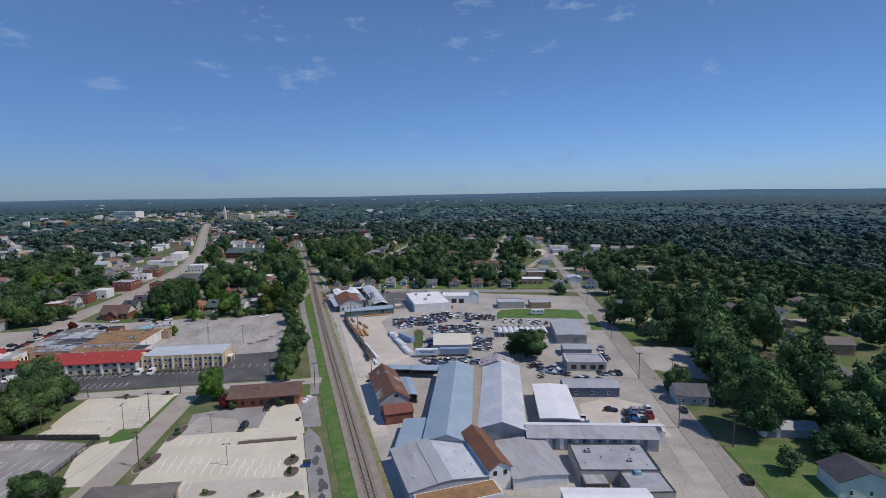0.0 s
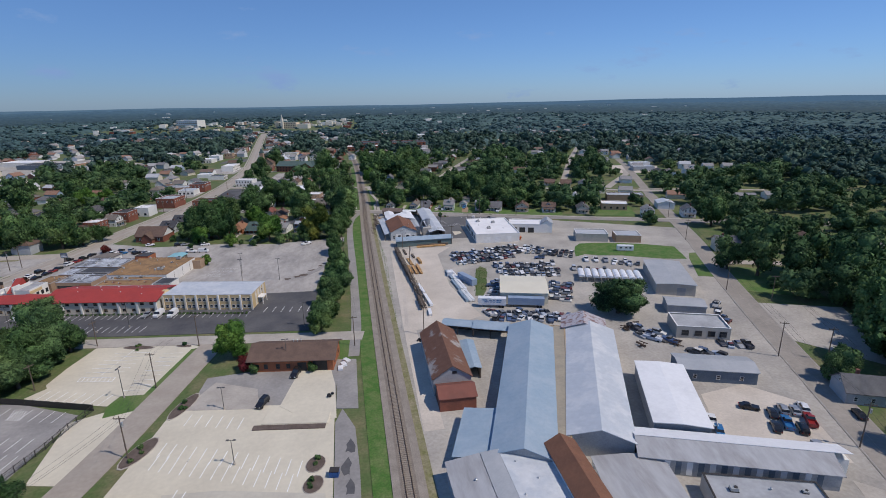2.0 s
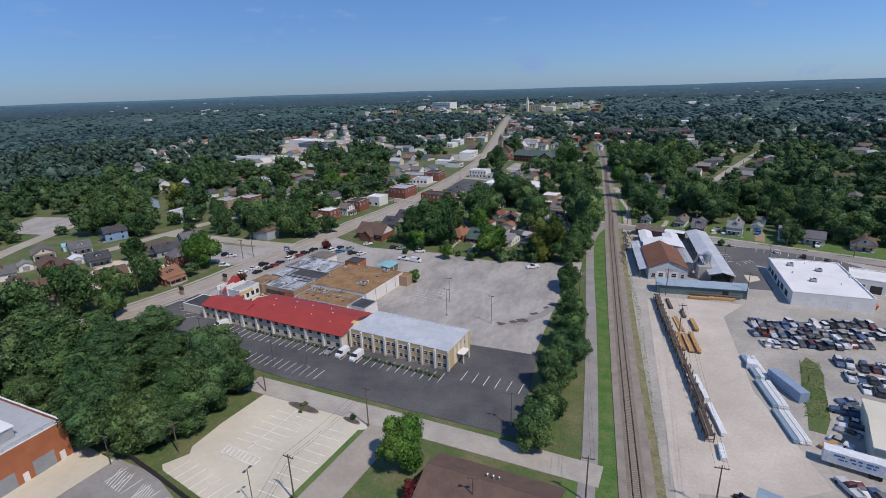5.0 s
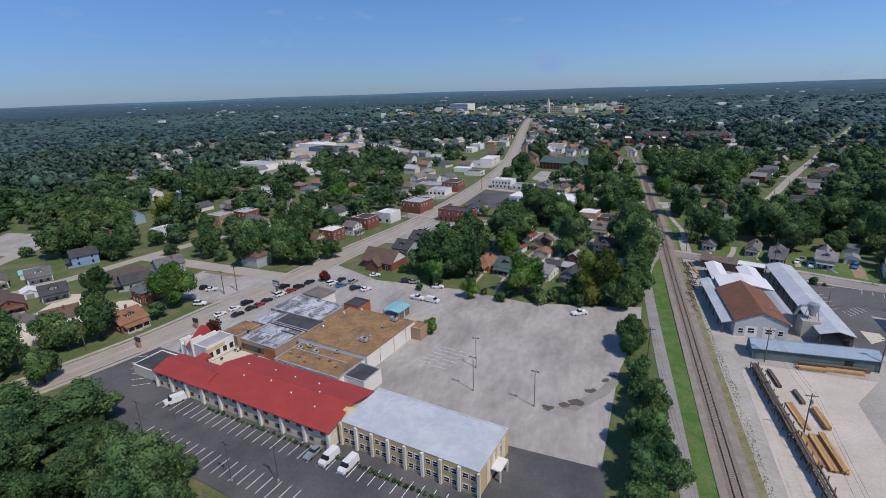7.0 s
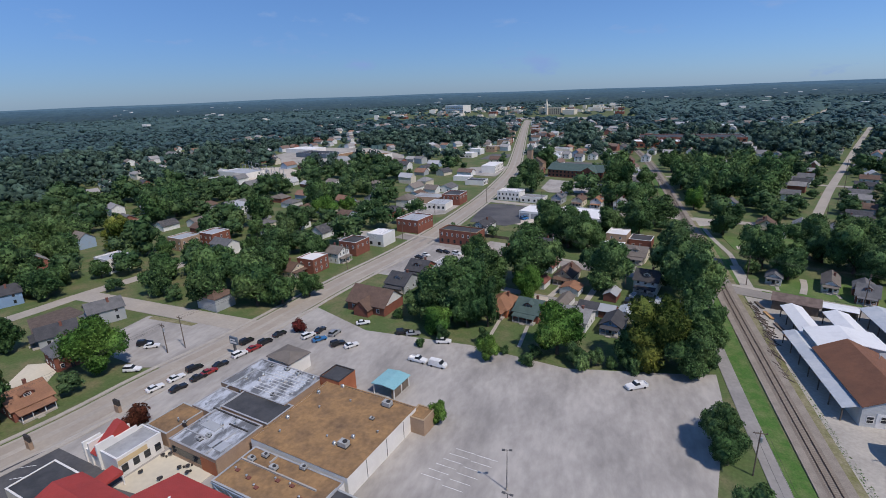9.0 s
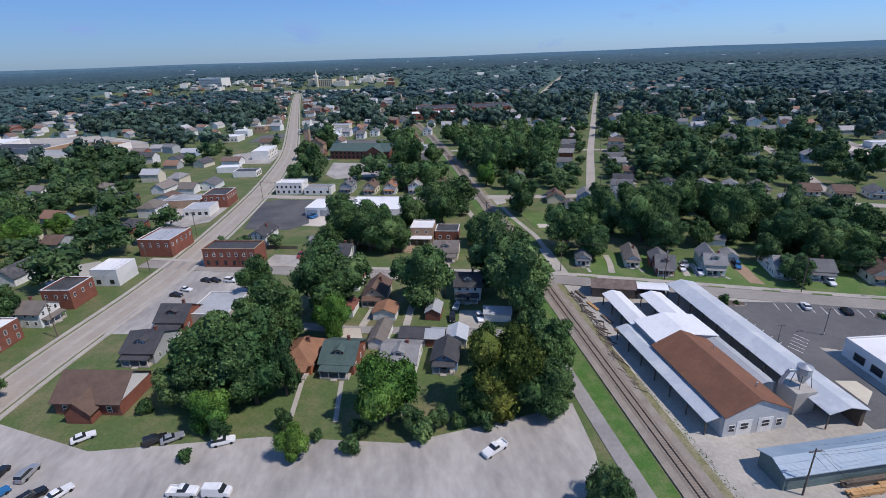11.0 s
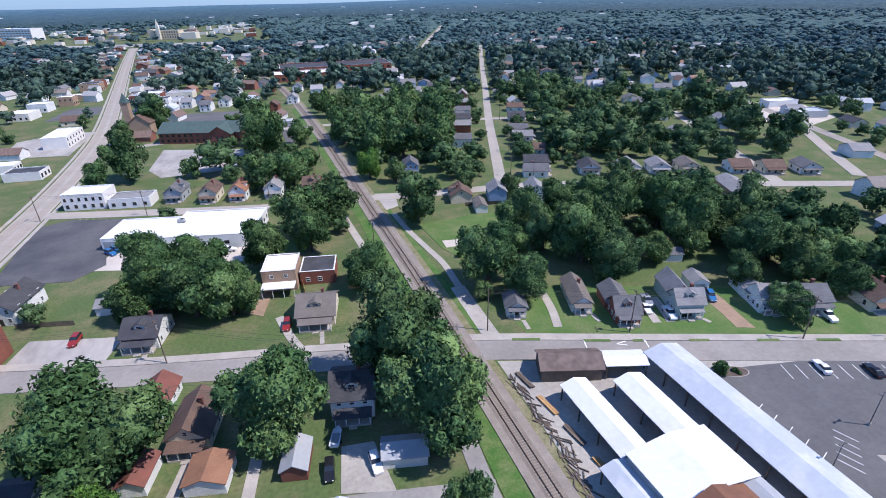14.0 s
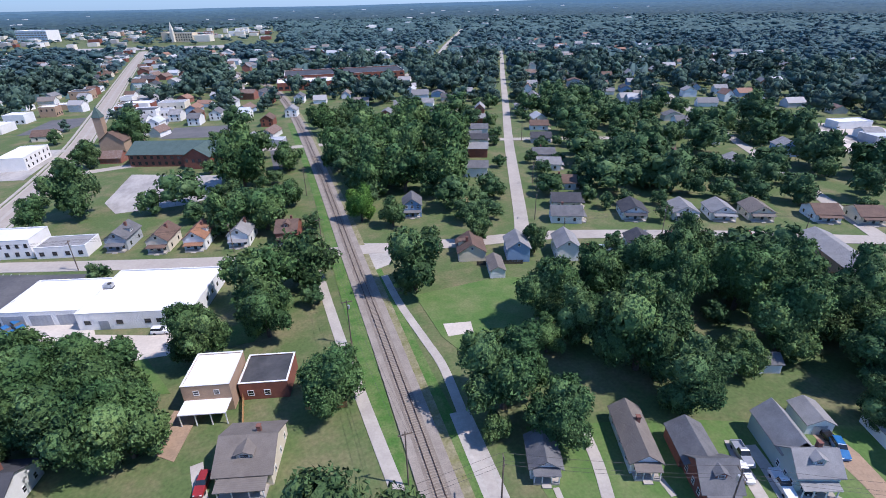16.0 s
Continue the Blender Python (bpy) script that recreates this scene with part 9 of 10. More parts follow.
# broken timbers strewn along the old siding
tb = random.Random(61)
bm = bmesh.new()
for k in range(150):
    y = 338 + 52 * tb.random()
    x = 23.6 + 3.4 * min(max((y - 346) / 24, 0), 1) + tb.gauss(0, 0.7)
    n = tb.uniform(0.5, 1.7)
    box(bm, -n, -0.10, 0, n, 0.10, tb.uniform(0.08, 0.26), pose(x, y, 0.05, 0, tb.uniform(-8, 8), 100 + tb.uniform(-45, 45)))
tagged(new("siding_timbers", to_mesh("siding_timbers", bm, "timber_old")), "broken grey timbers strewn along the old siding", "timber", kind="stuff")
# tyres heaped by the sheds
for k, (x, y) in enumerate(((31.5, 199.5), (37, 205.5), (2.0, 170.3), (30, 197), (34.5, 203.5))):
    tp = thing("tyre_pile", x, y, 0, "small pile of old black tyres", "tyre pile", "tyre piles")
    for i in range(6):
        bm = bmesh.new()
        seg = 10
        px, py, pz = sr.uniform(-0.7, 0.7), sr.uniform(-0.7, 0.7), 0.0 + 0.22 * (i // 2)
        tube(bm, (px, py, pz), (px, py, pz + 0.24), 0.42, 0.38, seg)
        part("tyre", bm, "tyre", tp)
# rank weeds along the track
def weed_strip(name, x0, y0, x1, y1, half, n, label, mat="weeds", h=0.6):
    g = np.random.default_rng(n)
    t = g.uniform(0, 1, n)
    c = np.stack([x0 + (x1 - x0) * t + g.uniform(-half, half, n), y0 + (y1 - y0) * t, np.zeros(n)], 1)
    a = g.uniform(0, 6.28, n)
    d = np.stack([np.cos(a), np.sin(a), np.zeros(n)], 1) * g.uniform(0.08, 0.24, (n, 1))
    up_v = np.stack([g.uniform(-0.3, 0.3, n), g.uniform(-0.3, 0.3, n), g.uniform(0.3, 1.0, n) * h], 1)
    v = np.stack([c - d, c + d, c + up_v], 1).reshape(-1, 3)
    me = bpy.data.meshes.new(name)
    me.from_pydata(v.tolist(), [], np.arange(len(v)).reshape(-1, 3).tolist())
    me.materials.append(M[mat])
    tagged(new(name, me), label, "weeds", kind="stuff")
patch("yard_verge", [(57.5, 231), (60.5, 241), (63, 252), (66, 262), (69, 266.5), (70.5, 263), (70, 257), (67.5, 250), (66, 244), (63.6, 236), (60.5, 230)], 0.04, "lawn", "weedy dry ground between trailers and wrecks", "verge", False)
weed_strip("yard_weeds", 61, 236, 69, 264, 2.6, 1500, "low green weeds among the wrecks", "rank_grass", 0.3)
weed_strip("siding_weeds", 22.8, 190, 26.2, 292, 0.8, 800, "weeds along the old siding", "rank_grass", 0.22)
weed_strip("siding_weeds", 26.0, 292, 25.4, 345, 0.7, 400, "weeds along the old siding", "rank_grass", 0.22)

patch("pale_slab", [(69.9, 333.7), (74.6, 332.7), (74.6, 328.5), (69.5, 324.8)], 0.07, "new_concrete", "bare beige slab at the canopy end", "slab", False)

# worn ground round the lots and the works
patch("grass_island", [(-12.8, 108), (-12.4, 116.5), (-9.6, 124), (0.6, 125.4), (1.4, 118), (1.2, 104), (-11, 104)], 0.13, "weeds", "dry grass island in the beige lot", "lawn", False)
patch("worn_aisle", [(-31, 141), (-20, 140), (-6, 136.5), (1.5, 134.8), (2.2, 128), (-8, 128.4), (-16, 126.5), (-21, 118), (-24, 108), (-26, 118), (-28.5, 131)], 0.07, "aisle_concrete", "grey driven-over aisle of the beige lot", "parking lot", False)
for k, (ax, ay, ar) in enumerate(((6.0, 122, 1.3), (6.6, 128, 1.6), (6.4, 135, 1.2), (5.8, 141, 1.5), (6.6, 148, 1.3), (5.6, 112, 1.5))):
    patch("tar_patch", [(ax + ar * (0.75 + 0.3 * math.sin(j * 2.1 + ax * 3)) * math.cos(j * 0.628), ay + 2.4 * ar * (0.75 + 0.3 * math.cos(j * 1.7 + ay)) * math.sin(j * 0.628)) for j in range(10)], 0.165, "dark_asphalt", "dark tar patch on the worn lane", "stain", False)
stripes("street_c_marks", [(48.5, 392.0, 48.5, 392.0, 1, 3.0, -20), (62.0, 386.6, 62.0, 386.6, 1, 3.0, -20), (56.0, 390.7, 56.0, 390.7, 1, 2.6, -88), (56.0, 390.7, 56.0, 390.7, 1, 2.4, -125)], "white painted arrow and ticks on the street", 0.165, 0.3)
stripes("white_lot_hatch", [(-69.3, 195.4, -59.5, 193.3, 9, 2.4, 179), (-69.3, 193, -69.3, 195.4, 2, 10, -102)], "white hatched no-parking marking", 0.13, 0.2)
patch("street_lawn", [(38.5, 402.5), (60, 393.4), (112, 371.8), (150, 356), (156, 370), (108, 398), (70, 414), (42, 422), (38, 412)], -0.03, "mown_grass", "mown front lawns of the row of houses", "lawn", False)


# ---- trees ----
def leaf_cloud(rng, lobes, count, leaf, flat=0.85, loose=0.6):
    """Leaf blades over the outer skin of a crown's lobes. Crown of unit radius about the origin."""
    L = np.array(lobes)
    share = L[:, 3] ** 2
    which = rng.choice(len(L), size=count * 3, p=share / share.sum())
    v = rng.normal(size=(len(which), 3))
    v /= np.linalg.norm(v, axis=1)[:, None]
    squash = np.array([1, 1, flat])
    c = L[which, :3] + v * L[which, 3:] * rng.uniform(0.82, 1.2, (len(which), 1)) * squash
    buried = np.zeros(len(c), bool)
    for k, (cx, cy, cz, cr) in enumerate(lobes):
        buried |= (np.linalg.norm((c - (cx, cy, cz)) / squash, axis=1) < cr * 0.84) & (which != k)
    c, v = c[~buried][:count], v[~buried][:count]
    n = len(c)
    nrm = v + rng.normal(size=(n, 3)) * loose + np.array([0, 0, 0.2])
    nrm /= np.linalg.norm(nrm, axis=1)[:, None]
    t = np.cross(nrm, rng.normal(size=(n, 3)))
    t /= np.linalg.norm(t, axis=1)[:, None]
    b = np.cross(nrm, t)
    s = leaf * rng.uniform(0.55, 1.45, (n, 1))
    t, b = t * s, b * s * rng.uniform(0.5, 0.95, (n, 1))
    droop = nrm * s * 0.25
    return np.stack([c - t - b * 0.5 - droop, c + t * 0.25 - b, c + t * 0.6 + b - droop], 1).reshape(-1, 3)


def crown_clumps(rng, big, small, tall=0.8, size=0.5):
    """A few large lobes about the stem, each carrying smaller ones on its outer side."""
    out = [(0, 0, 0.02, 0.62)]
    for i in range(big):
        z = 0.95 - 1.75 * (i + 0.5) / big
        a = i * 2.39996 + rng.uniform(-0.5, 0.5)
        r = math.sqrt(max(0.0, 1 - z * z)) * rng.uniform(0.44, 0.62)
        out.append((r * math.cos(a), r * math.sin(a), z * 0.62 * tall + rng.uniform(-0.05, 0.05), size * rng.uniform(0.66, 1.05)))
    for i in range(small):
        cx, cy, cz, cr = out[rng.integers(0, big + 1)]
        v = rng.normal(size=3) + np.array([cx, cy, cz + 0.15]) * 2.2
        v /= np.linalg.norm(v)
        k = cr * rng.uniform(0.75, 1.0)
        out.append((cx + v[0] * k, cy + v[1] * k, cz + v[2] * k * 0.9, rng.uniform(0.09, 0.20)))
    return out


def icosphere(sub):
    bm = bmesh.new()
    bmesh.ops.create_icosphere(bm, subdivisions=sub, radius=1)
    bm.verts.ensure_lookup_table()
    v = np.array([x.co[:] for x in bm.verts])
    f = np.array([[x.index for x in fc.verts] for fc in bm.faces])
    bm.free()
    return v, f


ICO1, ICO2 = icosphere(1), icosphere(2)


def clump_shells(rng, lobes, ico, flat=0.85, fill=0.84, rough=0.14):
    """Uneven masses of foliage, one to a lobe, without the faces that other lobes bury."""
    squash = np.array([1, 1, flat])
    vs, fs = [], []
    for k, (cx, cy, cz, cr) in enumerate(lobes):
        iv, fi = ico if cr > 0.22 else ICO1
        v = iv * (1 + rng.normal(size=(len(iv), 1)) * rough) * cr * fill * squash + np.array([cx, cy, cz])
        mid = v[fi].mean(1)
        buried = np.zeros(len(fi), bool)
        for j, (ox, oy, oz, orad) in enumerate(lobes):
            if j != k:
                buried |= np.linalg.norm((mid - (ox, oy, oz)) / squash, axis=1) < orad * fill * 0.8
        fs.append(fi[~buried] + sum(map(len, vs)))
        vs.append(v)
    return np.concatenate(vs), np.concatenate(fs)


def mesh_of(name, verts, mat, polys=4, extra=None):
    """A mesh of separate faces, and of shared, softly shaded ones given as points and corners."""
    me = bpy.data.meshes.new(name)
    faces = np.arange(len(verts), dtype=np.int32).reshape(-1, polys)
    loops = faces.ravel()
    starts = np.arange(len(faces), dtype=np.int32) * polys
    smooth = np.zeros(len(faces), bool)
    if extra is not None:
        ev, ef = extra
        loops = np.concatenate([loops, (ef + len(verts)).ravel().astype(np.int32)])
        starts = np.concatenate([starts, (len(faces) * polys + np.arange(len(ef)) * ef.shape[1]).astype(np.int32)])
        smooth = np.concatenate([smooth, np.ones(len(ef), bool)])
        verts = np.concatenate([verts, ev])
    me.vertices.add(len(verts))
    me.vertices.foreach_set("co", np.ascontiguousarray(verts, dtype=np.float32).ravel())
    me.loops.add(len(loops))
    me.loops.foreach_set("vertex_index", loops.astype(np.int32))
    me.polygons.add(len(starts))
    me.polygons.foreach_set("loop_start", starts.astype(np.int32))
    me.polygons.foreach_set("use_smooth", smooth)
    me.update(calc_edges=True)
    me.validate()
    me.materials.append(M[mat])
    return me


def tree_template(seed, mat, label, big=7, small=52, leaves=5800, leaf=0.040, tall=0.95, trunk=0.40, size=0.5, loose=0.6):
    """A tree of unit crown radius; its crown stands over a forked, tapered trunk."""
    rng = np.random.default_rng(seed)
    root = thing("tree", 0, 0, 0, label, "tree", "broad-leaved trees")
    bm = bmesh.new()
    top = trunk + tall * 0.5
    tube(bm, (0, 0, -0.03), (0.02, 0.01, trunk * 0.7), 0.085, 0.06, 8)
    tube(bm, (0.02, 0.01, trunk * 0.7), (0.0, 0.03, top), 0.06, 0.025, 7)
    for i in range(5):
        a = i * 1.256 + rng.uniform(-0.4, 0.4)
        z = trunk * rng.uniform(0.55, 0.95)
        tube(bm, (0.02, 0.01, z), (0.45 * math.cos(a), 0.45 * math.sin(a), z + rng.uniform(0.35, 0.6)), 0.038, 0.014, 6)
    part("trunk", bm, "bark", root)
    cl = [(x, y, z + trunk + tall * 0.55, r) for x, y, z, r in crown_clumps(rng, big, small, tall, size)]
    v = leaf_cloud(rng, cl, leaves, leaf, loose=loose)
    cr = new("crown", mesh_of("crown", v, mat, 3, clump_shells(rng, cl, ICO1 if leaves < 3000 else ICO2)))
    cr.parent = root
    return root


TREES = {
    "oak": [tree_template(s, "leaf", "full green broad-leaved tree standing in grass", 6 + s % 3) for s in (1, 2, 3, 4, 5)],
    "dark": [tree_template(s, "leaf_dark", "dense dark green broad-leaved tree", 7, 48, tall=1.15, leaf=0.039) for s in (11, 12, 13)],
    "bright": [tree_template(s, "leaf_bright", "bright green young broad-leaved tree", 6, 44, tall=1.0) for s in (21, 22)],
    "yellow": [tree_template(31, "leaf_yellow", "yellowish green broad-leaved tree", 8, tall=1.1)],
    "red": [tree_template(41, "leaf_red", "small dark red ornamental tree", 4, 8, 900, 0.09, 0.9, 0.35, 0.5)],
    "bush": [tree_template(51, "leaf", "rounded green garden bush", 4, 6, 500, 0.12, 0.8, 0.2, 0.5)],
    "oak_away": [tree_template(s, "leaf", "full green broad-leaved tree among houses", 6, 26, 2000, 0.066) for s in (61, 62, 63, 64)],
    "dark_away": [tree_template(s, "leaf_dark", "dark green broad-leaved tree among houses", 6, 24, 2000, 0.064, tall=1.15) for s in (71, 72, 73)],
}
used = set()
tr = random.Random(9)


def plant(kind, x, y, r, lift=1.0):
    pool = TREES[kind + "_away"] if kind in ("oak", "dark") and (x > 140 or x < -135 or y > 470 or r < 4) else TREES[kind]
    t = pool[tr.randrange(len(pool))]
    m = pose(x, y, 0, 0, 0, tr.uniform(0, 360)) @ Matrix.Diagonal((r * tr.uniform(0.93, 1.07), r * tr.uniform(0.93, 1.07), r * lift, 1))
    if t.name in used:
        copy_thing(t, m @ Matrix.Diagonal([1 / c for c in t.scale] + [1]))
    else:
        used.add(t.name)
        t.matrix_basis = m


PLANTED = []
def grove(kind, spots, lift=1.06):
    for x, y, r in spots:
        PLANTED.append((x, y, r))
        plant(kind, x, y, r, lift * tr.uniform(0.95, 1.2))


# behind the bungalows and along the alley
grove("oak", [(-50, 391, 11.8)], 1.02)
grove("oak", [(-64.8, 375, 10), (-70, 355, 11), (-64.7, 363, 7), (-78, 354, 7.5), (-65, 350, 6.5), (-76, 408, 6.5), (-86, 381, 4), (-82, 353, 5.5)])
grove("dark", [(-58.4, 351.5, 3.8)], 1.9)
grove("bright", [(-48.8, 377.5, 5.3)], 1.35)
grove("bright", [(-35, 338.8, 8.2), (-73, 343, 5)])
grove("yellow", [(-8.5, 339, 8.8)])
grove("oak", [(-20.8, 392, 10.6), (5, 349, 6.8), (-0.5, 336, 7), (-9.2, 357, 4.7), (-14.5, 337.5, 5.5), (4, 360, 5.5)])
grove("dark", [(5.2, 397, 10.8)], 1.16)
grove("oak", [(6.2, 380.5, 10.6)], 1.22)
grove("dark", [(-57, 339.5, 2.4), (-41, 334.5, 2.2), (-24, 334.5, 2.4), (-16, 333.5, 2.2), (0, 334, 2.6), (5, 338, 3), (-70, 338.5, 2.2), (-30, 335, 2.8)])
# blocks west of the main street
grove("oak", [(-172, 360, 9), (-160, 363, 9), (-148, 355, 7), (-182, 367, 7.5), (-163, 377, 7), (-174, 404, 7), (-188, 402, 4.5), (-284, 441, 11), (-270, 372, 8), (-236, 337, 7), (-205, 500, 9), (-229, 391, 5), (-206, 432, 5)])
grove("dark", [(-166, 393, 8), (-180, 422, 7), (-186, 444, 6), (-293, 465, 11), (-270, 353, 7), (-155, 372, 6), (-188, 384, 5.5), (-252, 397, 7), (-213, 372, 4.5)])
grove("yellow", [(-262, 397, 9)])
grove("oak", [(-327, 385, 6.5), (-306, 382, 7.9), (-306, 395, 9.3), (-302, 404, 7.2), (-288, 365, 8.6), (-279, 372, 6.5), (-203, 366, 6), (-258, 338, 9.3), (-243, 338, 7.2)])
grove("oak", [(-163, 345, 7.5), (-146, 350, 8.5), (-137, 353, 6.5), (-151, 400, 6.5), (-206, 386, 6), (-219, 454, 10), (-203, 500, 11), (-192, 350, 6), (-131, 362, 5), (-157, 379, 8), (-235, 361, 4.2), (-244, 349, 5), (-213, 266, 4.5), (-204, 300, 3.5)])
grove("bright", [(-190, 480, 8), (-180, 492, 6)])
# north of the cross street
grove("oak", [(7.6, 440, 7.0), (-44, 450, 9), (-38, 443, 9.5), (-29, 440, 8), (-48, 458, 9), (-52, 448, 7), (-36, 455, 8)])
grove("oak", [(40, 428, 9.2), (46.5, 417, 6.4), (35, 421, 3), (-19, 465, 7), (-4.2, 470, 7.2), (-5.6, 486, 9.7), (6.4, 492.7, 9.1)])
grove("oak", [(32.8, 602, 10.5), (35.4, 678, 9.7), (54, 626, 12), (77, 631, 12), (92, 609, 12), (71, 552, 10.5), (55, 559, 11), (40, 560, 9.5), (47, 586, 11), (64, 590, 11), (82, 580, 11), (-11, 591, 12), (-16, 539, 9), (-2.7, 539, 9), (6, 560, 6), (9, 610, 7)])
grove("bright", [(31, 534, 6)], 1.25)
grove("dark", [(36, 479, 9.6), (41, 525, 5), (65, 502, 5), (79, 488, 4.5), (-73, 579, 10), (-83, 566, 6), (-73, 690, 10), (-87, 652, 7), (47, 500, 4)])
grove("oak", [(63.5, 453, 8.5), (57, 441, 5), (72.7, 429, 10.5), (92, 420, 5.5), (107, 423, 9.5), (86, 437, 8), (98, 446, 9), (112, 440, 9), (80, 456, 8), (121, 424, 8.5)])
grove("oak", [(126.5, 408.1, 7.5), (123.1, 395.9, 7.5), (135.6, 395.8, 7.5), (126.7, 385.5, 6.2), (150.0, 408.2, 7.5), (127.4, 419.3, 7.5), (102.9, 384.6, 5.1)], 0.95)
grove("dark", [(75, 416, 7.5), (115, 407, 8), (104.5, 399, 5.2), (126, 438, 8), (92, 456, 7.5), (108, 456, 8), (136, 425, 8), (124, 408, 7), (101, 380.5, 3.8), (66, 441, 6.5)])
# the wooded bank beside the white lot
bank = [(-172, 205), (-168, 231), (-132, 234), (-92, 224), (-80, 214), (-82.5, 191), (-104, 187), (-150, 196)]
br = random.Random(17)
placed = []
while len(placed) < 40:
    x, y, r = br.uniform(-172, -80), br.uniform(187, 242), br.uniform(5.6, 8.6)
    inside = False
    for (ax, ay), (bx, by) in zip(bank, bank[1:] + bank[:1]):
        if (ay > y) != (by > y) and x < (bx - ax) * (y - ay) / (by - ay) + ax:
            inside = not inside
    if inside and (len(placed) < 30 or br.random() < 0.2) and all(math.hypot(x - p[0], y - p[1]) > 7.4 for p in placed):
        placed.append((x, y, r))
    elif inside and br.random() < 0.02:
        placed.append((x, y, r * 0.7))
for i, p in enumerate(placed):
    grove(("dark", "oak", "dark")[i % 3], [p], br.uniform(0.72, 1.0) * (0.78 if p[1] > 214 else 1.0))
grove("dark", [(-84, 193, 6.5), (-83, 205, 6.5), (-97, 189, 5), (-88, 216, 8)], 0.95)
grove("oak", [(-90, 190.5, 7), (-80.5, 214, 5.2), (-86, 199, 7.5)], 0.95)
# beside the railway lane and in the lots
grove("oak", [(-2, 211, 5), (0, 221, 4.5), (1, 235, 6), (4, 247, 6), (3, 258, 5.5), (4, 270, 5), (2.5, 286, 3.6), (0.5, 306, 4.6), (1.8, 301, 4.0), (2.6, 311, 3.2), (2, 280, 2.6), (3.2, 275, 3.0)])
grove("dark", [(2.2, 283, 2.0), (2.5, 264, 3), (2, 241, 3.4), (0, 228, 3.2), (3, 253, 3.4)])
grove("bright", [(-28, 198.5, 5.2), (-163, 299, 8.5), (-54, 331, 3.5), (-59.5, 300, 2.6)])
grove("red", [(-23, 189.5, 2.6), (-129.5, 281, 3.2), (-118, 334, 2.6)])
grove("oak", [(-165, 270, 6), (-168, 261, 5.5), (-178, 280, 5), (-203, 300, 5.5), (-176, 262, 6), (-186, 252, 7), (-172, 245, 8), (-180, 232, 8), (-156, 245, 5)])
# along the road
grove("dark", [(104, 203, 10.0)], 0.6)
grove("dark", [(183, 226, 10), (192, 214, 9), (200, 200, 11), (188, 190, 8), (176, 236, 7)])
grove("oak", [(139, 148, 5), (137.5, 114, 10.5), (158, 130, 9), (164, 152, 10), (172, 160, 9), (158, 142, 8), (224, 308, 9), (204, 222, 10), (178, 170, 9), (190, 172, 9), (152, 118, 8)])
grove("oak", [(166, 110, 10), (158, 100, 9), (170, 96, 10), (178, 126, 8), (150, 95, 6), (192, 142, 8), (204, 148, 8), (216, 176, 9), (196, 186, 9), (222, 196, 9)])
grove("bush", [(-20, 187, 1.7), (-3.5, 184.5, 1.8), (-90, 351, 2.2), (-57, 372, 1.5), (-43, 330.5, 2.5), (-28, 331, 2.8), (-14, 333, 2.6), (70, 374, 2.0), (39, 447, 1.3), (-20, 334, 2.2), (-76, 334, 1.8), (-50, 335, 1.6)])

for i in range(22):
    x, y = -60.5 + i * 1.45, 239.3 - i * 0.31
    PLANTED.append((x, y, 0.8))
    plant("bush", x, y, tr.uniform(0.5, 0.75))
for i in range(22):
    x, y = -101 + i * 1.7, 246.6 - i * 0.315
    plant("bush", x, y, tr.uniform(0.45, 0.7))
for x, y, rot, w, d in ISL:
    for k in range(3):
        plant("bush", x + tr.uniform(-0.3, 0.3) * min(w, d), y + tr.uniform(-0.3, 0.3) * max(w, d), tr.uniform(0.5, 0.9))

# ---- the woods: one mass of crowns for what nobody could count ----
def blocked(x, y, pad):
    hit = np.zeros(len(x), bool)
    for cx, cy, w, d, rot in KEEP_RECT:
        c, s = math.cos(radians(rot)), math.sin(radians(rot))
        u, v = (x - cx) * c + (y - cy) * s, -(x - cx) * s + (y - cy) * c
        hit |= (np.abs(u) < w / 2 + pad * 0.55) & (np.abs(v) < d / 2 + pad * 0.55)
    for x0, y0, x1, y1, half in KEEP_LINE:
        dx, dy = x1 - x0, y1 - y0
        t = np.clip(((x - x0) * dx + (y - y0) * dy) / (dx * dx + dy * dy), 0, 1)
        hit |= np.hypot(x - x0 - t * dx, y - y0 - t * dy) < half + pad * 0.5
    for pts in KEEP_POLY:
        inside = np.zeros(len(x), bool)
        near = np.zeros(len(x), bool)
        for (ax, ay), (bx, by) in zip(pts, pts[1:] + pts[:1]):
            if ay != by:
                inside ^= ((ay > y) != (by > y)) & (x < (bx - ax) * (y - ay) / (by - ay) + ax)
            t = np.clip(((x - ax) * (bx - ax) + (y - ay) * (by - ay)) / ((bx - ax) ** 2 + (by - ay) ** 2), 0, 1)
            near |= np.hypot(x - ax - t * (bx - ax), y - ay - t * (by - ay)) < pad * 0.5
        hit |= inside | near
    for px, py, pr in PLANTED:
        hit |= np.hypot(x - px, y - py) < (pr + pad) * 0.62
    return hit


def low_tree(rng, big, small, leaves, leaf, tall=0.95):
    cl = crown_clumps(rng, big, small, tall * rng.uniform(0.9, 1.25))
    return leaf_cloud(rng, cl, leaves, leaf, loose=0.55 if leaves > 100 else 0.3), clump_shells(rng, cl, ICO1)


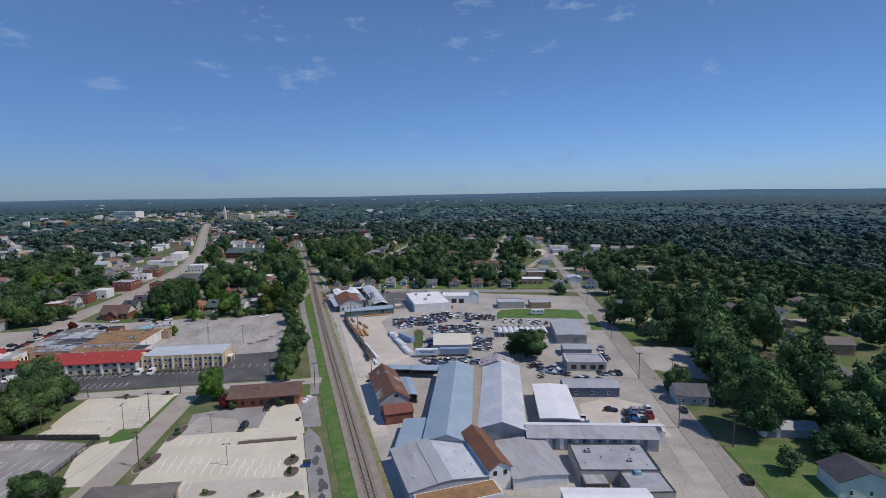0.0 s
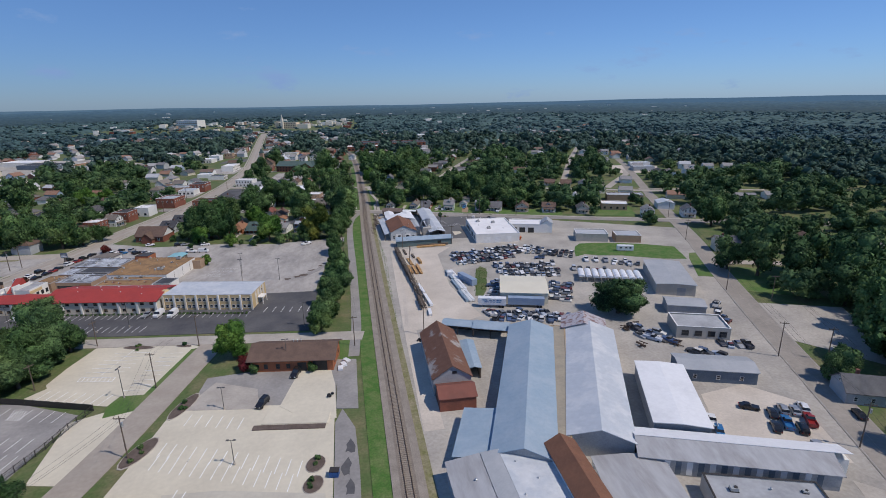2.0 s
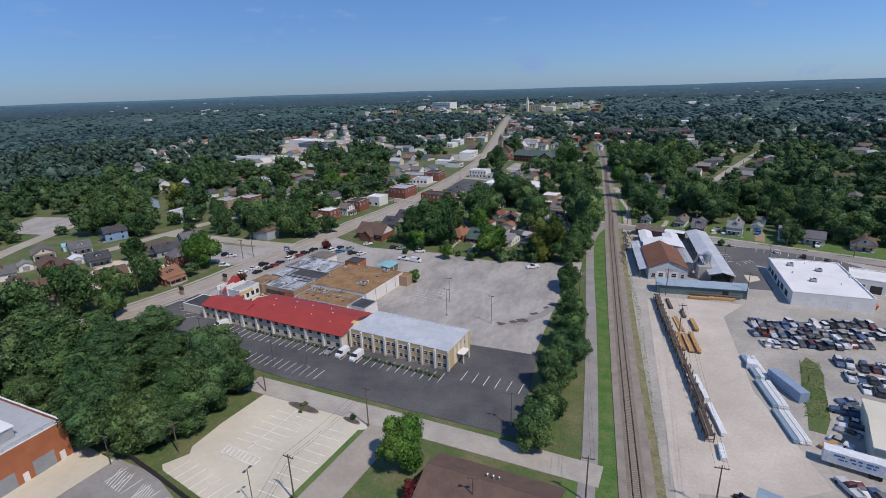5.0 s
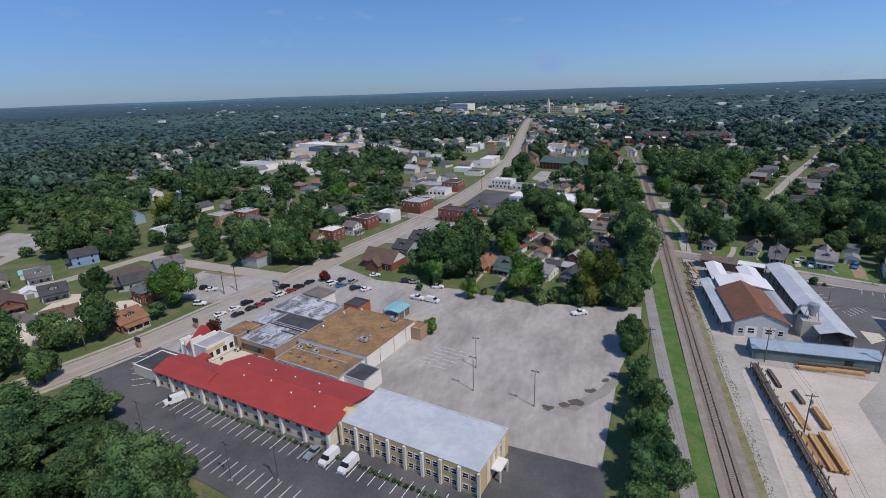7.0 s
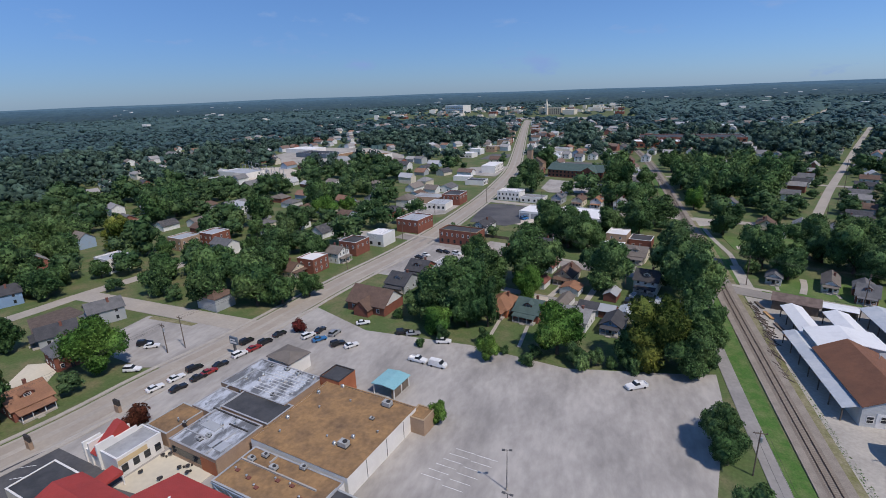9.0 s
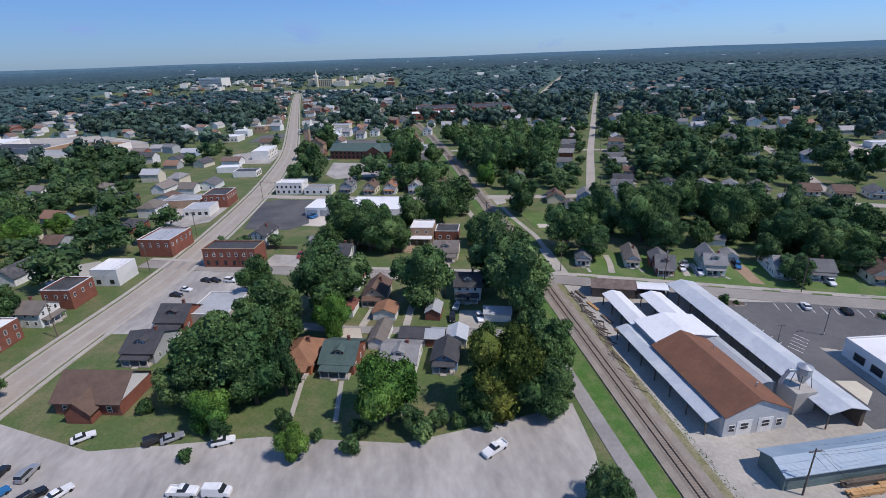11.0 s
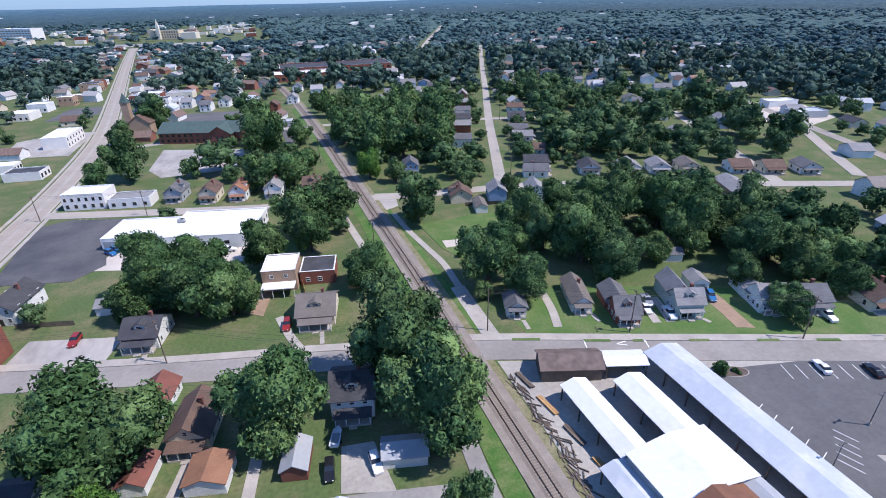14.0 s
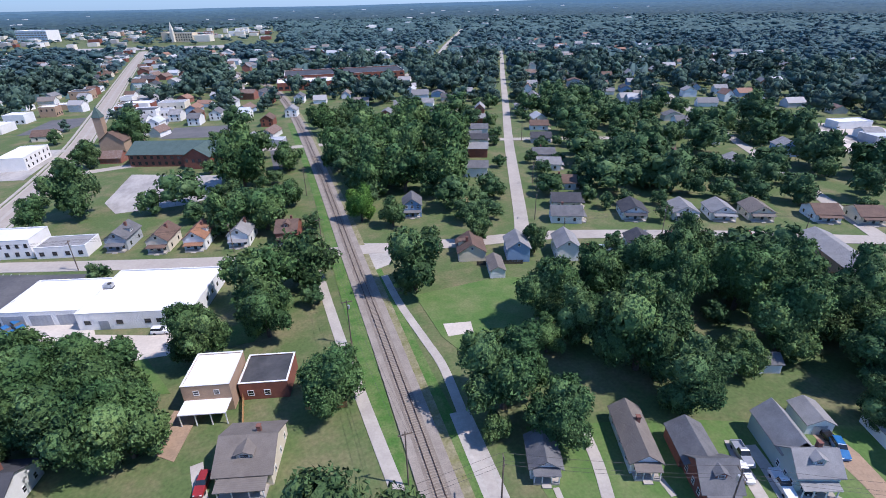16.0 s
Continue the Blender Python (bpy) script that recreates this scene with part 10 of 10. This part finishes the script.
def spots_of(seed, ring, spacing, size, dens, half=radians(67)):
    """Places and radii for trees on a loose grid, clear of streets and buildings."""
    rng = np.random.default_rng(seed)
    r0, r1 = ring
    n = int(r1 * 2 / spacing)
    gx, gy = np.meshgrid(np.arange(-n // 2, n // 2 + 1), np.arange(0, n))
    x = (gx * spacing + rng.uniform(-0.45, 0.45, gx.shape) * spacing).ravel()
    y = (gy * spacing + rng.uniform(-0.45, 0.45, gx.shape) * spacing).ravel() - 100
    # distance from the line that the flight follows
    dist = np.hypot(x, y - np.clip(y, 60, 345))
    ang = np.abs(np.arctan2(x, y + 10))
    keep = (dist >= r0) & (dist < r1) & (ang < half)
    x, y = x[keep], y[keep]
    keep = rng.uniform(size=len(x)) < dens(x, y)
    x, y = x[keep], y[keep]
    r = size[0] + (size[1] - size[0]) * rng.uniform(0, 1, len(x)) ** 1.5
    # smaller trees where the room is narrow
    tight = blocked(x, y, float(np.mean(size)))
    none = blocked(x, y, size[0] * 0.75)
    r = np.where(tight, size[0] * 0.8, r)
    return x[~none], y[~none], r[~none]


def scatter(name, label, seed, ring, spacing, size, templates, mat, dens, lift=1.05):
    x, y, r = spots_of(seed, ring, spacing, size, dens)
    rng = np.random.default_rng(seed + 100)
    leaves, shells, faces, base = [], [], [], 0
    for k, (tpl, (sv, sf)) in enumerate(templates):
        sel = np.arange(len(x)) % len(templates) == k
        a = rng.uniform(0, 6.28, sel.sum())
        c, s = np.cos(a)[:, None], np.sin(a)[:, None]
        rr = r[sel][:, None]
        hgt = rng.uniform(0.85, 1.2, (sel.sum(), 1))
        for pts, out in ((tpl, leaves), (sv, shells)):
            vx = (pts[None, :, 0] * c - pts[None, :, 1] * s) * rr + x[sel][:, None]
            vy = (pts[None, :, 0] * s + pts[None, :, 1] * c) * rr + y[sel][:, None]
            vz = (pts[None, :, 2] + 0.95) * rr * hgt * lift
            out.append(np.stack([vx, vy, vz], 2).reshape(-1, 3))
        faces.append((sf[None] + (np.arange(sel.sum()) * len(sv))[:, None, None]).reshape(-1, 3) + base)
        base += sel.sum() * len(sv)
    v, ev, ef = np.concatenate(leaves), np.concatenate(shells), np.concatenate(faces)
    ob = new(name, mesh_of(name, v, mat, 3, (ev, ef)))
    return tagged(ob, label, "woods", kind="stuff"), len(x), len(v) // 3 + len(ef)


wr = np.random.default_rng(77)
near_tpl = [low_tree(wr, 6, 8, 430, 0.102) for _ in range(8)]
mid_tpl = [low_tree(wr, 5, 2, 110, 0.165) for _ in range(8)]
low_tpl = [low_tree(wr, 3, 0, 28, 0.25) for _ in range(8)]
tiny_tpl = [low_tree(wr, 2, 0, 5, 0.38) for _ in range(8)]


def town(x, y):
    d = np.where(x > 150, 0.86, np.where(x < -150, 0.70 + 0.14 * (y > 400), np.where(x < 10, 0.56, 0.70))) + 0.25 * wave_noise(x, y, 3) + 0.45 * wave_noise(x * 4.5, y * 4.5, 13)
    d = d - 1.7 * np.clip(openness(x, y) - 0.02, 0, 1) * (y > 300)
    d = d + 0.3 * ((x > 105) & (y > 480) & (y < 800))
    d = d + 0.9 * ((x > 22) & (x < 20 + (y - 500) * 0.55) & (y > 545) & (y < 700))
    d = d + 0.5 * ((x > -12) & (x < 16) & (y > 545) & (y < 640)) - 0.4 * ((x < -50) & (x > -200) & (y > 560) & (y < 860))
    return d - 0.75 * ((x < 60) & (x > -700) & (y > 1390))


sx, sy, sr = spots_of(4, (12, 125), 12.5, (4.5, 7.5), lambda x, y: town(x, y) - 0.12)
print("garden trees", len(sx))
for x, y, r in zip(sx, sy, sr):
    plant(("oak", "oak", "dark")[tr.randrange(3)], float(x), float(y), float(r), tr.uniform(0.9, 1.15))
print("woods", scatter("town_trees", "mass of green trees among the houses", 5, (125, 420), 12.4, (4.6, 11.0), near_tpl, "leaf_town", lambda x, y: town(x, y) - 0.02, 0.92)[1:])
print("woods", scatter("far_trees", "mass of trees over the far town", 6, (420, 740), 13.5, (5.0, 12.5), mid_tpl, "leaf_hazed", lambda x, y: town(x, y) + 0.10, 0.92)[1:])
print("woods", scatter("farther_trees", "mass of trees thinning out beyond the town", 7, (740, 1250), 15.0, (6.5, 14.0), low_tpl, "leaf_hazed_more", lambda x, y: town(x, y) + 0.22, 0.58)[1:])
print("woods", scatter("farthest_trees", "mass of far crowns over the wooded plain", 9, (1250, 2300), 23.0, (8.0, 17.0), tiny_tpl, "leaf_hazed_more", lambda x, y: town(x, y) + 0.35, 0.46)[1:])
# the wooded plain out to the skyline, a rough canopy
rng = np.random.default_rng(8)
rad = np.concatenate([np.linspace(620, 1210, 36), np.linspace(1225, 2000, 46), np.linspace(2020, 4700, 70)])
ang = np.linspace(-1.25, 1.25, 460)
R2, A2 = np.meshgrid(rad, ang, indexing="ij")
R2 = R2 + rng.uniform(-5, 5, R2.shape)
X2, Y2 = R2 * np.sin(A2), 300 + R2 * np.cos(A2)
Z2 = np.where(R2 < 1250, 7.5, 9.5) + 4 * wave_noise(X2, Y2, 4) + rng.uniform(-4.5, 4.5, R2.shape) + 12 * np.clip((R2 - 2500) / 2200, 0, 1) * (1 + wave_noise(X2 * 0.2, Y2 * 0.2, 6))
Z2[0] = 0
gone = blocked(X2.ravel(), Y2.ravel(), 6.0).reshape(X2.shape)
gap = (wave_noise(X2, Y2 * 0.6, 12) > 0.52) & (R2 > 1300) | (town(X2, Y2) < 0.45) & (R2 < 2300)
low = (X2 < 40) & (X2 > -680) & (Y2 < 2160)
Z2 = np.where(low, Z2 * 0.5, Z2) * np.where(R2 < 2240, 0.75, 1.0)
Z2 = np.where(gone | gap, -1.5, Z2)
vv = np.stack([X2, Y2, Z2], 2)
split = int(np.searchsorted(rad, 2250))
for lo, hi, skin, label in ((0, split, "woods_hazed", "low woods between the far crowns"), (split - 1, len(rad), "distance_haze", "endless wooded plain with painted haze reaching to the skyline")):
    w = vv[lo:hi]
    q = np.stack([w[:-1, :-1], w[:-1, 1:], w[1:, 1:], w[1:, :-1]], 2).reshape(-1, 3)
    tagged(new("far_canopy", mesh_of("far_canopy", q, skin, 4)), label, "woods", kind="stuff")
# pale roofs and walls scattered over the far plain
fr = np.random.default_rng(19)
bx = np.array([[-1, -1, 0], [1, -1, 0], [1, 1, 0], [-1, 1, 0], [-1, -1, 1], [1, -1, 1], [1, 1, 1], [-1, 1, 1]], float)
bf = np.array([[0, 1, 5, 4], [1, 2, 6, 5], [2, 3, 7, 6], [3, 0, 4, 7], [4, 5, 6, 7]])
pts, fcs = [], []
for i in range(80):
    a, d = fr.uniform(-0.95, 0.75), fr.uniform(1350, 3900)
    c = np.array([d * math.sin(a), 300 + d * math.cos(a), 0])
    size = np.array([fr.uniform(3, 8), fr.uniform(4, 7), 9 + fr.uniform(0, 4) + 9 * max(0, (d - 2500) / 1400)]) * np.array([1 + d / 4000, 1, 1])
    pts.append((bx * size + c)[bf].reshape(-1, 3))
tagged(new("far_buildings", mesh_of("far_buildings", np.concatenate(pts), "stucco_white", 4)), "pale far buildings scattered over the wooded plain", "buildings", kind="stuff")
# low hills behind everything, their blue haze painted as a glow
bm = bmesh.new()
prev = None
for i in range(181):
    a = radians(-90 + i)
    hgt = 38 + 3 * math.sin(i * 0.11 + 1) + 2 * math.sin(i * 0.37) + 24 * min(max((i - 105) / 35, 0), 1)
    p = (4780 * math.sin(a), 250 + 4780 * math.cos(a))
    row = [bm.verts.new((p[0], p[1], -6)), bm.verts.new((p[0], p[1], hgt)), bm.verts.new((p[0] * 1.01, p[1] * 1.01, hgt * 0.9)), bm.verts.new((p[0] * 1.01, p[1] * 1.01, -6))]
    if prev:
        for k in range(3):
            bm.faces.new((prev[k], prev[k + 1], row[k + 1], row[k]))
    prev = row
tagged(new("backdrop_hills", to_mesh("backdrop_hills", bm, "hill_haze")), "low backdrop hills with painted blue haze along the skyline", "hills", kind="structure")
